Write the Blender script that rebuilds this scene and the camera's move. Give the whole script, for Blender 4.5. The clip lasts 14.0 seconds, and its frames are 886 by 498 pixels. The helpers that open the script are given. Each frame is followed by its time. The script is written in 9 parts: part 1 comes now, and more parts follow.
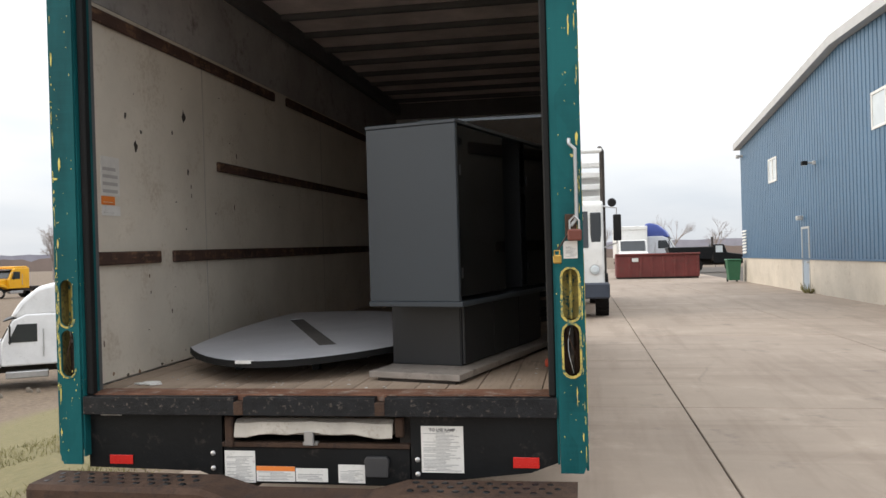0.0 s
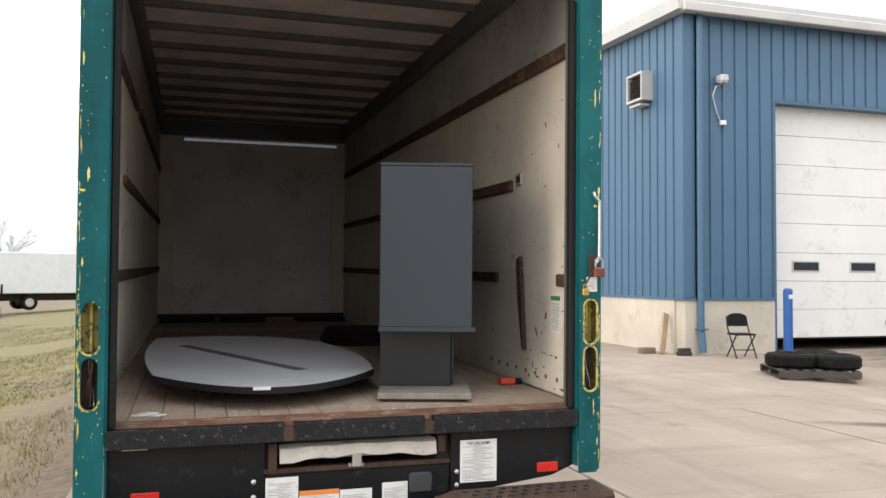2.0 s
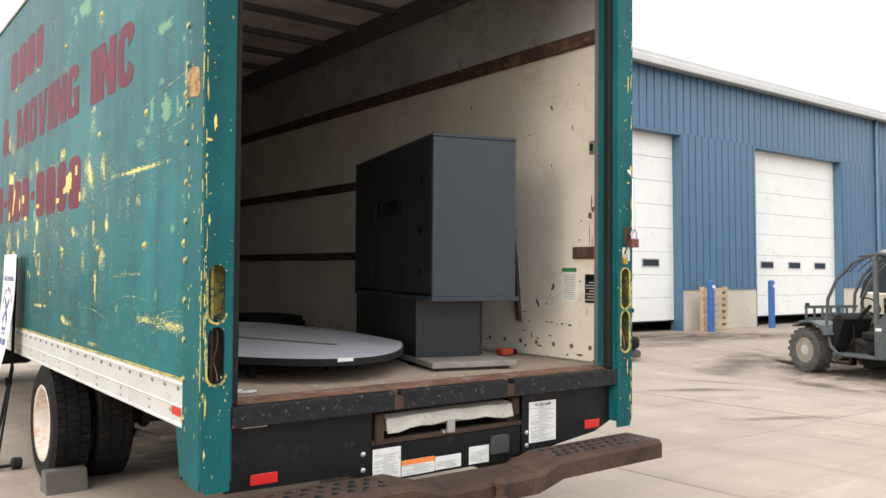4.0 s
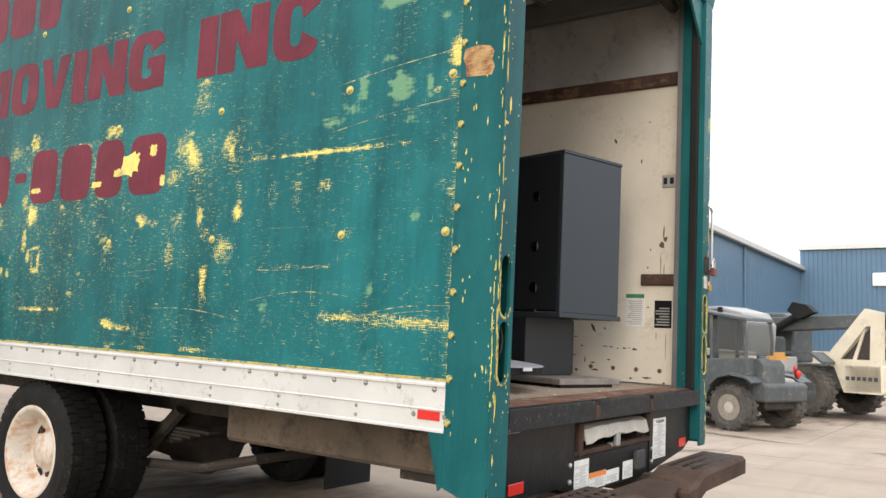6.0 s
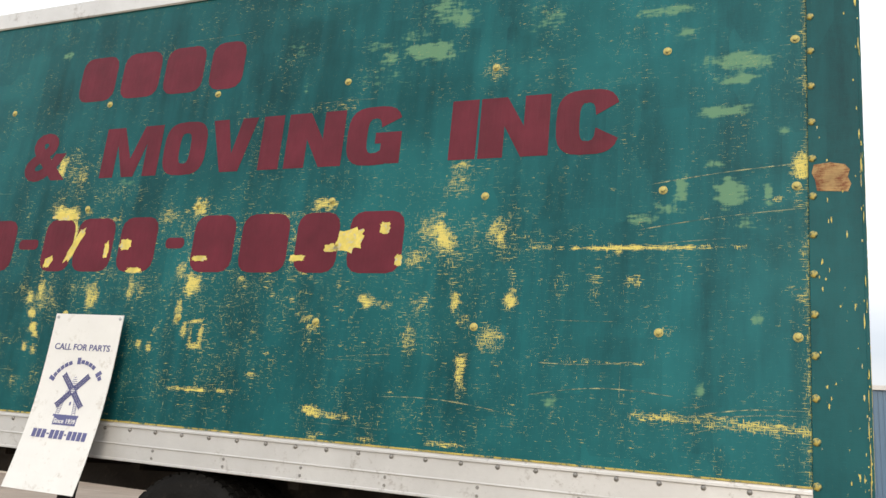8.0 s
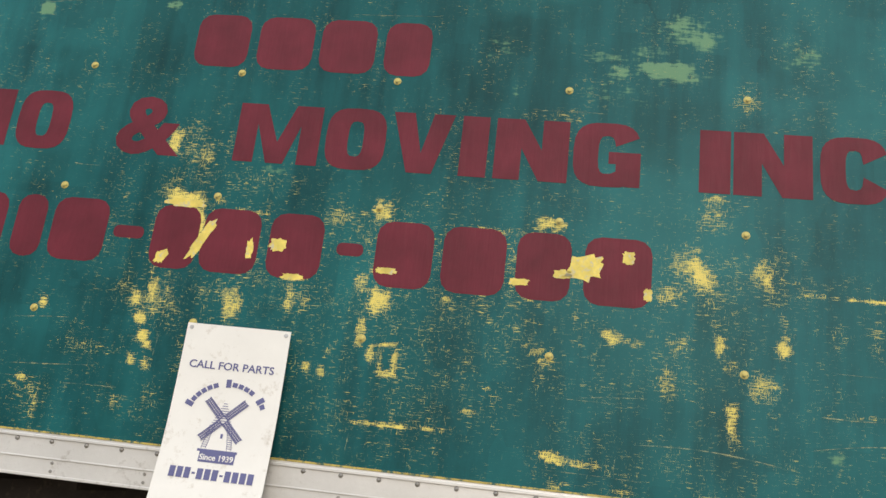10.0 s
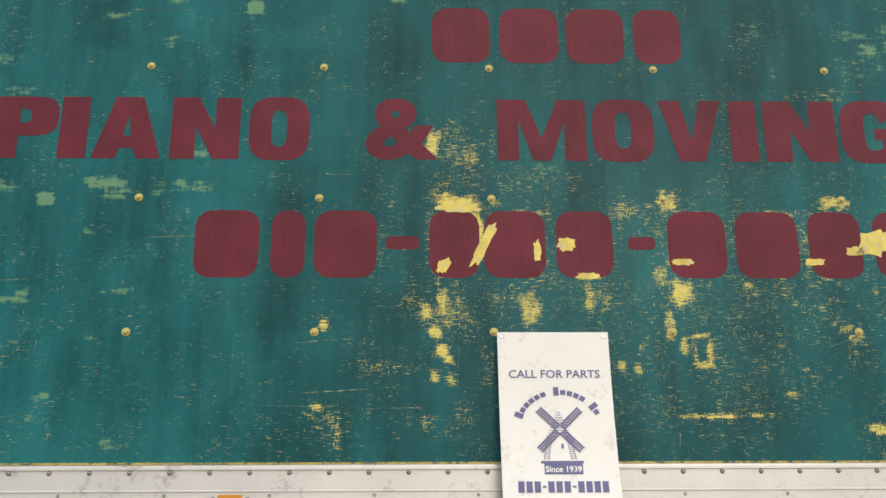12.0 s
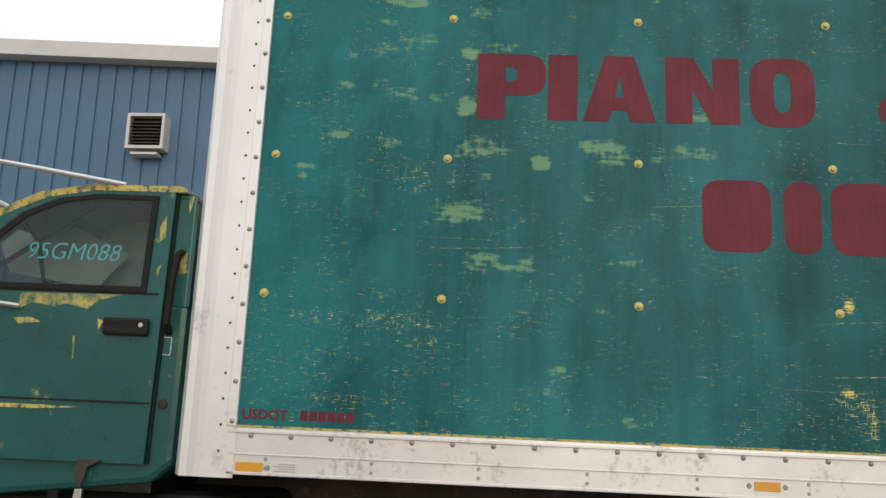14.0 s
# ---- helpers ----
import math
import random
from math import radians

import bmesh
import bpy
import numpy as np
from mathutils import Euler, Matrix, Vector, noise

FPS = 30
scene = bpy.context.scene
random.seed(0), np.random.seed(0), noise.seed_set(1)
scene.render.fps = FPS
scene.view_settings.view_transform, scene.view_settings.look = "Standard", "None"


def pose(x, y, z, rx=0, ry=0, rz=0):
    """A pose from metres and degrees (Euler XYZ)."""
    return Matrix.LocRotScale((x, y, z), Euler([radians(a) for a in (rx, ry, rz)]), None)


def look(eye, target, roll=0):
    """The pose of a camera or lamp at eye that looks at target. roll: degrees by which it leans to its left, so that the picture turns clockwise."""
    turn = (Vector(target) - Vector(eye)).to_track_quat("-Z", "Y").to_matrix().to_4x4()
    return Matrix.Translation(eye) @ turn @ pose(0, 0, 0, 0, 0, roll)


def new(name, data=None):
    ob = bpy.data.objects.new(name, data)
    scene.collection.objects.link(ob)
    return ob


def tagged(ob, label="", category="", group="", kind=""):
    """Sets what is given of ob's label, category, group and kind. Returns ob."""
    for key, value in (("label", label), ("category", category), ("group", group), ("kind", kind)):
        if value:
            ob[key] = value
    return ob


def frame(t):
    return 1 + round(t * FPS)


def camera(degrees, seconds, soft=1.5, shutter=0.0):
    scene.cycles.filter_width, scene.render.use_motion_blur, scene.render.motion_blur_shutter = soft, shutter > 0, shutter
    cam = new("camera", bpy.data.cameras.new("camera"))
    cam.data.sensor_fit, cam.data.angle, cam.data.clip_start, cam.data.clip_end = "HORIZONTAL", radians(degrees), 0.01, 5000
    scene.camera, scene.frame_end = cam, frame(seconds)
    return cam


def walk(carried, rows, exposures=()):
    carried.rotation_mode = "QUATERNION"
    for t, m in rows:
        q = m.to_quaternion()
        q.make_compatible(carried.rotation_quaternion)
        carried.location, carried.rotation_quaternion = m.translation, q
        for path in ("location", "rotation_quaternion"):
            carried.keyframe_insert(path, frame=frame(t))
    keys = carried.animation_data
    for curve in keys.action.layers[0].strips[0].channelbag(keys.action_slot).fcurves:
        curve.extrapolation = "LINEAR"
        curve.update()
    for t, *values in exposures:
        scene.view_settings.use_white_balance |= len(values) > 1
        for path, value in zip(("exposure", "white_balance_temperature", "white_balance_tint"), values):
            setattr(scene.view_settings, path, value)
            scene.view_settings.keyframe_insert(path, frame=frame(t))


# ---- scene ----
cam = camera(56.7, 14.0)
PATH = [
    (0, (1.248, -3.561, 1.565), (0.912, -1.589, 1.554), -1.6),
    (0.5, (0.686, -3.721, 1.564), (0.575, -1.724, 1.579), -0.4),
    (1, (0.142, -3.816, 1.582), (0.159, -1.816, 1.622), 0.2),
    (1.5, (-0.35, -3.871, 1.586), (-0.02, -1.899, 1.615), -0.9),
    (2, (-0.77, -3.824, 1.62), (-0.188, -1.911, 1.659), 0.5),
    (2.5, (-1.177, -3.742, 1.561), (-0.421, -1.89, 1.57), 1.1),
    (2.7, (-1.356, -3.714, 1.542), (-0.549, -1.884, 1.532), 1.2),
    (4.8, (-3.034, -2.448, 1.292), (-1.653, -1.005, 1.391), 0.8),
    (5, (-3.194, -2.295, 1.244), (-1.788, -0.876, 1.342), 1.3),
    (5.5, (-3.532, -1.921, 1.189), (-2.046, -0.586, 1.296), 2.3),
    (6, (-3.762, -1.494, 1.163), (-2.124, -0.363, 1.36), 2.8),
    (6.5, (-3.993, -1.065, 1.1), (-2.25, -0.121, 1.371), 2.6),
    (7, (-4.174, -0.604, 1.023), (-2.406, 0.243, 1.418), 3.2),
    (7.5, (-4.411, -0.162, 0.985), (-2.642, 0.652, 1.443), 4.3),
    (8, (-4.613, 0.291, 0.954), (-2.834, 1.058, 1.448), 5.7),
    (8.2, (-4.669, 0.504, 0.954), (-2.884, 1.259, 1.445), 6.0),
    (10.3, (-4.787, 2.708, 0.965), (-2.872, 2.881, 1.515), 5.0),
    (10.5, (-4.794, 2.898, 0.956), (-2.877, 3.053, 1.505), 3.1),
    (11, (-4.752, 3.346, 0.961), (-2.827, 3.499, 1.481), 0.9),
    (11.5, (-4.786, 3.831, 0.983), (-2.855, 3.864, 1.503), 0.9),
    (12, (-4.779, 4.288, 0.964), (-2.847, 4.242, 1.478), -0.2),
    (12.5, (-4.713, 4.735, 0.963), (-2.776, 4.678, 1.458), -0.5),
    (13, (-4.752, 5.259, 0.994), (-2.807, 5.254, 1.463), 0.2),
    (13.5, (-4.711, 5.727, 0.989), (-2.761, 5.786, 1.432), 1.8),
    (14, (-4.631, 6.216, 1.076), (-2.671, 6.317, 1.463), 2.5),
]
# The truck's body leans a little on its springs: its own frame, in which the path is kept too.
TRUCK = pose(0, 0, -0.0435, 0.9, -0.1, 0)
walk(cam, [(t, TRUCK @ look(eye, target, roll)) for t, eye, target, roll in PATH],
     [(0, 1.05), (0.6, 1.05), (1, 1.25), (2, 1.4), (2.7, 1.45), (5, 1.48), (5.5, 1.48), (6, 1.36), (6.5, 1.1), (7.5, 0.88), (8.2, 0.8), (10.3, 0.72), (11, 0.42), (11.5, 0.6), (12.5, 0.66), (14, 0.55)])

# ---- sky and light ----
SUN_AZ, SUN_EL = 250.0, 14.0
world = bpy.data.worlds.new("sky")
scene.world = world
world.use_nodes = True
wn, wl = world.node_tree.nodes, world.node_tree.links
sky = wn.new("ShaderNodeTexSky")
sky.sky_type, sky.sun_disc = "NISHITA", False
sky.sun_elevation, sky.sun_rotation = radians(SUN_EL), radians(SUN_AZ)
sky.dust_density, sky.air_density = 3.0, 1.0
cloud_at = wn.new("ShaderNodeTexCoord")
cloud_map = wn.new("ShaderNodeMapping")
cloud_map.inputs["Scale"].default_value = (1.0, 1.0, 4.0)
cloud = wn.new("ShaderNodeTexNoise")
cloud.inputs["Scale"].default_value, cloud.inputs["Detail"].default_value = 2.2, 6.0
cloud_ramp = wn.new("ShaderNodeValToRGB")
cloud_ramp.color_ramp.elements[0].position, cloud_ramp.color_ramp.elements[0].color = 0.36, (8.0, 8.5, 9.2, 1)
cloud_ramp.color_ramp.elements[1].position, cloud_ramp.color_ramp.elements[1].color = 0.72, (11.6, 11.4, 11.2, 1)
overcast = wn.new("ShaderNodeMixRGB")
overcast.inputs[0].default_value = 0.86
wl.new(cloud_at.outputs["Generated"], cloud_map.inputs["Vector"])
wl.new(cloud_map.outputs["Vector"], cloud.inputs["Vector"])
wl.new(cloud.outputs["Fac"], cloud_ramp.inputs["Fac"])
wl.new(sky.outputs["Color"], overcast.inputs[1])
wl.new(cloud_ramp.outputs["Color"], overcast.inputs[2])
# Cloud cover is brighter overhead than near the horizon.
updown = wn.new("ShaderNodeSeparateXYZ")
wl.new(cloud_at.outputs["Generated"], updown.inputs[0])
lift = wn.new("ShaderNodeMath")
lift.operation, lift.use_clamp = "MULTIPLY", True
wl.new(updown.outputs["Z"], lift.inputs[0])
lift.inputs[1].default_value = 1.0
shade = wn.new("ShaderNodeMath")
shade.operation = "MULTIPLY_ADD"
wl.new(lift.outputs[0], shade.inputs[0])
shade.inputs[1].default_value, shade.inputs[2].default_value = 1.0, 0.46
dome = wn.new("ShaderNodeVectorMath")
dome.operation = "SCALE"
wl.new(overcast.outputs["Color"], dome.inputs[0])
wl.new(shade.outputs[0], dome.inputs["Scale"])
wl.new(dome.outputs[0], wn["Background"].inputs["Color"])
wn["Background"].inputs["Strength"].default_value = 0.1

sun = new("sun", bpy.data.lights.new("sun", "SUN"))
sun.data.energy, sun.data.angle, sun.data.color = 0.7, radians(25), (1.0, 0.9, 0.78)
sun.matrix_world = look((-40, -5, 12), (0, 4, 1))


# ---- materials ----
def nodes_of(name):
    m = bpy.data.materials.new(name)
    m.use_nodes = True
    return m, m.node_tree.nodes, m.node_tree.links, m.node_tree.nodes["Principled BSDF"]


def noise_tex(n, l, vec, scale, detail=4.0, rough=0.6, stretch=None):
    if stretch:
        mp = n.new("ShaderNodeMapping")
        mp.inputs["Scale"].default_value = stretch
        l.new(vec, mp.inputs["Vector"])
        vec = mp.outputs["Vector"]
    t = n.new("ShaderNodeTexNoise")
    t.inputs["Scale"].default_value, t.inputs["Detail"].default_value, t.inputs["Roughness"].default_value = scale, detail, rough
    l.new(vec, t.inputs["Vector"])
    return t.outputs["Fac"]


def ramp(n, l, fac, lo, hi, c0=(0, 0, 0, 1), c1=(1, 1, 1, 1)):
    r = n.new("ShaderNodeValToRGB")
    r.color_ramp.elements[0].position, r.color_ramp.elements[1].position = lo, hi
    r.color_ramp.elements[0].color, r.color_ramp.elements[1].color = c0, c1
    l.new(fac, r.inputs["Fac"])
    return r.outputs["Color"]


def mixed(n, l, fac, a, b, how="MIX"):
    m = n.new("ShaderNodeMixRGB")
    m.blend_type = how
    for s, v in ((m.inputs[0], fac), (m.inputs[1], a), (m.inputs[2], b)):
        if isinstance(v, (int, float)):
            s.default_value = v
        elif isinstance(v, tuple):
            s.default_value = (*v[:3], 1)
        else:
            l.new(v, s)
    return m.outputs["Color"]


def maths(n, l, op, a, b=0.0, clamp=False):
    m = n.new("ShaderNodeMath")
    m.operation, m.use_clamp = op, clamp
    for s, v in ((m.inputs[0], a), (m.inputs[1], b)):
        if isinstance(v, (int, float)):
            s.default_value = v
        else:
            l.new(v, s)
    return m.outputs[0]


def coords(n, which="Object"):
    return n.new("ShaderNodeTexCoord").outputs[which]


def bumped(n, l, bsdf, height, strength, dist=0.01):
    b = n.new("ShaderNodeBump")
    b.inputs["Strength"].default_value, b.inputs["Distance"].default_value = strength, dist
    l.new(height, b.inputs["Height"])
    l.new(b.outputs["Normal"], bsdf.inputs["Normal"])


def surface(name, color, rough=0.6, metal=0.0, var=0.25, grain=30.0, blotch=2.0, bump=0.15, stretch=None, dirt=None, dirt_amount=0.0, wide=0.0):
    """A worn surface: colour that varies at two scales, optional stains of a second colour, and fine relief."""
    m, n, l, b = nodes_of(name)
    at = coords(n)
    fine = noise_tex(n, l, at, grain, 5.0, 0.65, stretch)
    big = noise_tex(n, l, at, blotch, 4.0, 0.6)
    dark = tuple(c * (1 - var) for c in color)
    light = tuple(min(1, c * (1 + var * 0.7)) for c in color)
    c = ramp(n, l, big, 0.3, 0.7, (*dark, 1), (*light, 1))
    c = mixed(n, l, maths(n, l, "MULTIPLY", fine, 0.5), c, tuple(x * (1 - var) for x in color))
    if dirt:
        mask = ramp(n, l, maths(n, l, "MULTIPLY", noise_tex(n, l, at, blotch * 2.3, 6.0, 0.7), maths(n, l, "ADD", fine, 0.5)), 0.62 - dirt_amount * 0.3, 0.70 - dirt_amount * 0.2 + wide)
        c = mixed(n, l, mask, c, dirt)
    l.new(c, b.inputs["Base Color"])
    l.new(maths(n, l, "ADD", maths(n, l, "MULTIPLY", fine, 0.25), rough - 0.12, True), b.inputs["Roughness"])
    b.inputs["Metallic"].default_value = metal
    if bump:
        bumped(n, l, b, fine, bump)
    return m


def glass(name, tint=(0.85, 0.9, 0.9), rough=0.02, clear=0.75, body=(0.02, 0.03, 0.03)):
    """A pane: a clear sheet with a mirror gloss over it."""
    m, n, l, b = nodes_of(name)
    b.inputs["Base Color"].default_value, b.inputs["Roughness"].default_value = (*body, 1), rough
    see = n.new("ShaderNodeBsdfTransparent")
    see.inputs["Color"].default_value = (*tint, 1)
    mix = n.new("ShaderNodeMixShader")
    mix.inputs[0].default_value = 1 - clear
    l.new(see.outputs[0], mix.inputs[1])
    l.new(b.outputs[0], mix.inputs[2])
    l.new(mix.outputs[0], n["Material Output"].inputs["Surface"])
    return m


GREEN, GREEN_DARK, GREEN_LIGHT = (0.009, 0.098, 0.107), (0.005, 0.05, 0.058), (0.017, 0.145, 0.152)
YELLOW, LIME = (0.78, 0.65, 0.15), (0.16, 0.31, 0.17)


def blocks(n, l, at, scale, stretch):
    """Square-edged patches of random value: touched-up strokes of a roller."""
    mp = n.new("ShaderNodeMapping")
    mp.inputs["Scale"].default_value = stretch
    l.new(at, mp.inputs["Vector"])
    v = n.new("ShaderNodeTexVoronoi")
    v.distance = "CHEBYCHEV"
    v.inputs["Scale"].default_value = scale
    l.new(mp.outputs["Vector"], v.inputs["Vector"])
    sep = n.new("ShaderNodeSeparateColor")
    l.new(v.outputs["Color"], sep.inputs[0])
    return sep.outputs[0]


def green_paint(name, chips=0.5, masks=False):
    """Old green paint over a yellow coat. masks: the panel's scuff and fade attributes say where it is rubbed through."""
    m, n, l, b = nodes_of(name)
    at = coords(n)
    streak = noise_tex(n, l, at, 3.2, 6.0, 0.6, (1, 1.5, 0.2))
    fine = noise_tex(n, l, at, 20.0, 5.0, 0.7, (1, 1.6, 0.3))
    big = noise_tex(n, l, at, 1.1, 5.0, 0.62)
    c = ramp(n, l, streak, 0.34, 0.58, (*GREEN_DARK, 1), (*GREEN, 1))
    c = mixed(n, l, maths(n, l, "MULTIPLY", ramp(n, l, big, 0.45, 0.62), 0.7), c, GREEN_LIGHT)
    patch = ramp(n, l, blocks(n, l, at, 2.6, (1, 1.5, 0.7)), 0.6, 0.64)
    c = mixed(n, l, maths(n, l, "MULTIPLY", patch, 0.25), c, GREEN_DARK)
    patch = ramp(n, l, blocks(n, l, at, 5.5, (1, 1.2, 0.6)), 0.78, 0.82)
    c = mixed(n, l, maths(n, l, "MULTIPLY", patch, 0.22), c, GREEN_LIGHT)
    c = mixed(n, l, maths(n, l, "MULTIPLY", ramp(n, l, fine, 0.45, 0.8), 0.3), c, GREEN_LIGHT)
    dash = ramp(n, l, noise_tex(n, l, at, 1.0, 3.0, 0.6, (1, 24, 340)), 0.38, 0.68)
    tick = ramp(n, l, noise_tex(n, l, at, 1.0, 3.0, 0.6, (1, 330, 46)), 0.4, 0.7)
    weave = maths(n, l, "MAXIMUM", dash, tick)
    c = mixed(n, l, maths(n, l, "MULTIPLY", weave, 0.26), c, GREEN_LIGHT)
    if masks:
        a, f, w = (n.new("ShaderNodeAttribute") for _ in range(3))
        a.attribute_name, f.attribute_name, w.attribute_name = "scuff", "fade", "tone"
        c = mixed(n, l, 1.0, c, ramp(n, l, w.outputs["Fac"], 0.0, 1.0, (0.36, 0.42, 0.42, 1), (1.5, 1.42, 1.42, 1)), "MULTIPLY")
        brush = ramp(n, l, noise_tex(n, l, at, 1.0, 4.0, 0.65, (1, 14, 60)), 0.34, 0.66)
        hatch = ramp(n, l, noise_tex(n, l, at, 1.0, 4.0, 0.65, (1, 60, 16)), 0.34, 0.66)
        broken = maths(n, l, "ADD", maths(n, l, "MULTIPLY", brush, 0.5), maths(n, l, "MULTIPLY", hatch, 0.25))
        worn = maths(n, l, "ADD", maths(n, l, "MULTIPLY", f.outputs["Fac"], 0.95), broken)
        c = mixed(n, l, maths(n, l, "MULTIPLY", ramp(n, l, worn, 0.68, 1.5), 0.75), c, LIME)
        c = mixed(n, l, maths(n, l, "MULTIPLY", ramp(n, l, worn, 1.12, 1.6), 0.8), c, (0.5, 0.47, 0.13))
        rag = ramp(n, l, noise_tex(n, l, at, 30.0, 6.0, 0.7), 0.34, 0.66)
        drift = ramp(n, l, noise_tex(n, l, at, 5.0, 3.0, 0.6), 0.35, 0.65)
        cut = maths(n, l, "ADD", maths(n, l, "MULTIPLY", weave, 0.7), maths(n, l, "MULTIPLY", rag, 0.14))
        cut = maths(n, l, "ADD", cut, maths(n, l, "MULTIPLY", drift, 0.12))
        cut = maths(n, l, "ADD", cut, maths(n, l, "MULTIPLY", a.outputs["Fac"], 0.6))
        gone = ramp(n, l, cut, 0.81, 0.97)
    else:
        rag = noise_tex(n, l, at, 75.0, 6.0, 0.7, (1, 1, 0.35))
        low = noise_tex(n, l, at, 4.5, 3.0, 0.5, (1, 1, 0.4))
        cut = maths(n, l, "ADD", maths(n, l, "MULTIPLY", rag, 0.6), maths(n, l, "MULTIPLY", low, 0.4))
        gone = ramp(n, l, cut, 0.655 - chips * 0.09, 0.668 - chips * 0.09)
    if not masks:
        c = mixed(n, l, 1.0, c, (0.82, 0.82, 0.82), "MULTIPLY")
    c = mixed(n, l, gone, c, mixed(n, l, maths(n, l, "MULTIPLY", fine, 0.8), YELLOW, (0.58, 0.5, 0.17)))
    l.new(c, b.inputs["Base Color"])
    l.new(maths(n, l, "ADD", maths(n, l, "MULTIPLY", weave, 0.14), 0.33), b.inputs["Roughness"])
    b.inputs["Specular IOR Level"].default_value = 0.12
    height = maths(n, l, "SUBTRACT", maths(n, l, "MULTIPLY", weave, 0.25), gone)
    bumped(n, l, b, height, 0.3, 0.003)
    return m


PAINT_SIDE = green_paint("side_paint", masks=True)
PAINT = green_paint("green_paint", 0.42)
PAINT_POST = green_paint("post_paint", 0.06)
CAB_PAINT = surface("cab_paint", (0.009, 0.08, 0.07), 0.3, var=0.3, grain=12, blotch=3, bump=0.04, dirt=(0.28, 0.3, 0.1), dirt_amount=-0.12, wide=0.06)
LETTER = surface("letter_paint", (0.135, 0.016, 0.03), 0.55, var=0.32, grain=60, blotch=4, bump=0.2, stretch=(1, 1, 0.12))
YELLOW_PAINT = surface("yellow_paint", (0.5, 0.39, 0.09), 0.55, var=0.35, grain=60, blotch=9, dirt=(0.012, 0.085, 0.075), dirt_amount=0.42)
BOLT_PAINT = surface("worn_bolt_paint", (0.52, 0.44, 0.12), 0.5, 0.0, var=0.3, grain=90, blotch=20, dirt=(0.05, 0.1, 0.07), dirt_amount=0.25)
PEEL = surface("peeled_yellow", (0.76, 0.62, 0.13), 0.6, var=0.35, grain=60, blotch=12, dirt=(0.5, 0.46, 0.3), dirt_amount=0.3)
BARE_WOOD = surface("bare_plywood", (0.46, 0.29, 0.12), 0.8, var=0.5, grain=46, blotch=9, stretch=(1, 0.5, 5), bump=0.5, dirt=(0.17, 0.05, 0.02), dirt_amount=0.55, wide=0.08)
ALU = surface("aluminium_trim", (0.62, 0.61, 0.59), 0.42, 0.35, var=0.12, grain=50, blotch=3, bump=0.08, dirt=(0.3, 0.27, 0.24), dirt_amount=0.12, wide=0.15)
ALU_BRIGHT = surface("polished_aluminium", (0.74, 0.72, 0.69), 0.36, 0.45, var=0.1, grain=24, blotch=2, bump=0.06, dirt=(0.4, 0.36, 0.33), dirt_amount=0.15, wide=0.2)
RIVET = surface("dull_rivet", (0.3, 0.29, 0.27), 0.45, 0.6, var=0.3)
BLACK_STEEL = surface("black_steel", (0.007, 0.008, 0.009), 0.42, var=0.4, grain=40, blotch=4, bump=0.15, dirt=(0.035, 0.03, 0.027), dirt_amount=0.12, wide=0.1)
BLACK_STEEL.node_tree.nodes["Principled BSDF"].inputs["Specular IOR Level"].default_value = 0.3
SILL_STEEL = surface("scuffed_black_sill", (0.013, 0.014, 0.016), 0.5, var=0.5, grain=70, blotch=13, bump=0.4, dirt=(0.12, 0.1, 0.085), dirt_amount=0.14, wide=0.05)
SILL_STEEL.node_tree.nodes["Principled BSDF"].inputs["Specular IOR Level"].default_value = 0.3
RUST = surface("rusty_steel", (0.07, 0.042, 0.029), 0.85, 0.0, var=0.45, grain=80, blotch=5, bump=0.5, dirt=(0.03, 0.022, 0.02), dirt_amount=0.4, wide=0.1)
RUST_RED = surface("rust_red_plate", (0.18, 0.088, 0.056), 0.75, 0.0, var=0.5, grain=60, blotch=5, bump=0.4, stretch=(0.2, 1, 1), dirt=(0.3, 0.26, 0.22), dirt_amount=0.3, wide=0.1)
PLANK = surface("worn_oak_plank", (0.34, 0.26, 0.195), 0.72, var=0.45, grain=60, blotch=1.5, bump=0.4, stretch=(1, 0.06, 1), dirt=(0.09, 0.06, 0.045), dirt_amount=0.3, wide=0.2)
LINING = surface("cream_lining", (0.66, 0.605, 0.515), 0.6, var=0.15, grain=40, blotch=1.6, bump=0.12, dirt=(0.42, 0.34, 0.25), dirt_amount=0.2, wide=0.25)
LINING_FRONT = surface("front_lining", (0.7, 0.69, 0.68), 0.65, var=0.25, grain=30, blotch=1.2, bump=0.15, dirt=(0.3, 0.24, 0.19), dirt_amount=0.2, wide=0.15)
SLAT = surface("dark_rail_wood", (0.07, 0.035, 0.025), 0.8, var=0.5, grain=50, blotch=4, bump=0.5, stretch=(1, 0.1, 1), dirt=(0.16, 0.09, 0.05), dirt_amount=0.3)
CEILING = surface("brown_roof_sheet", (0.74, 0.65, 0.605), 0.6, var=0.4, grain=20, blotch=2, bump=0.1)
# Translucency added to the thin roof sheet, to brighten the inside of the box.
cn, cl = CEILING.node_tree.nodes, CEILING.node_tree.links
through_sheet, sheet_mix = cn.new("ShaderNodeBsdfTranslucent"), cn.new("ShaderNodeMixShader")
through_sheet.inputs["Color"].default_value = (0.62, 0.54, 0.5, 1)
sheet_mix.inputs[0].default_value = 0.06
cl.new(cn["Principled BSDF"].outputs[0], sheet_mix.inputs[1])
cl.new(through_sheet.outputs[0], sheet_mix.inputs[2])
cl.new(sheet_mix.outputs[0], cn["Material Output"].inputs["Surface"])
BOW = surface("roof_bow_steel", (0.13, 0.128, 0.13), 0.6, 0.2, var=0.3)
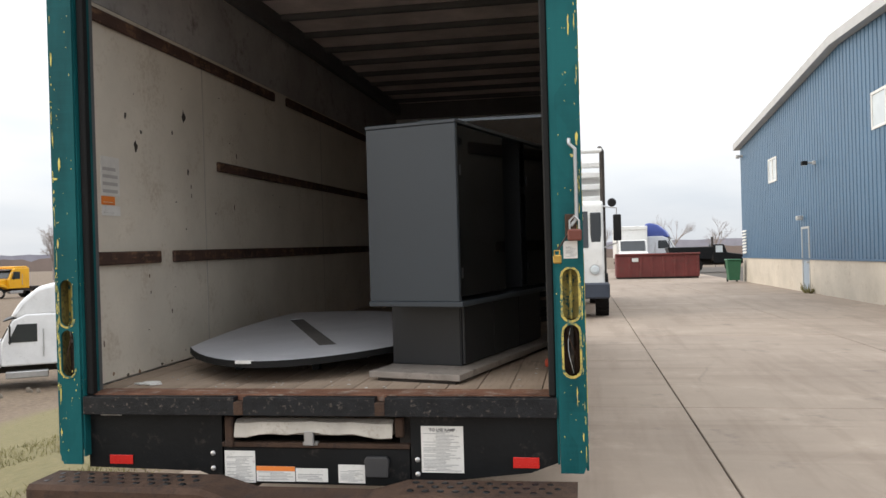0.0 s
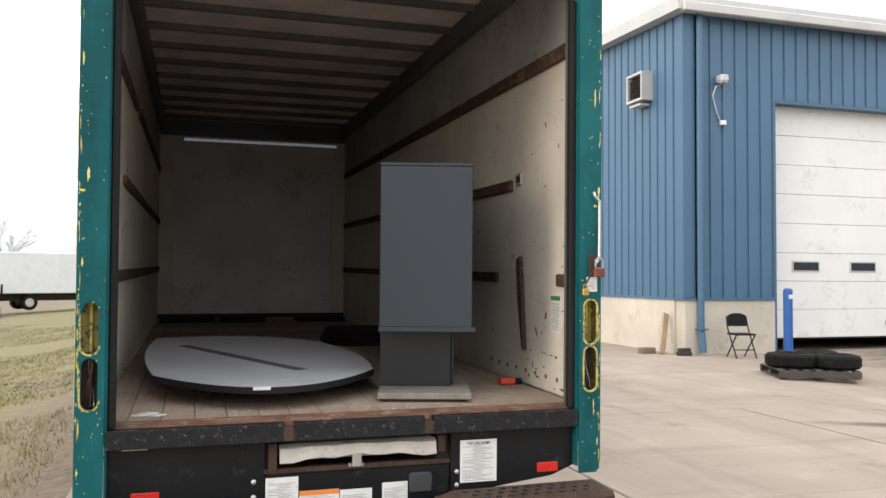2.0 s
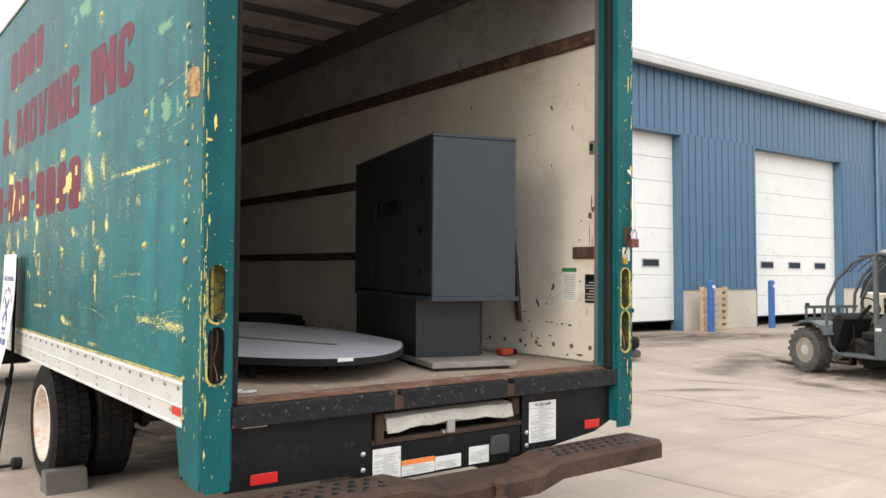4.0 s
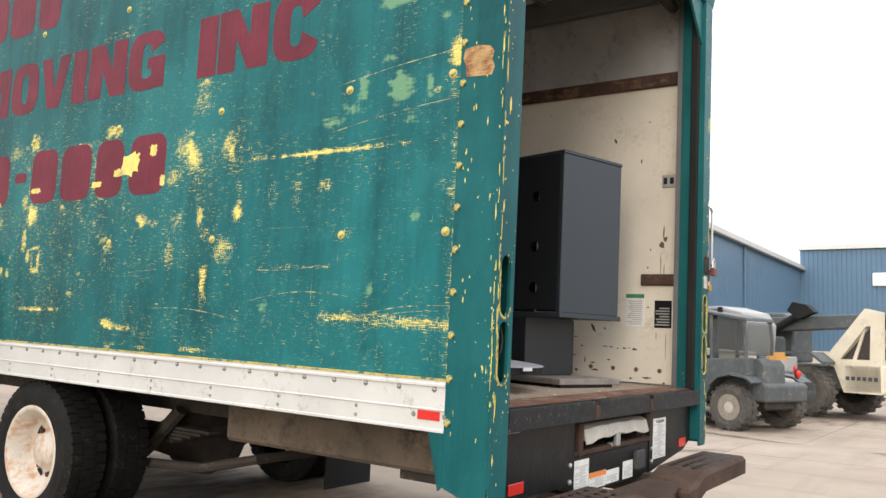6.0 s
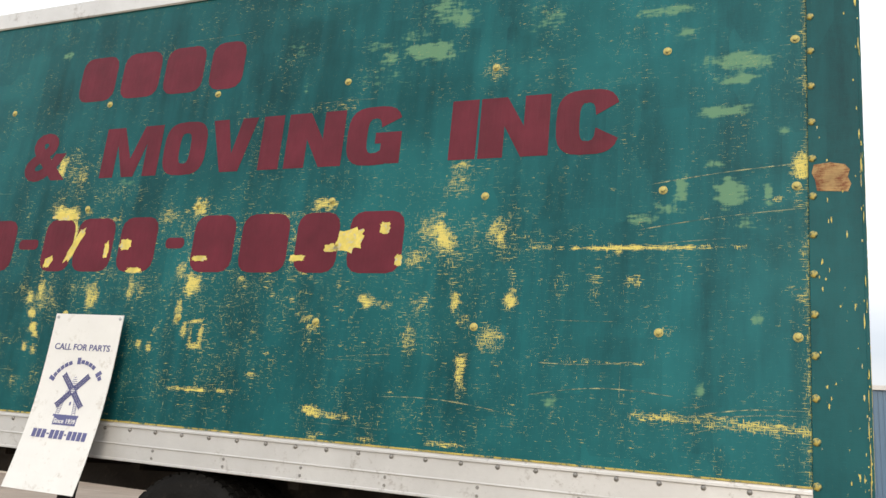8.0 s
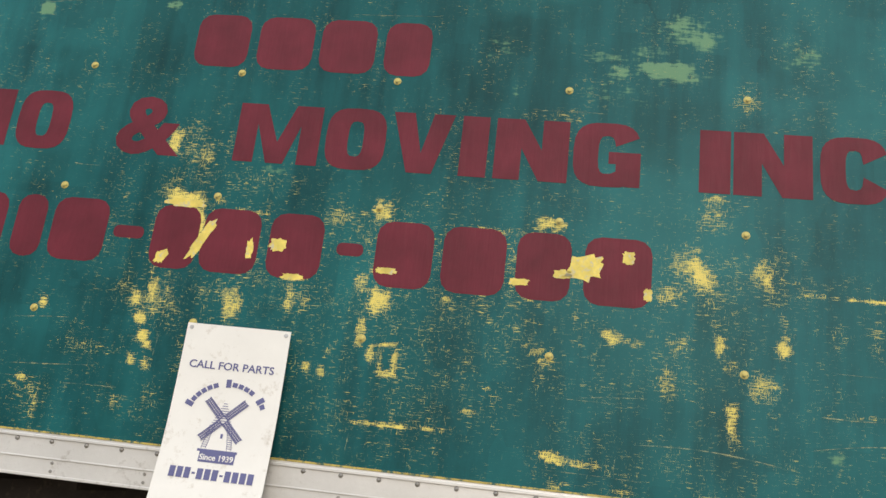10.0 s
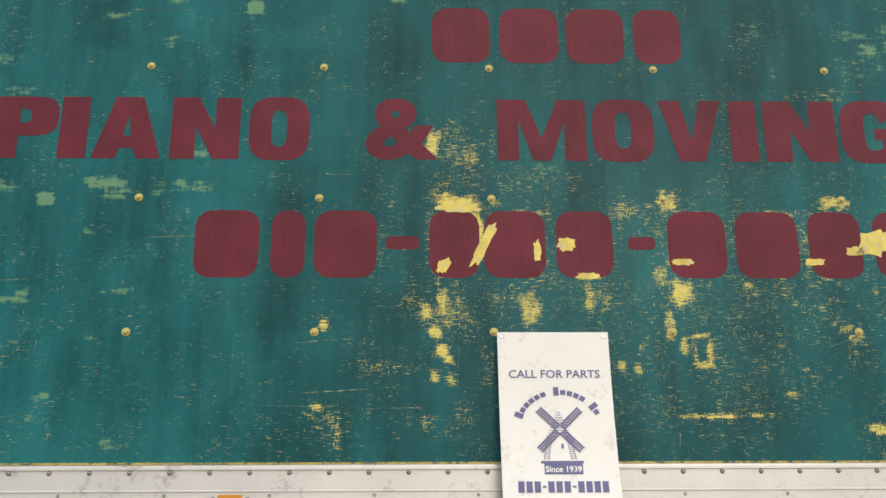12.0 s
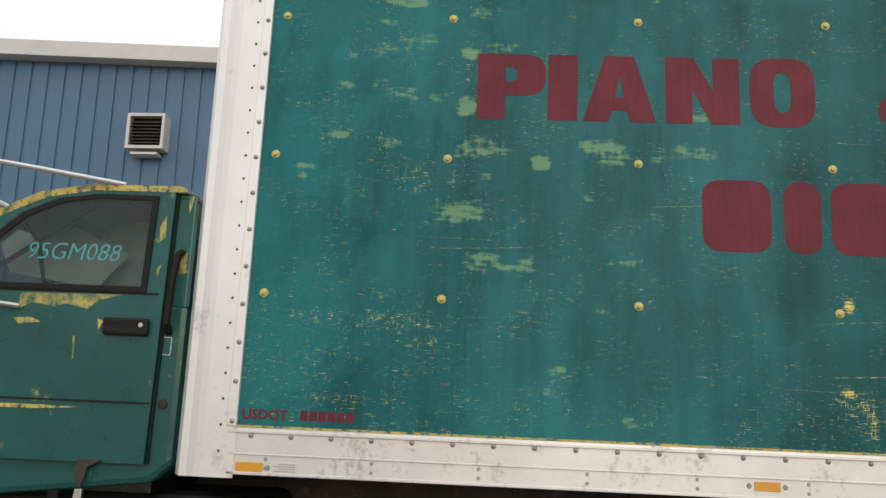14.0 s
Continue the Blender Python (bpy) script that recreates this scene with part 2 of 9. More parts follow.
SEAL = surface("black_rubber", (0.012, 0.012, 0.012), 0.7, var=0.3, grain=60)
for m in (BLACK_STEEL, SILL_STEEL, RUST, RUST_RED, SEAL, LETTER):
    m.node_tree.nodes["Principled BSDF"].inputs["Specular IOR Level"].default_value = 0.22
TYRE = surface("tyre_rubber", (0.012, 0.0115, 0.011), 0.8, var=0.35, grain=60, blotch=6, bump=0.3, dirt=(0.06, 0.052, 0.044), dirt_amount=0.18, wide=0.25)
TYRE.node_tree.nodes["Principled BSDF"].inputs["Specular IOR Level"].default_value = 0.15
RIM = surface("white_rusty_rim", (0.52, 0.47, 0.41), 0.5, var=0.15, grain=30, blotch=4, bump=0.1, dirt=(0.4, 0.2, 0.09), dirt_amount=0.5, wide=0.12)
CHASSIS = surface("chassis_grime", (0.04, 0.032, 0.027), 0.8, 0.0, var=0.5, grain=40, blotch=4, bump=0.3, dirt=(0.13, 0.1, 0.07), dirt_amount=0.18, wide=0.2)
LAMINATE = surface("charcoal_laminate", (0.022, 0.03, 0.039), 0.42, var=0.08, grain=120, blotch=3, bump=0.03)
LAMINATE_DARK = surface("black_and_shaded_laminate", (0.012, 0.014, 0.017), 0.4, var=0.15, grain=120, blotch=3, bump=0.03)
TABLETOP = surface("grey_table_laminate", (0.4, 0.4, 0.42), 0.45, var=0.12, grain=90, blotch=3, bump=0.04, dirt=(0.5, 0.5, 0.5), dirt_amount=0.1, wide=0.15)
PLYFOOT = surface("grey_board", (0.24, 0.21, 0.185), 0.75, var=0.3, grain=40, blotch=4, bump=0.2, dirt=(0.1, 0.085, 0.075), dirt_amount=0.3, wide=0.2)
PAPER = surface("white_label", (0.68, 0.67, 0.64), 0.5, var=0.1, grain=70, blotch=8, bump=0.0, dirt=(0.35, 0.32, 0.28), dirt_amount=0.2, wide=0.2)
INK = surface("dark_ink", (0.05, 0.05, 0.055), 0.6, var=0.2)
INK_BLUE = surface("blue_ink", (0.1, 0.105, 0.25), 0.5, var=0.15)
ORANGE_LABEL = surface("orange_label", (0.75, 0.22, 0.04), 0.5, var=0.15)
RED_REFLECTOR = surface("red_reflector", (0.55, 0.02, 0.015), 0.25, var=0.15, grain=200)
AMBER_REFLECTOR = surface("amber_reflector", (0.62, 0.27, 0.02), 0.3, var=0.15, grain=200)
BRASS = surface("brass_padlock", (0.5, 0.32, 0.08), 0.35, 0.8, var=0.2)
RED_LOCK = surface("brown_padlock", (0.16, 0.05, 0.035), 0.4, 0.3, var=0.2)
STEEL = surface("galvanised_rod", (0.5, 0.5, 0.5), 0.4, 0.8, var=0.2)
SIGN_WHITE = surface("white_sign_board", (0.74, 0.73, 0.7), 0.4, var=0.06, grain=50, blotch=4, bump=0.03, dirt=(0.5, 0.46, 0.4), dirt_amount=0.12, wide=0.15)
def concrete():
    """Broom-finished yard concrete: drifts of dust, oil spots, rubber tracks and hairline cracks."""
    m, n, l, b = nodes_of("yard_concrete")
    at = n.new("ShaderNodeNewGeometry").outputs["Position"]
    grit = noise_tex(n, l, at, 60.0, 5.0, 0.75)
    blot = noise_tex(n, l, at, 0.55, 6.0, 0.65)
    wide = noise_tex(n, l, at, 0.16, 4.0, 0.6)
    c = ramp(n, l, blot, 0.3, 0.7, (0.251, 0.198, 0.152, 1), (0.369, 0.292, 0.224, 1))
    c = mixed(n, l, maths(n, l, "MULTIPLY", ramp(n, l, wide, 0.4, 0.68), 0.55), c, (0.235, 0.178, 0.131))
    track = ramp(n, l, noise_tex(n, l, at, 1.0, 5.0, 0.65, (2.6, 0.22, 1)), 0.5, 0.66)
    c = mixed(n, l, maths(n, l, "MULTIPLY", track, 0.45), c, (0.171, 0.123, 0.0874))
    across = ramp(n, l, noise_tex(n, l, at, 1.0, 5.0, 0.65, (0.2, 2.2, 1)), 0.52, 0.68)
    c = mixed(n, l, maths(n, l, "MULTIPLY", across, 0.45), c, (0.166, 0.117, 0.0828))
    oil = ramp(n, l, noise_tex(n, l, at, 1.4, 6.0, 0.65), 0.6, 0.72)
    c = mixed(n, l, maths(n, l, "MULTIPLY", oil, 0.7), c, (0.107, 0.0842, 0.069))
    pale = ramp(n, l, noise_tex(n, l, at, 1.1, 7.0, 0.75), 0.56, 0.72)
    c = mixed(n, l, maths(n, l, "MULTIPLY", pale, 0.5), c, (0.449, 0.368, 0.287))
    v = n.new("ShaderNodeTexVoronoi")
    v.feature = "DISTANCE_TO_EDGE"
    v.inputs["Scale"].default_value = 0.33
    bend = n.new("ShaderNodeMixRGB")
    bend.inputs[0].default_value = 0.12
    nz = n.new("ShaderNodeTexNoise")
    nz.inputs["Scale"].default_value, nz.inputs["Detail"].default_value = 2.2, 6.0
    l.new(at, nz.inputs["Vector"])
    l.new(at, bend.inputs[1])
    l.new(nz.outputs["Color"], bend.inputs[2])
    l.new(bend.outputs["Color"], v.inputs["Vector"])
    crack = ramp(n, l, v.outputs["Distance"], 0.002, 0.006, (1, 1, 1, 1), (0, 0, 0, 1))
    c = mixed(n, l, maths(n, l, "MULTIPLY", crack, maths(n, l, "MULTIPLY", ramp(n, l, wide, 0.5, 0.6), 0.5)), c, (0.107, 0.0842, 0.0644))
    c = mixed(n, l, maths(n, l, "MULTIPLY", grit, 0.35), c, (0.278, 0.228, 0.184))
    l.new(c, b.inputs["Base Color"])
    b.inputs["Roughness"].default_value = 0.85
    bumped(n, l, b, maths(n, l, "SUBTRACT", grit, crack), 0.35, 0.006)
    return m


CONCRETE = concrete()
STEM = surface("stem_wall_concrete", (0.53, 0.475, 0.395), 0.85, var=0.18, grain=12, blotch=0.8, bump=0.25, dirt=(0.33, 0.27, 0.2), dirt_amount=0.2, wide=0.3)
SIDING = surface("blue_siding", (0.058, 0.128, 0.21), 0.4, 0.0, var=0.1, grain=20, blotch=0.5, bump=0.03)
FASCIA = surface("grey_fascia", (0.5, 0.49, 0.47), 0.45, 0.2, var=0.1)
DOOR_WHITE = surface("white_door_panel", (0.72, 0.71, 0.68), 0.5, var=0.06, grain=10, blotch=1, bump=0.02, dirt=(0.5, 0.47, 0.42), dirt_amount=0.15, wide=0.2)
DARK_GLASS = surface("dark_window", (0.03, 0.035, 0.04), 0.1, var=0.1, bump=0)
LIGHT_GLASS = surface("pale_window", (0.55, 0.6, 0.62), 0.15, var=0.1, bump=0)
BOLLARD = surface("blue_bollard", (0.02, 0.1, 0.33), 0.5, var=0.15)
WOOD = surface("pale_lumber", (0.47, 0.35, 0.23), 0.75, var=0.3, grain=40, stretch=(0.15, 0.15, 2), bump=0.3)
OLD_WOOD = surface("weathered_timber", (0.2, 0.155, 0.115), 0.85, var=0.35, grain=50, stretch=(0.2, 1, 2), bump=0.5)


# ---- building blocks ----
BASE = {}


def bm_box(bm, a, b, bevel=0.0, seg=1):
    x0, y0, z0 = (min(p, q) for p, q in zip(a, b))
    x1, y1, z1 = (max(p, q) for p, q in zip(a, b))
    v = [bm.verts.new(p) for p in ((x0, y0, z0), (x1, y0, z0), (x1, y1, z0), (x0, y1, z0), (x0, y0, z1), (x1, y0, z1), (x1, y1, z1), (x0, y1, z1))]
    f = [bm.faces.new([v[i] for i in q]) for q in ((3, 2, 1, 0), (4, 5, 6, 7), (0, 1, 5, 4), (1, 2, 6, 5), (2, 3, 7, 6), (3, 0, 4, 7))]
    if bevel:
        edges = {e for q in f for e in q.edges}
        bmesh.ops.bevel(bm, geom=list(edges), offset=bevel, segments=seg, profile=0.5, affect="EDGES")
    return v


def box(a, b, bevel=0.0, seg=1):
    bm = bmesh.new()
    bm_box(bm, a, b, bevel, seg)
    return bm


def boxes(*pairs, bevel=0.0):
    bm = bmesh.new()
    for a, b in pairs:
        bm_box(bm, a, b, bevel)
    return bm


def bm_prism(bm, pts, axis, lo, hi, bevel=0.0, taper=None):
    """A closed outline drawn across the axis, pushed from lo to hi. taper scales the far outline about its middle."""
    def at(p, h):
        return {"x": (h, p[0], p[1]), "y": (p[0], h, p[1]), "z": (p[0], p[1], h)}[axis]
    cx, cy = sum(p[0] for p in pts) / len(pts), sum(p[1] for p in pts) / len(pts)
    far = pts if not taper else [(cx + (p[0] - cx) * taper[0], cy + (p[1] - cy) * taper[1]) for p in pts]
    a = [bm.verts.new(at(p, lo)) for p in pts]
    b = [bm.verts.new(at(p, hi)) for p in far]
    k = len(pts)
    faces = [bm.faces.new(a), bm.faces.new(b[::-1])]
    faces += [bm.faces.new((a[(i + 1) % k], a[i], b[i], b[(i + 1) % k])) for i in range(k)]
    bmesh.ops.recalc_face_normals(bm, faces=faces)
    if bevel:
        bmesh.ops.bevel(bm, geom=list({e for f in faces for e in f.edges}), offset=bevel, segments=2, profile=0.5, affect="EDGES")


def prism(pts, axis, lo, hi, bevel=0.0, taper=None):
    bm = bmesh.new()
    bm_prism(bm, pts, axis, lo, hi, bevel, taper)
    return bm


def bm_rod(bm, p, q, r, seg=8, r2=None):
    p, q = Vector(p), Vector(q)
    d = q - p
    m = Matrix.Translation((p + q) / 2) @ d.to_track_quat("Z", "Y").to_matrix().to_4x4()
    bmesh.ops.create_cone(bm, cap_ends=True, segments=seg, radius1=r, radius2=r if r2 is None else r2, depth=d.length, matrix=m)


def rod(p, q, r, seg=8, r2=None):
    bm = bmesh.new()
    bm_rod(bm, p, q, r, seg, r2)
    return bm


def pipe(points, r, seg=8):
    """One round bar swept along its points, mitred at the bends."""
    bm, pts, rings = bmesh.new(), [Vector(p) for p in points], []
    up = None
    for i, p in enumerate(pts):
        a = (p - pts[i - 1]).normalized() if i else None
        b = (pts[i + 1] - p).normalized() if i < len(pts) - 1 else None
        d = ((a or b) + (b or a)).normalized()
        if up is None:
            up = d.orthogonal().normalized()
        up = (up - d * up.dot(d)).normalized()
        side = d.cross(up)
        rings.append([bm.verts.new(p + (up * math.cos(2 * math.pi * k / seg) + side * math.sin(2 * math.pi * k / seg)) * r) for k in range(seg)])
    for a, b in zip(rings, rings[1:]):
        for k in range(seg):
            bm.faces.new((a[k], a[(k + 1) % seg], b[(k + 1) % seg], b[k]))
    bm.faces.new(rings[0])
    bm.faces.new(rings[-1])
    bmesh.ops.recalc_face_normals(bm, faces=bm.faces[:])
    return bm


def bm_spin(bm, prof, centre, axis="x", seg=32, flip=1, caps=True):
    """A turned body: prof is (along, radius) pairs along the axis."""
    rings = []
    for s, r in prof:
        ring = []
        for i in range(seg):
            a = 2 * math.pi * i / seg
            c, d = r * math.cos(a), r * math.sin(a)
            o = {"x": (s * flip, c, d), "y": (c, s * flip, d), "z": (c, d, s * flip)}[axis]
            ring.append(bm.verts.new((centre[0] + o[0], centre[1] + o[1], centre[2] + o[2])))
        rings.append(ring)
    faces = []
    for a, b in zip(rings, rings[1:]):
        faces += [bm.faces.new((a[i], a[(i + 1) % seg], b[(i + 1) % seg], b[i])) for i in range(seg)]
    if caps:
        faces += [bm.faces.new(rings[0]), bm.faces.new(rings[-1])]
    bmesh.ops.recalc_face_normals(bm, faces=faces)


def spin(prof, centre, axis="x", seg=32, flip=1, caps=True):
    bm = bmesh.new()
    bm_spin(bm, prof, centre, axis, seg, flip, caps)
    return bm


def stadium(cx, cz, w, h, k=6):
    """An upright slot with round ends, as an outline."""
    r, pts = w / 2, []
    for s, z in ((0, cz + h / 2 - r), (math.pi, cz - h / 2 + r)):
        pts += [(cx + r * math.cos(s + math.pi * i / k), z + r * math.sin(s + math.pi * i / k)) for i in range(k + 1)]
    return pts


def holed(outer, holes, axis, lo, hi):
    """A plate with holes through it."""
    from_loops = [[Vector((p[0], p[1], 0)) for p in loop] for loop in (outer, *holes)]
    tris = tessellate(from_loops)
    flat = [p for loop in (outer, *holes) for p in loop]
    bm = bmesh.new()

    def at(p, h):
        return {"x": (h, p[0], p[1]), "y": (p[0], h, p[1]), "z": (p[0], p[1], h)}[axis]
    a, b = [bm.verts.new(at(p, lo)) for p in flat], [bm.verts.new(at(p, hi)) for p in flat]
    for t in tris:
        bm.faces.new([a[i] for i in t])
        bm.faces.new([b[i] for i in reversed(t)])
    start = 0
    for loop in (outer, *holes):
        k = len(loop)
        for i in range(k):
            i0, i1 = start + i, start + (i + 1) % k
            bm.faces.new((a[i0], a[i1], b[i1], b[i0]))
        start += k
    bmesh.ops.recalc_face_normals(bm, faces=bm.faces[:])
    return bm


def tessellate(loops):
    from mathutils.geometry import tessellate_polygon
    return tessellate_polygon(loops)


def mesh_of(name, bm, material, smooth=False):
    me = bpy.data.meshes.new(name)
    bm.to_mesh(me)
    bm.free()
    me.materials.append(material)
    if smooth:
        for p in me.polygons:
            p.use_smooth = True
    return me


def thing(name, base, label, category, group="", kind="", at=None, turn=0.0):
    """An empty at a thing's base. at: the frame in which base and the parts are given."""
    ob = new(name)
    ob.empty_display_size = 0.1
    ob.matrix_world = (at or Matrix()) @ pose(*base, 0, 0, turn)
    BASE[ob] = Vector(base)
    return tagged(ob, label, category, group, kind)


def part(name, bm, material, parent, label="", smooth=False, kind=""):
    """One mesh under a thing or under a part, its corners given in the thing's frame."""
    top = parent
    while top.parent:
        top = top.parent
    off = BASE[top]
    bm.transform(Matrix.Translation(-off))
    ob = new(name, mesh_of(name, bm, material, smooth))
    ob.parent = parent
    return tagged(ob, label, kind=kind)


def solo(name, bm, material, base, label, category, group="", kind="", at=None, smooth=False):
    """A thing that is one mesh."""
    bm.transform(Matrix.Translation(-Vector(base)))
    ob = new(name, mesh_of(name, bm, material, smooth))
    ob.matrix_world = (at or Matrix()) @ pose(*base)
    BASE[ob] = Vector(base)
    return tagged(ob, label, category, group, kind)


def twin(ob, shift, name=None, parent=None):
    """Another part on the same mesh, moved by shift."""
    o = new(name or ob.name.split(".")[0], ob.data)
    o.parent = parent or ob.parent
    o.location = Vector(ob.location) + Vector(shift)
    for key in ("label", "kind"):
        if key in ob:
            o[key] = ob[key]
    return o


def glyphs(body, bold=0.0, depth=0.0, shear=0.0):
    """The outline of a piece of writing as a bmesh, its lower left at the origin, with its size."""
    cu = bpy.data.curves.new("writing", "FONT")
    cu.body, cu.offset, cu.extrude, cu.shear, cu.resolution_u = body, bold, depth, shear, 3
    ob = bpy.data.objects.new("writing", cu)
    scene.collection.objects.link(ob)
    me = bpy.data.meshes.new_from_object(ob.evaluated_get(bpy.context.evaluated_depsgraph_get()))
    bpy.data.objects.remove(ob)
    bm = bmesh.new()
    bm.from_mesh(me)
    bpy.data.meshes.remove(me)
    bmesh.ops.remove_doubles(bm, verts=bm.verts[:], dist=1e-4)
    lo = Vector([min(v.co[i] for v in bm.verts) for i in range(3)])
    hi = Vector([max(v.co[i] for v in bm.verts) for i in range(3)])
    bm.transform(Matrix.Translation(-lo))
    return bm, hi - lo


def lettered(body, w, h, m, bold=0.0, depth=0.004, shear=0.0):
    """Writing stretched to w by h metres, standing in the x, y plane of m."""
    bm, size = glyphs(body, bold, 0.5, shear)
    bm.transform(m @ Matrix.Diagonal((w / size.x, h / size.y, depth / size.z, 1)))
    return bm


# ---- ground ----
def eased(v):
    v = min(max(v, 0.0), 1.0)
    return v * v * (3 - 2 * v)


def grade(x, y):
    """Height of the concrete: it falls a little towards the machines' end of the yard."""
    return -0.26 * eased((x - 6.0) / 4.0) * eased((7.4 - y) / 2.8)


def fall(x, y):
    """Height of the grass: it drops from the concrete's edge towards the vehicle yard."""
    if x > 0:
        return -0.6
    s = min(max((-1.55 - x) / 9.5, 0.0), 1.0)
    far = min(max((y - 14.0) / 30.0, 0.0), 1.0)
    drop = 1.7 * (s ** 0.9) * (1 - 0.65 * far * far * (3 - 2 * far))
    wob = 0.05 * noise.noise(Vector((x * 0.35, y * 0.35, 0))) + 0.02 * noise.noise(Vector((x * 1.7, y * 1.7, 3))) if x < -1.7 else 0.0
    return -0.03 - drop + wob * min(1.0, (-1.55 - x) / 1.5 if x < -1.55 else 0)


def soil():
    m, n, l, b = nodes_of("grass_and_dirt")
    at = coords(n)
    patch = noise_tex(n, l, at, 0.32, 5.0, 0.6)
    fine = noise_tex(n, l, at, 9.0, 6.0, 0.75)
    blade = noise_tex(n, l, at, 70.0, 4.0, 0.7)
    grass = ramp(n, l, fine, 0.3, 0.7, (0.1, 0.095, 0.032, 1), (0.195, 0.16, 0.07, 1))
    dirt = ramp(n, l, fine, 0.3, 0.7, (0.06, 0.042, 0.029, 1), (0.215, 0.152, 0.105, 1))
    sep = n.new("ShaderNodeSeparateXYZ")
    l.new(at, sep.inputs[0])
    near = maths(n, l, "MULTIPLY", maths(n, l, "ADD", sep.outputs["X"], 3.9), 0.24, True)
    yard = maths(n, l, "MULTIPLY", maths(n, l, "SUBTRACT", -8.5, sep.outputs["X"]), 0.3, True)
    where = maths(n, l, "ADD", maths(n, l, "MULTIPLY", maths(n, l, "ADD", near, yard), 0.55), maths(n, l, "MULTIPLY", patch, 0.75))
    c = mixed(n, l, ramp(n, l, where, 0.42, 0.6), grass, dirt)
    c = mixed(n, l, maths(n, l, "MULTIPLY", blade, 0.3), c, (0.21, 0.17, 0.1))
    l.new(c, b.inputs["Base Color"])
    b.inputs["Roughness"].default_value = 0.95
    bumped(n, l, b, maths(n, l, "ADD", blade, fine), 0.35, 0.02)
    return m


def axis_steps(lo, hi, fine_lo, fine_hi, fine, coarse):
    v, out = fine_lo, []
    while v < fine_hi:
        out.append(v)
        v += fine
    v, step = fine_lo, coarse
    while v > lo:
        v -= step
        step *= 1.35
        out.append(max(v, lo))
    v, step = fine_hi, coarse
    while v < hi:
        out.append(v)
        v += step
        step *= 1.35
    out.append(hi)
    return sorted(set(out))


SOIL = soil()
xs, ys = axis_steps(-1600, 1600, -24, -1.5, 0.5, 2.0), axis_steps(-1600, 1600, -14, 46, 0.6, 2.0)
verts = [(x, y, fall(x, y)) for y in ys for x in xs]
k = len(xs)
faces = [(j * k + i, j * k + i + 1, (j + 1) * k + i + 1, (j + 1) * k + i) for j in range(len(ys) - 1) for i in range(k - 1)]
me = bpy.data.meshes.new("ground")
me.from_pydata(verts, [], faces)
me.materials.append(SOIL)
for p in me.polygons:
    p.use_smooth = True
tagged(new("ground", me), "worn grass and bare dirt bank beside the concrete", "ground", kind="structure")

# Grass: tufts of dry blades on the bank.
TUFT = surface("dry_grass", (0.19, 0.17, 0.062), 0.9, var=0.35, grain=5, bump=0)
rng = np.random.default_rng(5)
gv, gf = [], []
for _ in range(26000):
    x, y = -1.9 - abs(rng.normal(0, 5.5)), rng.uniform(-6, 34)
    if noise.noise(Vector((x * 0.32, y * 0.32, 0))) < -0.08 or x < -9:
        continue
    z = fall(x, y)
    for _ in range(4):
        a, h, w = rng.uniform(0, 6.28), rng.uniform(0.02, 0.075), 0.005
        dx, dy, px, py = math.cos(a) * w, math.sin(a) * w, x + rng.normal(0, 0.05), y + rng.normal(0, 0.05)
        b = len(gv)
        gv += [(px - dx, py - dy, z - 0.01), (px + dx, py + dy, z - 0.01), (px + rng.normal(0, 0.03), py + rng.normal(0, 0.03), z + h)]
        gf.append((b, b + 1, b + 2))
me = bpy.data.meshes.new("grass")
me.from_pydata(gv, [], gf)
me.materials.append(TUFT)
tagged(new("grass", me), "short dry yellow-green grass on the bank", "grass", kind="stuff")

# The yard's bed under the slabs.
BED = surface("joint_dirt", (0.09, 0.075, 0.06), 0.95, var=0.3, grain=40)
xs = [-1.58, 2.0, 5.0] + [6.0 + i * 0.5 for i in range(9)] + [30.0, 110.0]
ys = [-30.0, 0.0, 4.0] + [4.6 + i * 0.4 for i in range(8)] + [12.0, 40.0, 74.0]
k = len(xs)
me = bpy.data.meshes.new("yard_pavement")
me.from_pydata([(x, y, grade(x, y) - 0.02) for y in ys for x in xs], [], [(j * k + i, j * k + i + 1, (j + 1) * k + i + 1, (j + 1) * k + i) for j in range(len(ys) - 1) for i in range(k - 1)])
me.materials.append(BED)
ob = new("yard_pavement", me)
YARD = tagged(ob, "stained grey concrete yard of large cast slabs", "pavement", kind="structure")
BASE[YARD] = Vector((0, 0, 0))

# ---- the workshop: blue metal siding over a concrete stem wall ----
HALL = pose(8.65, 10.5, 0)
EAVE, RIDGE, DEPTH, LONG, STEM_H = 6.9, 7.3, 26.2, 50.0, 1.12
OPEN = [(2.15, 7.2), (10.6, 15.67), (19.03, 24.12)]
DOOR_H, RECESS = 5.28, 0.25

hall = thing("workshop", (0, 0, 0), "large blue metal-clad workshop on a pale concrete stem wall", "building", kind="structure", at=HALL)


def ribbed(u0, u1, z0, z1, pitch=0.305, slope=None):
    """A sheet of siding along u with raised ribs; z1 may rise along u by slope(u)."""
    bm = bmesh.new()
    prof, u = [], u0
    while u < u1 - 1e-6:
        for du, d in ((0.0, 0.03), (pitch - 0.065, 0.03), (pitch - 0.055, 0.0), (pitch - 0.01, 0.0)):
            if u + du < u1:
                prof.append((u + du, d))
        u += pitch
    prof.append((u1, 0.03))
    top = [bm.verts.new((u, -d, slope(u) if slope else z1)) for u, d in prof]
    bot = [bm.verts.new((u, -d, z0)) for u, d in prof]
    for i in range(len(prof) - 1):
        bm.faces.new((bot[i], bot[i + 1], top[i + 1], top[i]))
    return bm


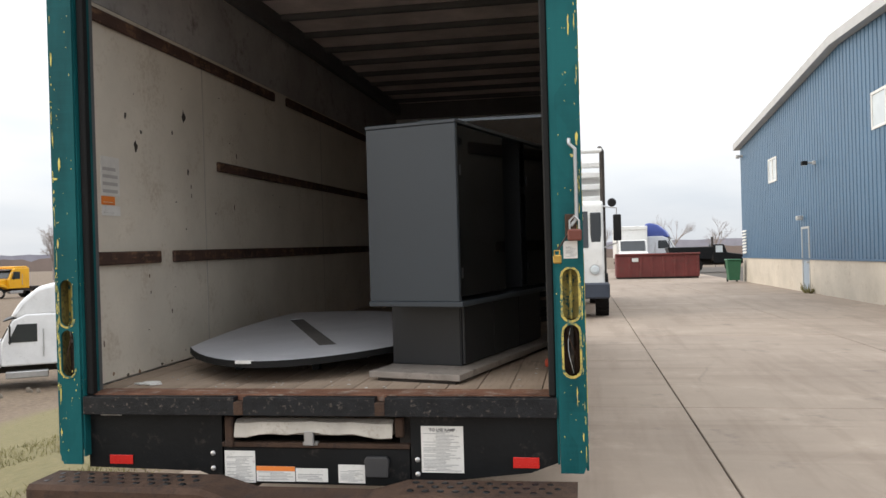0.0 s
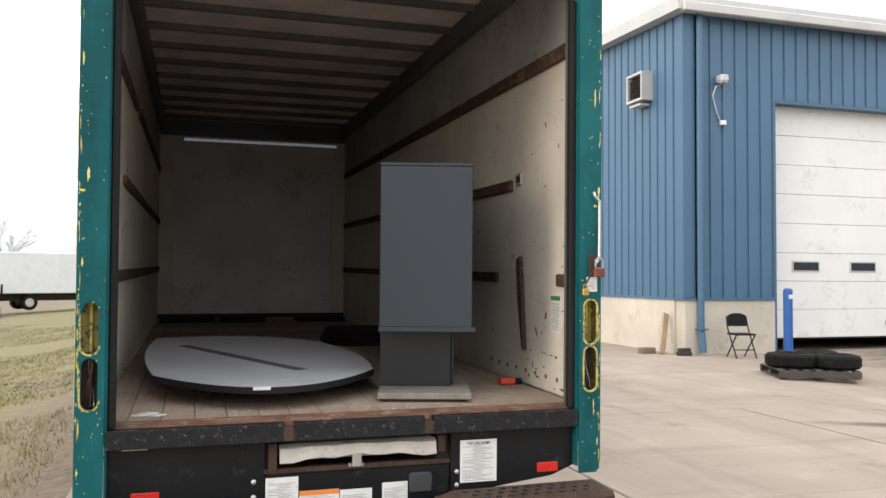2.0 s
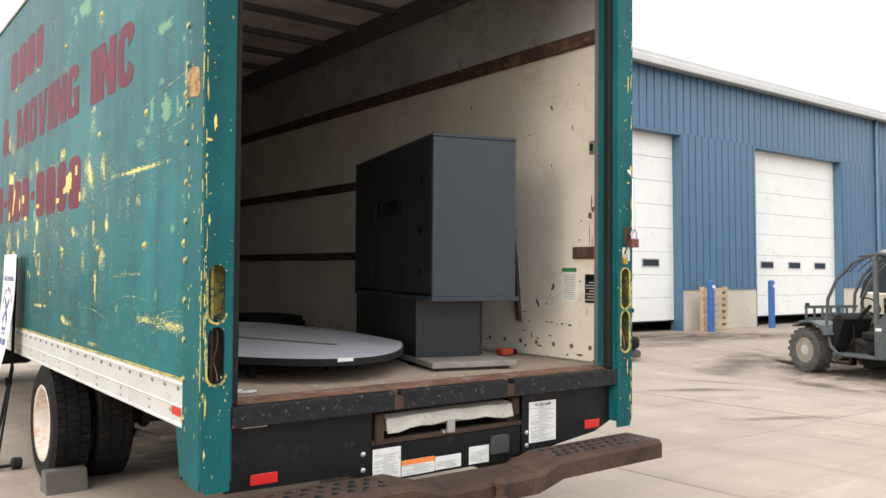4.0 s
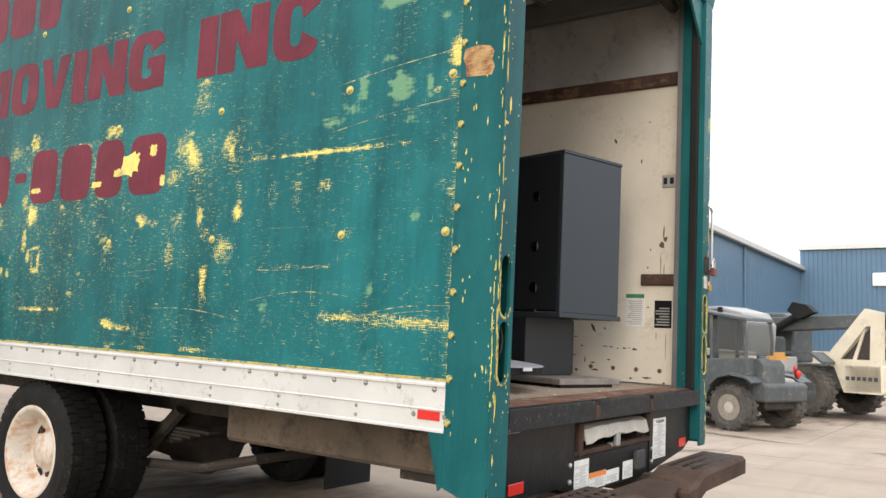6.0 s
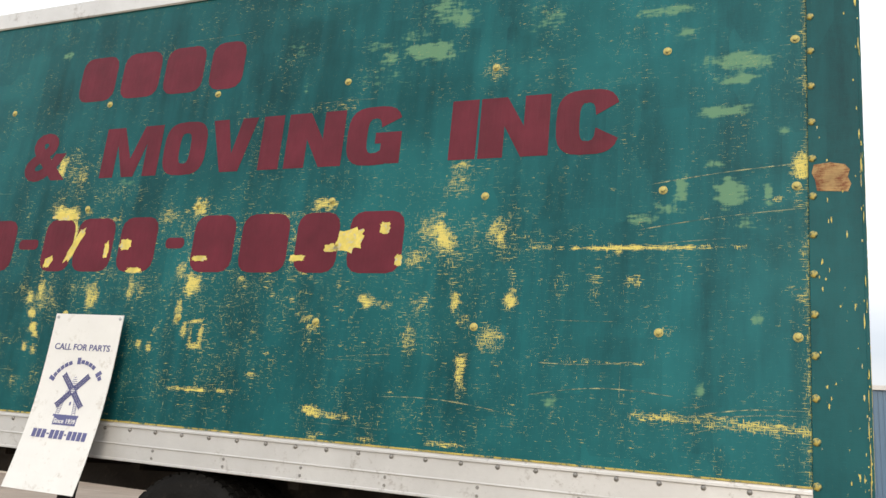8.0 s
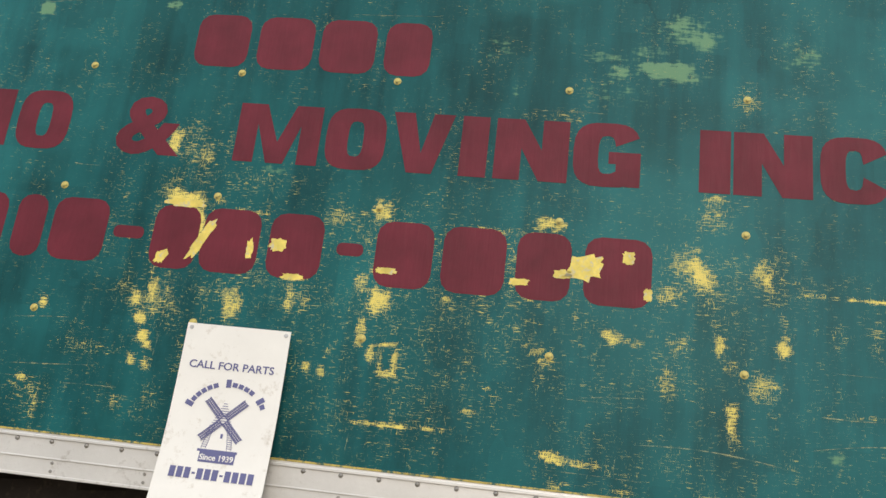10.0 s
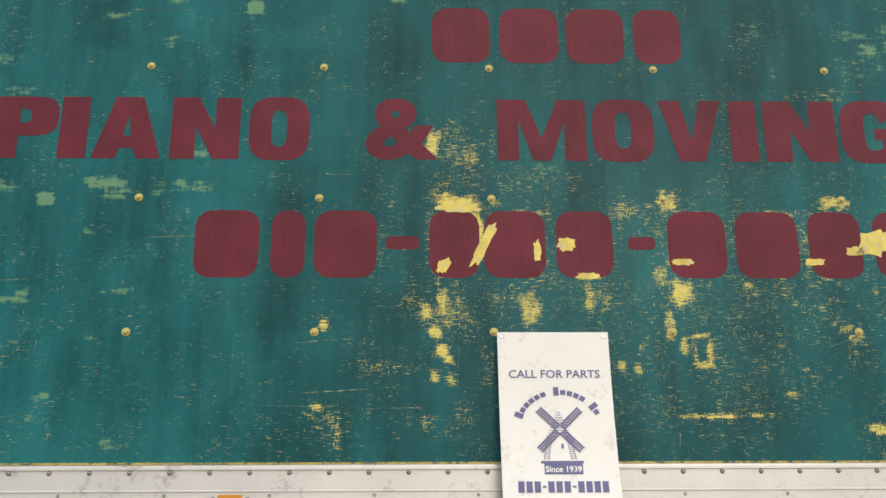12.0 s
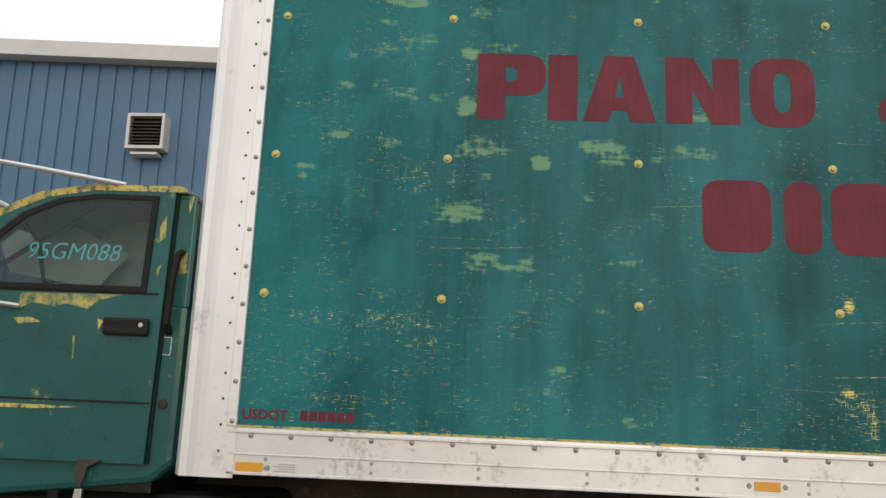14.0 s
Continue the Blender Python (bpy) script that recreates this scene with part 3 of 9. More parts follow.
# Front wall: siding over and between the openings.
edges = [0.0] + [e for o in OPEN for e in o] + [LONG]
for i in range(0, len(edges), 2):
    part("siding", ribbed(edges[i], edges[i + 1], STEM_H, DOOR_H), SIDING, hall)
    part("stem_wall", box((edges[i], -0.03, -0.1), (edges[i + 1], 0.3, STEM_H), 0.01), STEM, hall, "pale stained concrete stem wall")
part("siding", ribbed(0, LONG, DOOR_H, EAVE), SIDING, hall)
part("wall_core", boxes(*[((edges[i], 0.06, STEM_H), (edges[i + 1], 0.3, EAVE)) for i in range(0, len(edges), 2)], *[((a, 0.06, DOOR_H), (b, 0.3, EAVE)) for a, b in OPEN]), SIDING, hall)


PEAK, BACK = 11.0, 6.2


def gable(u):
    v = DEPTH - u
    return EAVE + (RIDGE - EAVE) * v / PEAK if v < PEAK else RIDGE + (BACK - RIDGE) * (v - PEAK) / (DEPTH - PEAK)


bm = ribbed(0, DEPTH, STEM_H, EAVE, slope=gable)
bm.transform(Matrix(((0, 1, 0, 0), (-1, 0, 0, DEPTH), (0, 0, 1, 0), (0, 0, 0, 1))))
part("siding", bm, SIDING, hall)
part("stem_wall", boxes(((-0.03, 0.3, -0.1), (0.3, 14.65, STEM_H)), ((-0.03, 15.6, -0.1), (0.3, DEPTH, STEM_H))), STEM, hall, "pale stained concrete stem wall")
part("wall_core", prism([(0, STEM_H), (DEPTH, STEM_H), (DEPTH, BACK), (PEAK, RIDGE), (0, EAVE)], "x", 0.06, 0.3), SIDING, hall)
part("flashing", boxes(((-0.06, -0.062, STEM_H - 0.028), (-0.002, DEPTH, STEM_H + 0.022)), *[((edges[i] - 0.002, -0.06, STEM_H - 0.03), (edges[i + 1], 0.0, STEM_H + 0.02)) for i in range(0, len(edges), 2)]), SIDING, hall)
part("corner_trim", box((-0.045, -0.045, STEM_H + 0.03), (0.17, 0.055, EAVE - 0.02)), SIDING, hall)
part("corner_trim", box((-0.043, 0.055, STEM_H + 0.03), (0.055, 0.17, EAVE - 0.02)), SIDING, hall)
# Roof with a pale fascia.
bm = bmesh.new()
for v0, v1, za, zb in ((-0.3, PEAK, EAVE - 0.015, RIDGE), (PEAK, DEPTH + 0.3, RIDGE, BACK - 0.03)):
    bm_prism(bm, [(v0, za), (v1, zb), (v1, zb + 0.28), (v0, za + 0.28)], "x", -0.3, LONG)
part("roof", bm, FASCIA, hall, "pale grey metal roof with a deep fascia")
part("gutter", box((-0.2, -0.36, EAVE - 0.05), (LONG, -0.2, EAVE + 0.14), 0.02), FASCIA, hall)
for u in (0.32, 17.95, 34.5):
    part("downpipe", pipe([(u, -0.1, EAVE), (u, -0.1, 0.5), (u, -0.13, 0.36), (u, -0.17, 0.05)], 0.07, 8), SIDING, hall)
    part("pipe_strap", boxes(((u - 0.1, -0.215, 0.5), (u + 0.1, 0.0, 0.53))), SIDING, hall)


def bay_door(a, b):
    """A sectional door set back in its opening."""
    w = b - a
    ob = thing("bay_door", (a, 0, 0), "white sectional overhead door with three small windows", "garage door", "bay doors", "structure", at=HALL)
    for u0, u1 in ((a, a + 0.05), (b - 0.05, b)):
        part("jamb", box((u0, -0.02, 0), (u1, RECESS + 0.12, DOOR_H)), SIDING, ob)
    part("lintel", box((a + 0.05, -0.02, DOOR_H - 0.06), (b - 0.05, RECESS + 0.12, DOOR_H)), SIDING, ob)
    z = 0.28
    for i in range(8):
        z1 = z + (0.603 if i < 3 else 0.628)
        sec = part("door_section", box((a + 0.05, RECESS, z + 0.004), (b - 0.05, RECESS + 0.06, z1 - 0.003), 0.006), DOOR_WHITE, ob)
        if i == 2:
            for kx in (0.2, 0.5, 0.8):
                cx = a + w * kx
                part("window", boxes(((cx - 0.36, RECESS - 0.015, z + 0.2), (cx + 0.36, RECESS + 0.015, z + 0.44)), bevel=0.008), FASCIA, sec)
                part("pane", box((cx - 0.32, RECESS - 0.022, z + 0.235), (cx + 0.32, RECESS - 0.01, z + 0.405)), DARK_GLASS, sec, "dark pane")
        if i == 0:
            part("door_handle", box((a + w * 0.62, RECESS - 0.04, z + 0.25), (a + w * 0.66, RECESS, z + 0.35), 0.01), BLACK_STEEL, sec)
            part("bottom_seal", box((a + 0.05, RECESS + 0.01, z - 0.03), (b - 0.05, RECESS + 0.05, z + 0.004)), SEAL, sec)
        z = z1
    return ob


for a, b in OPEN:
    bay_door(a, b)
part("inner_floor", box((0.3, RECESS + 0.12, -0.1), (LONG, 4.0, 0.0)), CONCRETE, hall)
# Unseen black sheet, added to stand in for the hall's unlit depth.
part("dark_back", box((0.3, 3.9, 0.0), (LONG, 4.0, EAVE)), SEAL, hall)


def wall_window(v0, v1, z0, z1):
    ob = thing("side_window", (0, v0, z0), "white-framed window in the blue siding", "window", "side windows", "structure", at=HALL)
    bm = bmesh.new()
    for p, q in (((-0.06, v0, z0), (0.02, v1, z0 + 0.07)), ((-0.06, v0, z1 - 0.07), (0.02, v1, z1)), ((-0.06, v0, z0 + 0.07), (0.02, v0 + 0.07, z1 - 0.07)), ((-0.06, v1 - 0.07, z0 + 0.07), (0.02, v1, z1 - 0.07)), ((-0.06, (v0 + v1) / 2 - 0.03, z0 + 0.07), (0.02, (v0 + v1) / 2 + 0.03, z1 - 0.07))):
        bm_box(bm, p, q)
    part("window_frame", bm, DOOR_WHITE, ob)
    for a, b in ((v0 + 0.07, (v0 + v1) / 2 - 0.03), ((v0 + v1) / 2 + 0.03, v1 - 0.07)):
        part("pane", box((-0.035, a, z0 + 0.07), (-0.03, b, z1 - 0.07)), LIGHT_GLASS, ob, "pale reflecting pane")


for v0, v1, z0 in ((6.38, 8.45, 4.45), (18.95, 20.35, 4.08)):
    wall_window(v0, v1, z0, z0 + 0.95)

ob = thing("side_door", (0, 14.7, 0), "plain grey-blue steel side door", "door", kind="structure", at=HALL)
part("leaf", box((-0.02, 14.72, 0.02), (0.04, 15.53, 2.13), 0.01), surface("door_grey", (0.3, 0.36, 0.42), 0.5, var=0.1), ob)
part("door_frame", boxes(((-0.05, 14.65, 0), (0.08, 14.72, 2.2)), ((-0.05, 15.53, 0), (0.08, 15.6, 2.2)), ((-0.05, 14.72, 2.13), (0.08, 15.53, 2.2))), FASCIA, ob)
part("door_handle", box((-0.09, 14.8, 0.98), (-0.02, 14.9, 1.04), 0.01), STEEL, ob)


def wall_vent(v0, v1, z0, z1):
    """A square hood with blades, standing out from the siding."""
    ob = thing("wall_vent", (0, v0, z0), "square grey exhaust fan hood with dark blades", "vent", kind="structure", at=HALL)
    d = -0.3
    bm = boxes(((d, v0, z0), (0, v0 + 0.05, z1)), ((d, v1 - 0.05, z0), (0, v1, z1)), ((d, v0 + 0.05, z0), (0, v1 - 0.05, z0 + 0.05)), ((d, v0 + 0.05, z1 - 0.05), (0, v1 - 0.05, z1)))
    part("hood", bm, FASCIA, ob)
    part("backing", box((-0.15, v0 + 0.05, z0 + 0.05), (-0.12, v1 - 0.05, z1 - 0.05)), SEAL, ob)
    for i in range(7):
        z = z0 + 0.1 + i * (z1 - z0 - 0.2) / 7
        part("blade", prism([(d + 0.04, z), (d + 0.14, z + 0.06), (d + 0.14, z + 0.072), (d + 0.04, z + 0.012)], "y", v0 + 0.05, v1 - 0.05), CHASSIS, ob)
    part("bracket", boxes(((-0.28, v0 + 0.1, z0 - 0.1), (-0.05, v1 - 0.1, z0 - 0.06))), FASCIA, ob)


wall_vent(1.1, 1.75, 5.36, 5.98)
ob = thing("wall_louvre", (0, 25.4, 1.3), "white louvred vent low on the siding", "vent", kind="structure", at=HALL)
for i in range(8):
    part("blade", prism([(-0.08, 1.3 + i * 0.14), (0.0, 1.37 + i * 0.14), (0.0, 1.42 + i * 0.14), (-0.08, 1.35 + i * 0.14)], "y", 25.2, 26.0), DOOR_WHITE, ob)


def wall_lamp(frame_at, u, v, z, out, tint=FASCIA):
    ob = thing("wall_lamp", (u, v, z), "grey wall-mounted floodlight on a short arm", "lamp", "wall lamps", at=frame_at)
    part("plate", box((u - 0.06, v - 0.06, z - 0.06), (u + 0.06, v + 0.06, z + 0.06), 0.01), FASCIA, ob)
    o = Vector(out)
    p = Vector((u, v, z))
    part("arm", rod(p, p + o * 0.3, 0.03), FASCIA, ob)
    q = p + o * 0.34
    part("housing", box(q - Vector((0.09, 0.09, 0.08)), q + Vector((0.09, 0.09, 0.06)), 0.02), tint, ob)
    part("lens", box(q - Vector((0.07, 0.07, 0.095)), q + Vector((0.07, 0.07, -0.081))), LIGHT_GLASS, ob)


wall_lamp(HALL, -0.06, 13.72, 4.2, (-0.9, 0, 0), SEAL)
wall_lamp(HALL, -0.06, 15.4, 2.52, (-0.3, 0, 0))
wall_lamp(HALL, -0.06, 25.7, 5.8, (-0.5, 0, 0))
wall_lamp(HALL, 0.8, -0.06, 5.6, (0, -0.35, 0))
ob = thing("wall_conduit", (0.9, -0.04, 4.65), "grey conduit with a white junction box", "conduit", kind="structure", at=HALL)
part("conduit", pipe([(0.95, -0.06, 5.55), (0.72, -0.07, 5.45), (0.64, -0.07, 5.25), (0.72, -0.07, 4.95), (0.82, -0.06, 4.75)], 0.014, 6), STEEL, ob)
part("junction_box", box((0.82, -0.1, 4.66), (0.95, -0.03, 4.76), 0.01), DOOR_WHITE, ob)

# A second hall closes the yard on the far side.
far_hall = thing("far_workshop", (58.6, -45, 0), "long blue metal-clad workshop closing the yard", "building", kind="structure")
bm = ribbed(0, 55.5, 1.2, 8.3)
bm.transform(Matrix(((0, 1, 0, 58.6), (-1, 0, 0, 10.5), (0, 0, 1, 0), (0, 0, 0, 1))))
part("siding", bm, SIDING, far_hall)
part("wall_core", box((58.65, -45, -0.6), (76, 10.5, 8.3)), SIDING, far_hall)
part("stem_wall", box((58.56, -45, -0.6), (58.65, 10.5, 1.2)), STEM, far_hall)
part("roof", box((58.3, -45.3, 8.3), (76.3, 10.6, 8.6)), FASCIA, far_hall, "pale roof edge")
part("wall_light", box((58.3, 4.6, 5.7), (58.6, 5.9, 6.6), 0.05), DOOR_WHITE, far_hall)
part("downpipe", box((58.4, 1.0, 0.3), (58.58, 1.25, 8.3)), SIDING, far_hall)


# ---- the box truck ----
# Frame of the truck: x to its right, y ahead from the rear sill, z up from the ground at the rear axle.
HALF, TOP, LEN, FLOOR = 1.235, 3.48, 7.42, 0.89
truck = thing("box_truck", (0, 0, 0), "old green moving truck, box open, paint worn to yellow", "truck", at=TRUCK)

FLAKES = [(2.25, 1.94, 0.085, 0.065, -0.3), (2.34, 1.9, 0.04, 0.022), (4.13, 2.1, 0.1, 0.022), (4.02, 1.93, 0.03, 0.1, -0.5), (3.56, 1.785, 0.055, 0.016), (3.13, 1.85, 0.05, 0.017), (2.53, 1.85, 0.05, 0.018), (3.65, 1.93, 0.04, 0.035), (3.78, 1.9, 0.018, 0.05), (2.06, 2.0, 0.03, 0.03), (4.2, 1.83, 0.03, 0.035, -0.4), (1.97, 1.84, 0.02, 0.03)]
WORDS = [('P', 6.271, 5.973), ('I', 5.963, 5.834), ('A', 5.811, 5.496), ('N', 5.455, 5.14), ('O', 5.099, 4.819), ('&', 4.561, 4.223), ('M', 3.95, 3.535), ('O', 3.506, 3.215), ('V', 3.189, 2.894), ('I', 2.856, 2.729), ('N', 2.695, 2.356), ('G', 2.334, 2.029), ('I', 1.769, 1.633), ('N', 1.62, 1.28), ('C', 1.249, 0.959)]
NAME = [(4.253, 3.976), (3.927, 3.645), (3.607, 3.329), (3.281, 3.054)]
DIGITS = [(5.309, 5.023), (4.97, 4.818), (4.778, 4.5), (4.461, 4.309), (4.265, 4.04), (4.019, 3.743), (3.695, 3.44), (3.372, 3.247), (3.19, 2.926), (2.882, 2.597), (2.549, 2.308), (2.249, 1.957)]
# Where the side's paint is rubbed through or faded: middle, half size, how far.
RUB_A = [(6.74, 1.11, 0.237, 0.024, 0.34), (6.66, 1.44, 0.39, 0.035, 0.3), (6.57, 1.117, 0.006, 0.127, 0.34), (6.55, 1.232, 0.04, 0.014, 0.36), (6.53, 1.545, 0.189, 0.018, 0.26), (6.51, 2.061, 0.097, 0.069, 0.26), (6.47, 1.346, 0.129, 0.019, 0.4), (6.35, 0.992, 0.042, 0.017, 0.4), (5.86, 1.109, 0.007, 0.05, 0.45), (4.74, 1.213, 0.023, 0.011, 0.75), (4.72, 1.555, 0.018, 0.03, 0.7), (4.69, 1.165, 0.086, 0.089, 0.22), (4.67, 1.16, 0.032, 0.05, 0.38), (4.65, 1.121, 0.011, 0.101, 0.5), (4.46, 1.382, 0.145, 0.025, 0.3), (4.34, 1.722, 0.051, 0.116, 0.28), (4.28, 1.625, 0.022, 0.033, 0.9), (4.27, 1.146, 0.027, 0.032, 0.42)]
RUB_B = [(4.25, 2.409, 0.027, 0.071, 0.9), (4.25, 1.963, 0.045, 0.206, 0.34), (4.24, 1.532, 0.028, 0.025, 0.9), (4.24, 1.345, 0.02, 0.026, 0.75), (4.21, 1.658, 0.03, 0.051, 0.85), (4.21, 1.446, 0.029, 0.028, 1), (4.19, 1.864, 0.045, 0.052, 0.85), (4.19, 1.607, 0.107, 0.101, 0.45), (4.18, 1.415, 0.022, 0.022, 1), (4.17, 1.323, 0.021, 0.036, 0.75), (4.14, 2.233, 0.138, 0.062, 0.32), (4.13, 2.393, 0.093, 0.099, 0.42), (4.12, 2.119, 0.089, 0.038, 1.1), (4.11, 1.204, 0.049, 0.083, 0.25), (4.08, 2.357, 0.037, 0.063, 0.55), (4.08, 1.877, 0.022, 0.065, 0.7), (4.05, 1.989, 0.023, 0.073, 1), (4.01, 1.373, 0.037, 0.109, 0.3)]
RUB_C = [(3.97, 2.411, 0.019, 0.077, 0.32), (3.97, 2.119, 0.029, 0.023, 0.6), (3.96, 1.683, 0.126, 0.076, 0.34), (3.86, 2.076, 0.11, 0.013, 0.7), (3.82, 2.229, 0.182, 0.062, 0.27), (3.82, 1.649, 0.04, 0.072, 0.75), (3.77, 1.908, 0.025, 0.059, 0.9), (3.76, 1.766, 0.075, 0.045, 0.4), (3.65, 1.927, 0.042, 0.039, 0.9), (3.56, 1.689, 0.019, 0.069, 0.7), (3.55, 1.786, 0.056, 0.019, 1.1), (3.52, 1.683, 0.062, 0.038, 0.42), (3.43, 1.385, 0.018, 0.032, 0.75), (3.37, 2.088, 0.054, 0.04, 0.55), (3.36, 1.369, 0.017, 0.024, 0.7), (3.34, 1.461, 0.016, 0.024, 0.55), (3.25, 2.029, 0.163, 0.118, 0.3), (3.24, 1.771, 0.025, 0.038, 0.6)]
RUB_D = [(3.21, 1.559, 0.018, 0.049, 0.7), (3.18, 2.141, 0.039, 0.047, 0.8), (3.16, 2.118, 0.02, 0.024, 0.95), (3.15, 1.469, 0.016, 0.041, 0.85), (3.13, 1.851, 0.048, 0.017, 1.1), (3.13, 1.71, 0.05, 0.048, 0.95), (3.13, 1.178, 0.257, 0.116, 0.2), (3.11, 1.46, 0.01, 0.046, 0.6), (3.08, 1.516, 0.043, 0.01, 0.85), (3.08, 1.388, 0.04, 0.01, 0.8), (3.05, 1.171, 0.13, 0.008, 0.9), (3.04, 1.46, 0.011, 0.046, 0.75), (2.97, 1.677, 0.121, 0.031, 0.25), (2.85, 1.173, 0.069, 0.008, 0.55), (2.84, 1.74, 0.017, 0.01, 0.9), (2.72, 1.512, 0.028, 0.096, 0.36), (2.7, 1.264, 0.03, 0.012, 0.65), (2.67, 2.069, 0.058, 0.021, 0.8)]
RUB_E = [(2.63, 1.372, 0.026, 0.005, 0.7), (2.51, 1.908, 0.084, 0.153, 0.36), (2.51, 1.85, 0.053, 0.02, 0.95), (2.48, 1.784, 0.023, 0.022, 0.8), (2.43, 2.657, 0.126, 0.028, 0.3), (2.43, 2.137, 0.041, 0.029, 0.85), (2.42, 1.554, 0.031, 0.022, 0.75), (2.42, 1.424, 0.025, 0.065, 0.38), (2.41, 2.074, 0.063, 0.01, 0.7), (2.39, 1.511, 0.031, 0.026, 0.6), (2.36, 2.118, 0.032, 0.021, 0.8), (2.35, 1.114, 0.047, 0.018, 0.85), (2.31, 1.003, 0.041, 0.022, 0.45), (2.22, 1.1, 0.092, 0.013, 0.65), (2.14, 1.957, 0.026, 0.051, 0.85), (2.11, 1.632, 0.032, 0.027, 0.85), (2.03, 1.626, 0.046, 0.021, 0.45), (2.03, 1.004, 0.049, 0.019, 0.5)]
RUB_F = [(1.87, 1.854, 0.046, 0.041, 0.65), (1.87, 1.466, 0.034, 0.08, 0.45), (1.83, 1.614, 0.058, 0.066, 0.42), (1.8, 1.991, 0.086, 0.069, 0.5), (1.75, 1.949, 0.048, 0.055, 1), (1.71, 2.208, 0.063, 0.073, 0.38), (1.7, 2.299, 0.046, 0.017, 0.6), (1.68, 1.935, 0.308, 0.149, 0.3), (1.66, 1.643, 0.018, 0.039, 0.75), (1.64, 1.016, 0.081, 0.008, 0.65), (1.61, 1.56, 0.032, 0.032, 0.55), (1.61, 1.333, 0.023, 0.069, 0.9), (1.56, 2.796, 0.061, 0.06, 0.32), (1.5, 1.979, 0.043, 0.066, 0.7), (1.5, 1.479, 0.055, 0.052, 0.62), (1.44, 1.489, 0.038, 0.02, 0.45), (1.4, 1.773, 0.021, 0.041, 0.45), (1.4, 1.659, 0.022, 0.039, 0.95)]
RUB_G = [(1.37, 1.722, 0.018, 0.041, 0.28), (1.18, 1.737, 0.021, 0.077, 0.36), (1.03, 1.72, 0.023, 0.07, 0.4), (1.02, 1.402, 0.17, 0.006, 0.5), (0.94, 1.883, 0.016, 0.014, 0.7), (0.9, 1.892, 0.308, 0.007, 1), (0.87, 1.742, 0.034, 0.024, 0.55), (0.79, 2.131, 0.034, 0.024, 0.32), (0.75, 1.196, 0.1, 0.018, 0.72), (0.73, 1.544, 0.049, 0.016, 0.4), (0.56, 1.193, 0.096, 0.021, 0.6), (0.37, 1.186, 0.101, 0.021, 0.7), (0.31, 2.091, 0.017, 0.008, 0.65), (0.22, 2.213, 0.037, 0.053, 1), (0.22, 2.133, 0.035, 0.032, 0.55), (0.22, 2.068, 0.044, 0.026, 0.36), (0.22, 1.18, 0.05, 0.016, 0.75), (0.21, 1.862, 0.023, 0.046, 0.5)]
RUB_H = [(0.21, 1.698, 0.038, 0.032, 0.42), (0.2, 1.301, 0.024, 0.057, 0.4), (0.19, 1.452, 0.017, 0.034, 0.42), (0.18, 1.173, 0.011, 0.061, 0.6)]
FADE_A = [(7.01, 2.05, 0.023, 0.01, 0.6), (7, 2.094, 0.036, 0.01, 0.6), (6.85, 2.243, 0.051, 0.017, 0.9), (6.84, 2.473, 0.036, 0.019, 0.6), (6.83, 2.6, 0.024, 0.028, 0.5), (6.76, 1.959, 0.017, 0.03, 0.42), (6.7, 2.641, 0.037, 0.023, 0.5), (6.69, 2.778, 0.05, 0.022, 0.5), (6.69, 2.48, 0.043, 0.022, 0.42), (6.64, 2.214, 0.036, 0.023, 0.45), (6.62, 2.644, 0.047, 0.011, 0.5), (6.59, 2.433, 0.049, 0.025, 0.5), (6.58, 2.869, 0.085, 0.015, 0.75), (6.54, 2.691, 0.062, 0.03, 0.42), (6.44, 2.414, 0.036, 0.029, 0.42), (6.36, 2.052, 0.025, 0.023, 0.5), (6.32, 1.905, 0.089, 0.048, 0.6), (6.31, 2.381, 0.037, 0.029, 1)]
FADE_B = [(6.3, 2.632, 0.032, 0.021, 0.9), (6.28, 2.829, 0.04, 0.023, 0.7), (6.25, 1.672, 0.046, 0.031, 0.5), (6.23, 2.232, 0.072, 0.019, 0.5), (6.23, 1.718, 0.058, 0.014, 0.8), (6.22, 2.076, 0.027, 0.015, 0.5), (6.21, 2.182, 0.099, 0.027, 0.85), (6.17, 2.655, 0.052, 0.025, 0.5), (6.08, 1.677, 0.081, 0.012, 0.7), (6.04, 1.7, 0.034, 0.028, 0.5), (5.99, 2.133, 0.029, 0.023, 1), (5.94, 1.168, 0.019, 0.009, 0.5), (5.9, 1.257, 0.033, 0.017, 0.6), (5.81, 3.183, 0.036, 0.023, 0.6), (5.79, 1.992, 0.023, 0.012, 0.6), (5.76, 3.056, 0.055, 0.021, 0.7), (5.75, 2.215, 0.063, 0.027, 0.7), (5.72, 1.509, 0.022, 0.015, 0.42)]
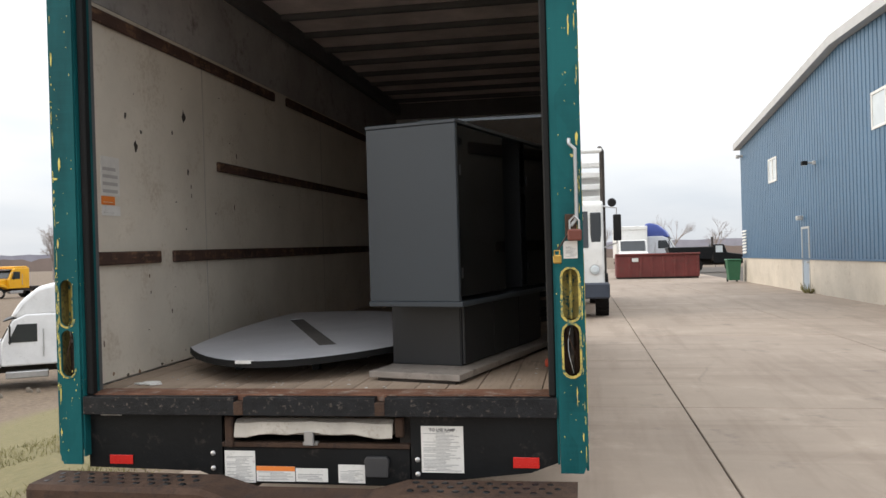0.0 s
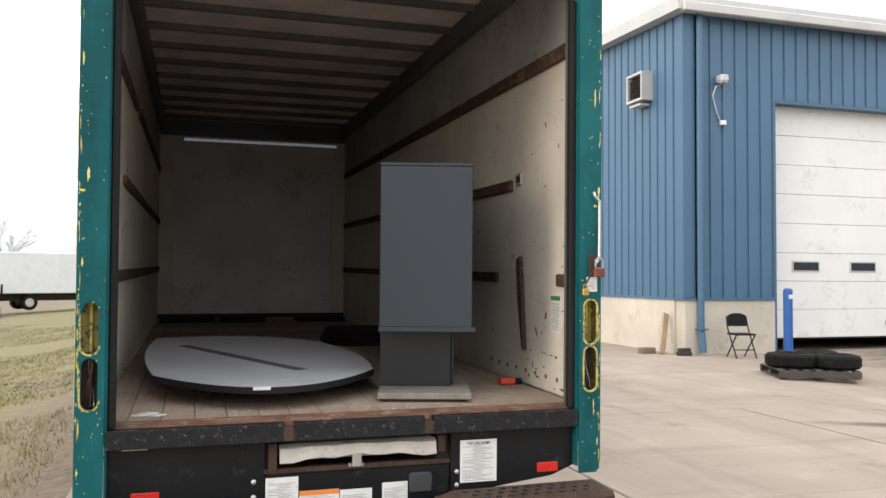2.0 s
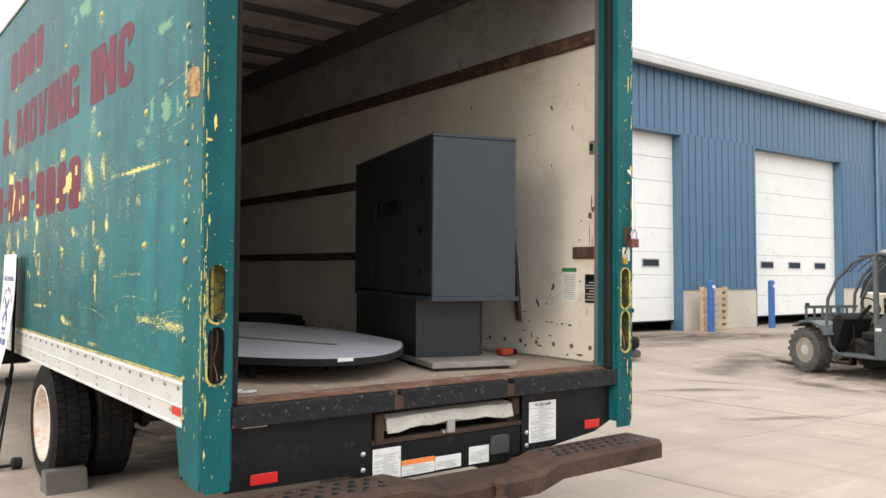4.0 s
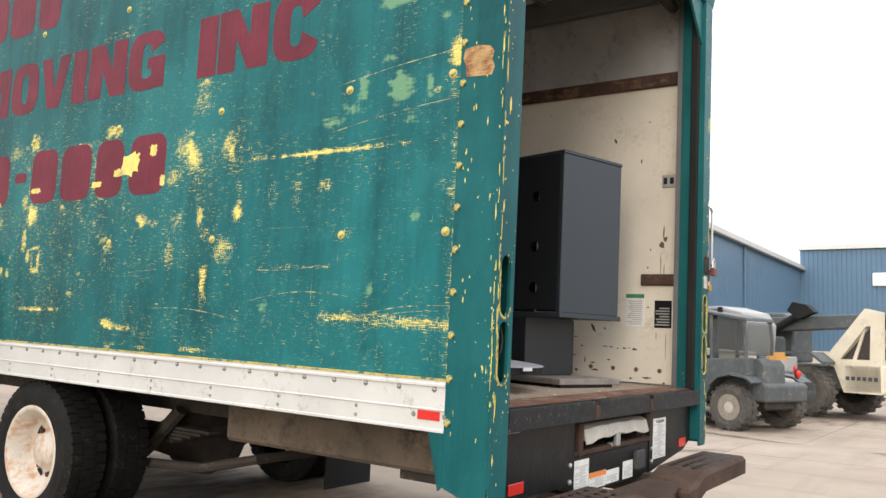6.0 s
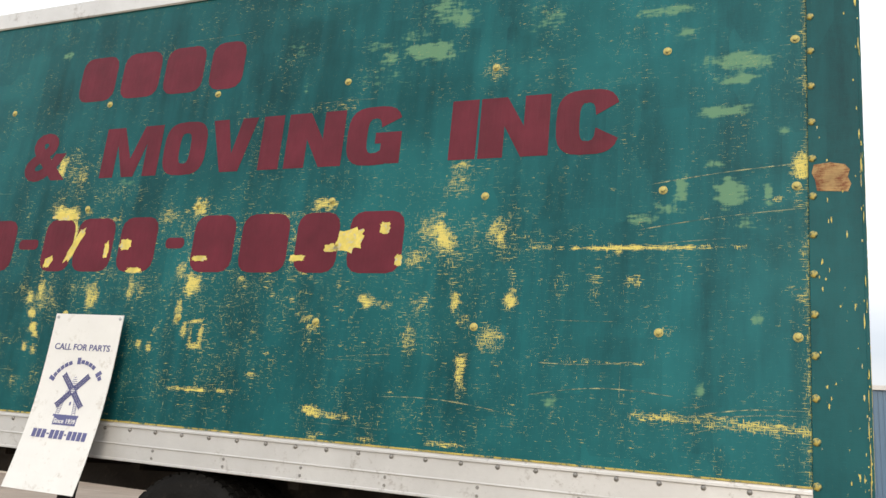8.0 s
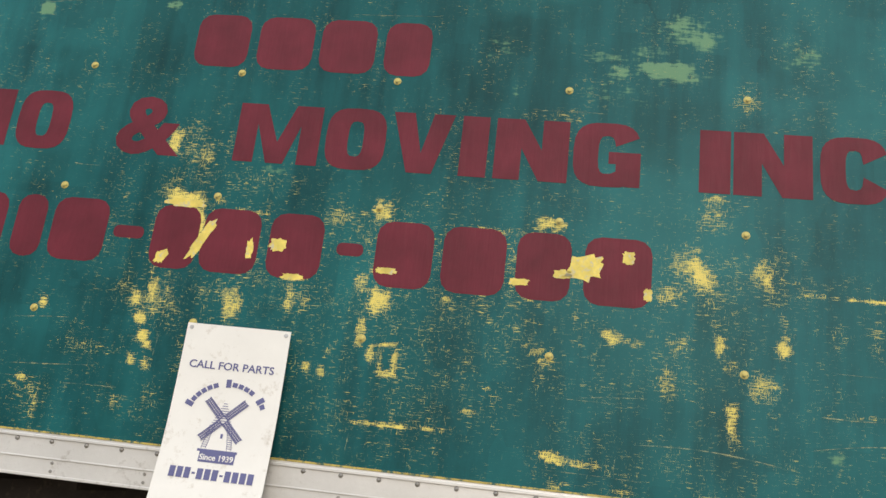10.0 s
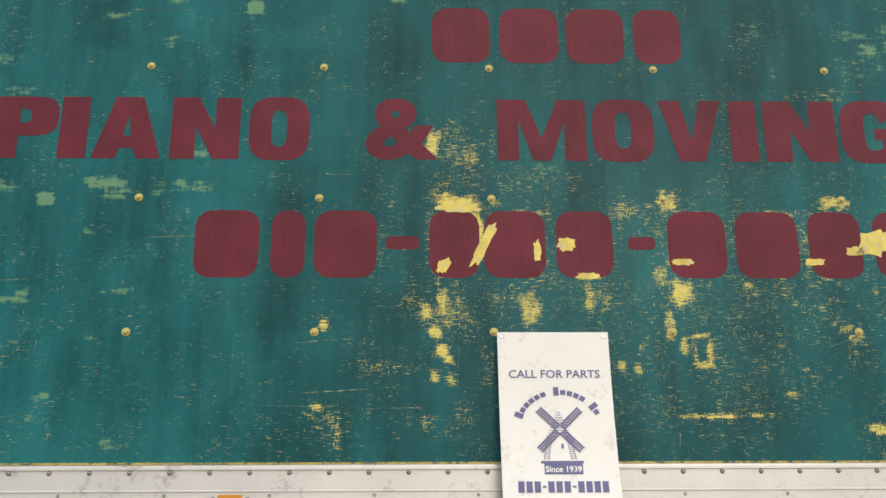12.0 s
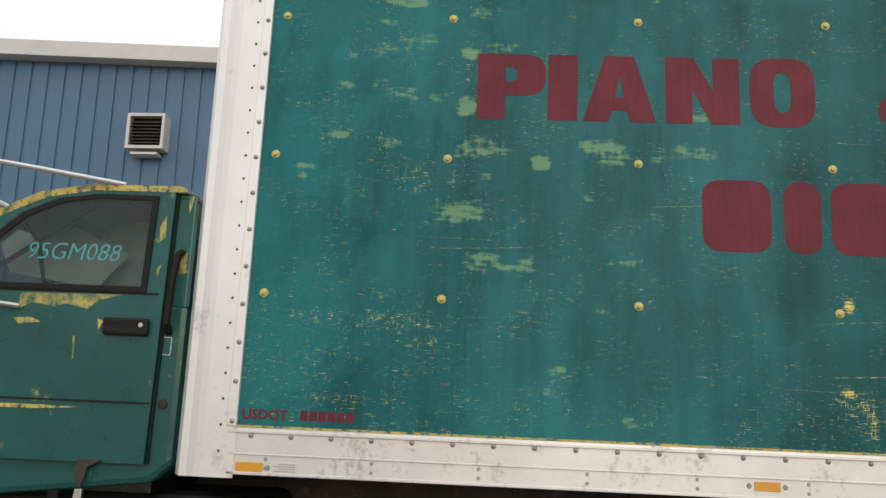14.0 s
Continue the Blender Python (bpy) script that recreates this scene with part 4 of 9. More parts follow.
FADE_C = [(5.69, 2.154, 0.035, 0.014, 0.6), (5.67, 2.182, 0.059, 0.042, 0.5), (5.63, 1.715, 0.104, 0.014, 0.36), (5.61, 1.063, 0.027, 0.031, 0.42), (5.51, 1.912, 0.035, 0.024, 0.35), (5.49, 3.171, 0.047, 0.037, 0.85), (5.49, 2.929, 0.035, 0.03, 0.5), (5.47, 2.185, 0.035, 0.029, 0.5), (5.34, 2.205, 0.068, 0.027, 0.5), (5.31, 2.356, 0.048, 0.026, 0.5), (5.1, 3.114, 0.033, 0.038, 0.95), (5.02, 2.58, 0.07, 0.073, 0.2), (4.42, 3.165, 0.041, 0.022, 0.6), (3.75, 2.304, 0.104, 0.041, 0.3), (3.56, 3.037, 0.041, 0.061, 0.3), (2.72, 3.013, 0.079, 0.06, 0.3), (2.62, 2.79, 0.017, 0.049, 0.45), (2.2, 2.983, 0.079, 0.021, 0.5)]
FADE_D = [(2.18, 2.794, 0.139, 0.057, 0.3), (2.14, 2.908, 0.043, 0.035, 0.7), (1.99, 3.015, 0.076, 0.035, 0.45), (1.91, 2.921, 0.116, 0.039, 0.8), (1.89, 2.91, 0.123, 0.043, 0.65), (1.85, 3.129, 0.12, 0.073, 0.55), (1.75, 3.09, 0.029, 0.041, 0.75), (1.32, 3.012, 0.086, 0.071, 0.38), (1.2, 1.226, 0.035, 0.022, 0.6), (0.86, 2.018, 0.05, 0.02, 0.6), (0.77, 3.002, 0.127, 0.023, 0.65), (0.74, 2.061, 0.072, 0.017, 0.55), (0.69, 2.153, 0.021, 0.049, 0.8), (0.68, 2.878, 0.046, 0.022, 0.55), (0.6, 1.317, 0.02, 0.019, 0.65), (0.56, 2.254, 0.03, 0.015, 0.75), (0.51, 2.486, 0.084, 0.021, 0.85), (0.5, 2.11, 0.054, 0.047, 1.05)]
FADE_E = [(0.48, 2.722, 0.113, 0.032, 0.85), (0.48, 2.633, 0.067, 0.017, 0.85), (0.44, 2.002, 0.032, 0.026, 0.45), (0.39, 1.611, 0.018, 0.027, 0.5), (0.35, 2.114, 0.012, 0.045, 0.75), (0.29, 2.387, 0.017, 0.016, 0.85)]


def side_panel():
    """The left wall's skin: a fine grid whose corners carry how far the paint is rubbed (scuff) or faded (fade), and
    how dark its coat is, with sheen painted in at the rear (tone).
    """
    y0, y1, z0, z1, d = 0.2, 7.24, 0.97, TOP - 0.06, 0.01
    ny, nz = int((y1 - y0) / d) + 1, int((z1 - z0) / d) + 1
    Y, Z = np.meshgrid(np.linspace(y0, y1, ny), np.linspace(z0, z1, nz))
    scuff, fade, tone = np.zeros_like(Y), np.zeros_like(Y), np.full_like(Y, 0.54)
    wob = np.array([[noise.noise(Vector((y * 8, z * 8, 0))) + 0.7 * noise.noise(Vector((y * 27, z * 27, 5))) for y in Y[0]] for z in Z[:, 0]])
    for rows, field, soft in ((RUB_A + RUB_B + RUB_C + RUB_D + RUB_E + RUB_F + RUB_G + RUB_H, scuff, 1.1), (FADE_A + FADE_B + FADE_C + FADE_D + FADE_E, fade, 1.3)):
        for cy, cz, ry, rz, amount in rows:
            q = ((np.abs(Y - cy) / (ry + 0.002)) ** 3 + (np.abs(Z - cz) / (rz + 0.0015)) ** 3) ** (1 / 3) + wob * 0.6
            np.maximum(field, amount * np.clip((1.0 + soft * 0.55 - q) / soft, 0, 1), out=field)
    # Lightly rubbed all over, more so in a belt across the middle, along the post and the lower edge.
    belt = 0.25 * np.exp(-((Z - 1.75) / 0.55) ** 2) * np.exp(-((Y - 2.9) / 1.7) ** 2) * (0.8 + 0.5 * wob)
    low = 0.3 * np.exp(-((Z - 0.97) / 0.012) ** 2) + 0.13 * np.exp(-((Z - 1.15) / 0.2) ** 2) * (0.7 + 0.6 * wob) + 0.5 * np.exp(-((Y - 0.2) / 0.02) ** 2)
    for field in (0.03 + 0.05 * wob, np.clip(belt, 0, 1), np.clip(low, 0, 1)):
        np.maximum(scuff, field, out=scuff)
    # Touched up with a roller: the middle stretch has a darker coat, with square-ended strokes over all.
    inside = np.clip((5.02 + 0.05 * np.sign(np.sin(Z * 9.0)) - Y) / 0.05, 0, 1) * np.clip((Y - 1.9) / 1.2, 0, 1)
    # Tone also lightens the rear end: sky sheen put into the colour.
    tone += 0.2 * np.clip((1.8 - Y) / 1.4, 0, 1) + 0.14 * np.clip((Y - 4.95) / 0.3, 0, 1) - 0.11 * inside
    for i in range(240):
        cy, cz = random.uniform(0.2, 7.2), random.uniform(1.0, 3.4)
        ry, rz = random.uniform(0.03, 0.16), random.uniform(0.06, 0.4)
        edge = np.clip((ry - np.abs(Y - cy)) / 0.025, 0, 1) * np.clip((rz - np.abs(Z - cz)) / random.uniform(0.03, 0.2), 0, 1)
        tone += edge * random.choice((-0.13, -0.09, -0.05, 0.05, 0.08))
    for cy, cz, ry, rz, amount in ((4.86, 2.72, 0.12, 0.2, -0.16), (4.86, 2.2, 0.1, 0.14, -0.14), (5.33, 1.28, 0.1, 0.3, -0.12), (4.98, 1.5, 0.04, 0.6, -0.1), (4.7, 1.2, 0.14, 0.25, -0.1), (1.9, 2.6, 0.35, 0.2, -0.08), (5.2, 2.1, 0.2, 0.08, 0.1)):
        tone += amount * np.clip((ry - np.abs(Y - cy)) / 0.02, 0, 1) * np.clip((rz - np.abs(Z - cz)) / 0.05, 0, 1)
    tone = np.clip(tone, 0, 1)
    scuff = np.clip(scuff, 0, 1) ** 1.06 * (1 - 0.3 * np.clip((Y - 4.8) / 0.4, 0, 1))
    me = bpy.data.meshes.new("side_skin")
    co = np.stack([np.full(Y.size, -HALF), Y.ravel(), Z.ravel()], 1)
    idx = np.arange(Y.size).reshape(nz, ny)
    q = np.stack([idx[:-1, :-1], idx[1:, :-1], idx[1:, 1:], idx[:-1, 1:]], -1).reshape(-1, 4)
    me.from_pydata(co.tolist(), [], q.tolist())
    for name, field in (("scuff", scuff), ("fade", fade), ("tone", tone)):
        at = me.attributes.new(name, "FLOAT", "POINT")
        at.data.foreach_set("value", field.ravel().astype(np.float32))
    me.materials.append(PAINT_SIDE)
    ob = new("side_skin", me)
    ob.parent = truck
    return tagged(ob, "green painted plywood side, rubbed through to yellow")


side_panel()
part("side_wall", box((-HALF + 0.004, 0.14, 0.9), (-1.2, LEN - 0.06, TOP)), LINING, truck, "cream lined inner side wall")
part("side_wall", box((1.2, 0.14, 0.9), (HALF - 0.004, LEN - 0.06, TOP)), LINING, truck, "cream lined inner side wall")
part("outer_skin", box((HALF - 0.004, 0.2, 0.97), (HALF, LEN, TOP)), PAINT, truck)
part("front_wall", holed([(-1.2, 0.9), (1.2, 0.9), (1.2, TOP), (-1.2, TOP)], [[(-0.9, 3.205), (1.1, 3.205), (1.1, 3.255), (-0.9, 3.255)]], "y", LEN - 0.09, LEN - 0.05), LINING_FRONT, truck, "grimy cream front wall lining")
part("front_skin", holed([(-HALF, 0.8), (HALF, 0.8), (HALF, TOP), (-HALF, TOP)], [[(-0.9, 3.205), (1.1, 3.205), (1.1, 3.255), (-0.9, 3.255)]], "y", LEN - 0.05, LEN), ALU, truck)
part("roof_sheet", box((-HALF, 0.0, TOP), (HALF, LEN, TOP + 0.03)), CEILING, truck, "brown roof sheet")
for i in range(12):
    y = 0.55 + i * 0.58
    part("roof_bow", boxes(((-1.2, y - 0.03, TOP - 0.05), (1.2, y + 0.03, TOP - 0.002)), bevel=0.008), BOW, truck)
for s in (-1, 1):
    part("top_rail", box((s * HALF - s * 0.0, 0.0, TOP - 0.07), (s * (HALF + 0.014), LEN, TOP + 0.05), 0.008), ALU if s < 0 else ALU, truck)
    part("roof_edge", box((s * 1.2, 0.14, TOP - 0.16), (s * 1.13, LEN - 0.09, TOP - 0.002), 0.01), BOW, truck)
part("front_strip", box((-0.9, LEN - 0.085, 3.205), (1.1, LEN - 0.08, 3.255)), glass("milky_strip", (0.36, 0.38, 0.4), 0.4, 0.75, (0.5, 0.5, 0.5)), truck, "milky light strip across the front wall")
part("front_header", box((-1.2, LEN - 0.13, 3.27), (1.2, LEN - 0.092, TOP - 0.002)), BOW, truck)
for s in (-1, 1):
    part("front_batten", box((s * 1.199, LEN - 0.13, 0.92), (s * 1.02, LEN - 0.091, 2.95), 0.005), LINING, truck)
part("front_kick", box((-1.2, LEN - 0.14, 0.9), (1.2, LEN - 0.092, 0.96)), BLACK_STEEL, truck)

UPPER = surface("grey_upper_lining", (0.38, 0.37, 0.365), 0.7, var=0.3, grain=20, blotch=1.5, dirt=(0.12, 0.1, 0.085), dirt_amount=0.25, wide=0.2)
for s in (-1, 1):
    part("upper_lining", box((s * 1.2, 0.15, 2.86), (s * 1.196, LEN - 0.14, 3.32)), UPPER, truck, "grey upper wall lining, darker than the wall below")
# Cargo rails on the inner walls.
for s, runs in ((-1, ((0.16, 0.89, 1.505, 1.575), (1.055, 7.2, 1.505, 1.575), (1.7, 7.2, 2.105, 2.17), (0.14, 2.78, 2.76, 2.83), (3.07, 7.2, 2.77, 2.84))),
                (1, ((0.18, 0.4, 1.505, 1.575), (1.35, 7.2, 1.51, 1.575), (1.1, 7.2, 2.1, 2.17), (0.16, 7.2, 2.77, 2.855)))):
    for ya, yb, za, zb in runs:
        part("cargo_rail", box((s * 1.2, ya, za), (s * 1.175, yb, zb), 0.006), SLAT, truck, "dark splintered wooden cargo rail")
for s, y in ((-1, 1.52), (-1, 4.0), (1, 2.2), (1, 4.6)):
    part("wall_seam", box((s * 1.2, y - 0.006, 0.92), (s * 1.1985, y + 0.006, TOP - 0.17)), surface("grey_seam", (0.5, 0.46, 0.4), 0.7), truck)
for y, z in ((1.0, 2.165), (0.235, 2.16)):
    cl = part("wall_clip", box((1.2, y - 0.045, z - 0.04), (1.19, y + 0.045, z + 0.04), 0.004), STEEL, truck)
    part("clip_hole", boxes(((1.19, y - 0.03, z - 0.02), (1.187, y - 0.006, z + 0.02)), ((1.19, y + 0.012, z - 0.02), (1.187, y + 0.034, z + 0.02))), SEAL, cl)


def notice(name, y0, y1, z0, z1, x, board, head, lines, ink):
    """A paper notice on an inner wall, with plain bars for its print."""
    s = -1 if x > 0 else 1
    ob = part(name, box((x, y0, z0), (x + s * 0.004, y1, z1)), board, truck)
    if head:
        part("heading", box((x + s * 0.004, y0, z1 - 0.025), (x + s * 0.006, y1, z1)), head, ob)
    bm, h = bmesh.new(), (z1 - z0 - 0.05) / lines
    for i in range(lines):
        w = (y1 - y0) * random.uniform(0.55, 0.85)
        bm_box(bm, (x + s * 0.004, y0 + 0.012, z0 + 0.015 + i * h), (x + s * 0.0055, y0 + 0.012 + w, z0 + 0.015 + i * h + h * 0.45))
    part("print", bm, ink, ob)


notice("notice", 0.38, 0.5, 1.245, 1.45, 1.2, PAPER, surface("green_heading", (0.03, 0.22, 0.08), 0.5), 12, surface("grey_print", (0.4, 0.4, 0.39), 0.6))
notice("notice", 0.205, 0.312, 1.243, 1.412, 1.2, BLACK_STEEL, None, 7, surface("pale_print", (0.3, 0.3, 0.29), 0.6))
notice("notice", 0.33, 0.5, 1.87, 2.075, -1.2, surface("faded_label", (0.62, 0.6, 0.56), 0.5, var=0.15, grain=60, blotch=8), None, 4, surface("light_print", (0.42, 0.4, 0.38), 0.6))
notice("notice", 0.33, 0.45, 1.822, 1.866, -1.2, ORANGE_LABEL, None, 1, surface("white_print", (0.7, 0.66, 0.6), 0.6))
notice("notice", 0.33, 0.5, 1.765, 1.818, -1.2, PAPER, None, 1, surface("worn_print", (0.5, 0.48, 0.45), 0.6))
# Gouges and stains knocked into the lining.
random.seed(12)
for y, z, r in ((0.68, 2.16, 0.03), (1.25, 2.41, 0.035), (0.58, 2.32, 0.018), (1.29, 2.07, 0.02), (0.74, 2.25, 0.014), (1.1, 2.29, 0.012)):
    pts = [(y + r * random.uniform(0.35, 1.0) * math.cos(a * 0.57), z + r * random.uniform(0.35, 1.3) * math.sin(a * 0.57)) for a in range(11)]
    part("scuff_mark", prism(pts, "x", -1.2, -1.1985), CHASSIS, truck)
random.seed(11)
for s, k in ((-1, 20), (1, 22)):
    for i in range(k):
        y, z, r = 0.18 + abs(random.gauss(0, 1.3)), random.uniform(0.98, 2.75), random.uniform(0.002, 0.006)
        if y > 6 or (s > 0 and 0.15 < y < 0.55 and 1.2 < z < 1.6):
            continue
        kz, ky = random.choice(((1, 1), (3.5, 0.7), (0.6, 2.0)))
        pts = [(y + r * ky * (1 + random.uniform(-0.5, 0.5)) * math.cos(a * 0.785), z + r * kz * (1 + random.uniform(-0.5, 0.5)) * math.sin(a * 0.785)) for a in range(8)]
        part("gouge", prism(pts, "x", s * 1.2, s * 1.1975), SLAT if random.random() < 0.6 else CHASSIS, truck)
DIMPLE = surface("rusty_dimple", (0.24, 0.15, 0.08), 0.8, var=0.4, grain=60, dirt=(0.08, 0.045, 0.025), dirt_amount=0.4, wide=0.2)
for y in (0.274, 0.424, 0.577, 0.729, 0.877, 1.03, 1.18, 1.33, 1.48):
    screw = part("wall_screw", spin([(0, 0.015), (0.002, 0.013), (0.0025, 0.006)], (1.2, y, 0.979), "x", 12, -1), DIMPLE, truck, "rusty screw dimple")
    part("screw_head", spin([(0.0025, 0.006), (0.004, 0.004)], (1.2, y, 0.979), "x", 8, -1), RUST, screw)
# Knocks, scuffs and drips on the right-hand lining by the opening.
MARK = surface("lining_mark", (0.1, 0.075, 0.05), 0.8, var=0.5, grain=50)
for y, z, ry, rz, lean in ((0.715, 1.221, 0.012, 0.035, 0.5), (0.639, 1.226, 0.008, 0.012, 0), (0.582, 1.333, 0.014, 0.03, -0.3), (0.845, 1.167, 0.02, 0.004, 0), (0.796, 1.11, 0.014, 0.006, 0), (0.633, 1.113, 0.025, 0.004, 0), (0.592, 1.111, 0.016, 0.005, 0), (0.55, 1.103, 0.012, 0.004, 0), (0.502, 1.107, 0.018, 0.006, 0), (0.438, 1.103, 0.018, 0.009, 0), (0.47, 1.11, 0.008, 0.004, 0), (0.848, 1.047, 0.012, 0.006, 0), (0.716, 1.006, 0.018, 0.005, 0), (0.607, 1.029, 0.016, 0.006, 0.2), (0.239, 1.13, 0.002, 0.09, 0), (0.3, 1.19, 0.002, 0.03, 0), (0.355, 1.369, 0.012, 0.006, -0.4), (0.276, 1.759, 0.022, 0.03, 0.2), (0.265, 1.83, 0.006, 0.06, 0), (0.251, 1.796, 0.012, 0.02, 0), (0.28, 1.64, 0.003, 0.07, 0), (0.259, 1.6, 0.003, 0.05, 0), (0.347, 1.73, 0.006, 0.008, 0), (0.7, 0.96, 0.03, 0.008, 0), (0.36, 0.93, 0.04, 0.008, 0), (0.6, 2.45, 0.01, 0.02, 0.3), (0.42, 2.3, 0.006, 0.02, 0), (0.8, 2.3, 0.012, 0.006, 0)):
    pts = []
    for a in range(11):
        k = random.uniform(0.5, 1.05)
        u, w = ry * k * math.cos(a * 0.571), rz * k * math.sin(a * 0.571)
        pts.append((y + u + w * lean, z + w))
    part("scuff_mark", prism(pts, "x", 1.2, 1.1985), MARK, truck)
for s in (-1, 1):
    for i in range(26):
        y, z, r = 0.2 + i * 0.16 + random.uniform(-0.07, 0.07), random.uniform(0.9, 0.97), random.uniform(0.004, 0.014)
        pts = [(y + r * random.uniform(0.5, 1.5) * math.cos(a * 0.9), z + 0.8 * r * random.uniform(0.5, 1.4) * math.sin(a * 0.9)) for a in range(7)]
        part("floor_stain", prism(pts, "x", s * 1.2, s * 1.1985), DIMPLE if i % 2 else MARK, truck)

# ---- rear frame ----
def post_wear(post, s):
    """Yellow and cream chips where the post's corner, seams and slots have been knocked."""
    r = random.Random(60 + s)
    bm = bmesh.new()

    def chip(face, u, z, w, h):
        pts = [(u + w * r.uniform(0.3, 1.3) * math.cos(a * 0.57), z + h * r.uniform(0.3, 1.3) * math.sin(a * 0.57)) for a in range(11)]
        if face == "y":
            bm_prism(bm, pts, "y", -0.0016, 0.001)
        else:
            bm_prism(bm, pts, "x", s * 1.2515, s * 1.249)
    for i in range(150):
        z = r.uniform(0.62, 3.4)
        if noise.noise(Vector((z * 2.2, s * 9.0, 0))) < -0.12:
            continue
        long = r.random() < 0.45
        face = "x" if r.random() < 0.55 else "y"
        u = (0.006 + abs(r.gauss(0, 0.007))) if face == "x" else s * (1.243 - abs(r.gauss(0, 0.006)))
        chip(face, u, z, r.uniform(0.0008, 0.0028), r.uniform(0.012, 0.05) if long else r.uniform(0.002, 0.008))
    for i in range(46):
        chip("y", s * r.uniform(1.13, 1.24), r.uniform(0.6, 3.4), r.uniform(0.001, 0.003), r.uniform(0.001, 0.006))
    for i in range(40):
        chip("x", r.uniform(0.02, 0.17), r.uniform(0.62, 3.4), r.uniform(0.001, 0.004), r.uniform(0.002, 0.016))
    for z, w, h in ((2.0, 0.008, 0.03), (1.93, 0.012, 0.007), (1.62, 0.005, 0.022), (2.5, 0.004, 0.05), (0.72, 0.004, 0.02), (0.9, 0.003, 0.04)):
        chip("y", s * r.uniform(1.2, 1.235), z, w, h)
    part("worn_edge", bm, PEEL, post, "chips of yellow undercoat", kind="stuff")


SLOT_INSIDE = surface("slot_inside", (0.3, 0.235, 0.07), 0.7, var=0.5, grain=40, blotch=12, dirt=(0.03, 0.03, 0.02), dirt_amount=0.5, wide=0.1)
SLOTS = ((1.335, 0.225), (1.095, 0.225))
for s in (-1, 1):
    outer = [(s * 1.13, 0.565), (s * 1.228, 0.565), (s * 1.248, 0.62), (s * 1.248, TOP + 0.02), (s * 1.12, TOP + 0.02)]
    if s > 0:
        outer = outer[::-1]
    post = part("rear_post", holed(outer, [stadium(s * 1.19, z, 0.07, h) for z, h in SLOTS], "y", 0.0, 0.012), PAINT_POST, truck, "green rear door post with yellow chips")
    part("post_side", prism([(0.012, 0.575), (0.13, 0.575), (0.2, 0.60), (0.2, TOP), (0.012, TOP)], "x", s * 1.25, s * 1.238, 0.002), PAINT_POST, post)
    part("post_reveal", box((s * 1.128, 0.012, 0.6), (s * 1.118, 0.14, TOP)), PAINT_POST, post)
    part("rubber_seal", box((s * 1.1175, 0.03, FLOOR), (s * 1.085, 0.075, TOP - 0.25), 0.006), SEAL, post)
    part("door_track", boxes(((s * 1.2, 0.125, FLOOR), (s * 1.12, 0.17, TOP - 0.2))), BOW, post)
    for i in range(11):
        part("track_rivet", spin([(0, 0.012), (0.006, 0.009), (0.009, 0.003)], (s * 1.175, 0.125, 1.0 + i * 0.19), "y", 8, -1), RIVET, post)
    part("post_lining", box((s * 1.2375, 0.0125, 0.62), (s * 1.236, 0.16, 1.6)), SLOT_INSIDE, post, "grimy yellow inside of the hollow post")
    for z, h in SLOTS:
        part("slot_edge", holed(stadium(s * 1.19, z, 0.086 if s > 0 else 0.076, h + 0.016), [stadium(s * 1.19, z, 0.067, h - 0.003)], "y", -0.0015, 0.004), YELLOW_PAINT if s > 0 else PAINT_POST, post)
        zb = z - h / 2 + 0.035
        low = [(s * 1.19 + q * 0.5 * math.cos(a), zb + q * 0.5 * math.sin(a)) for q, turn in ((0.088, 1), (0.07, -1)) for a in [math.pi + math.pi * (i if turn > 0 else 8 - i) / 8 + (0.15 if z < 1.2 else 0) for i in range(9)]]
        part("slot_edge", prism(low, "y", -0.0025, 0.003), YELLOW_PAINT, post, "yellow worn rim of the lamp slot")
        if s < 0:
            part("slot_edge", prism([(-1.233, z - 0.08), (-1.226, z - 0.085), (-1.2265, z + 0.05), (-1.23, z + 0.07), (-1.236, z + 0.03)], "y", -0.0025, 0.003), YELLOW_PAINT, post)
        part("slot_back", boxes(((s * 1.236, 0.085, z - 0.13), (s * 1.128, 0.09, z + 0.13))), YELLOW_PAINT if z > 1.2 else RUST, post)
        part("slot_bracket", box((s * 1.198, 0.045, z - 0.11), (s * 1.183, 0.08, z + 0.11), 0.004), YELLOW_PAINT if z > 1.2 else CHASSIS, post)
    zs = SLOTS[1][0]
    for j in range(3):
        ph, sway = random.uniform(0, 6), random.uniform(0.008, 0.02)
        pts = [(s * (1.186 + j * 0.006 + sway * math.sin(ph + i * 0.42)), 0.03 + 0.025 * math.cos(ph + i * 0.35), zs - 0.1 + i * 0.02) for i in range(11)]
        part("loose_wire", pipe(pts, 0.0018, 5), RUST if j else STEEL, post)
    post_wear(post, s)
    part("lower_flare", prism([(0.2, 0.60), (0.2, 0.80), (0.27, 0.80), (0.215, 0.585)], "x", s * 1.25, s * 1.24), PAINT_POST, post)
part("header", boxes(((-1.12, 0.0, TOP - 0.2), (1.12, 0.14, TOP + 0.02)), bevel=0.01), PAINT_POST, truck, "green rear header beam")
part("header_cap", prism([(0.1, 3.24), (0.0, 3.25), (-0.03, 3.39), (-0.03, TOP + 0.05), (0.02, TOP + 0.12), (0.3, TOP + 0.12), (0.3, TOP + 0.035), (0.1, TOP + 0.035)], "x", -1.262, 1.262, 0.006), PAINT_POST, truck)
for x in (-1.05, -0.4, 0, 0.4, 1.05):
    part("marker_lamp", spin([(0, 0.022), (0.012, 0.022), (0.02, 0.01)], (x, -0.03, 3.45), "y", 12, -1), RED_REFLECTOR, truck)
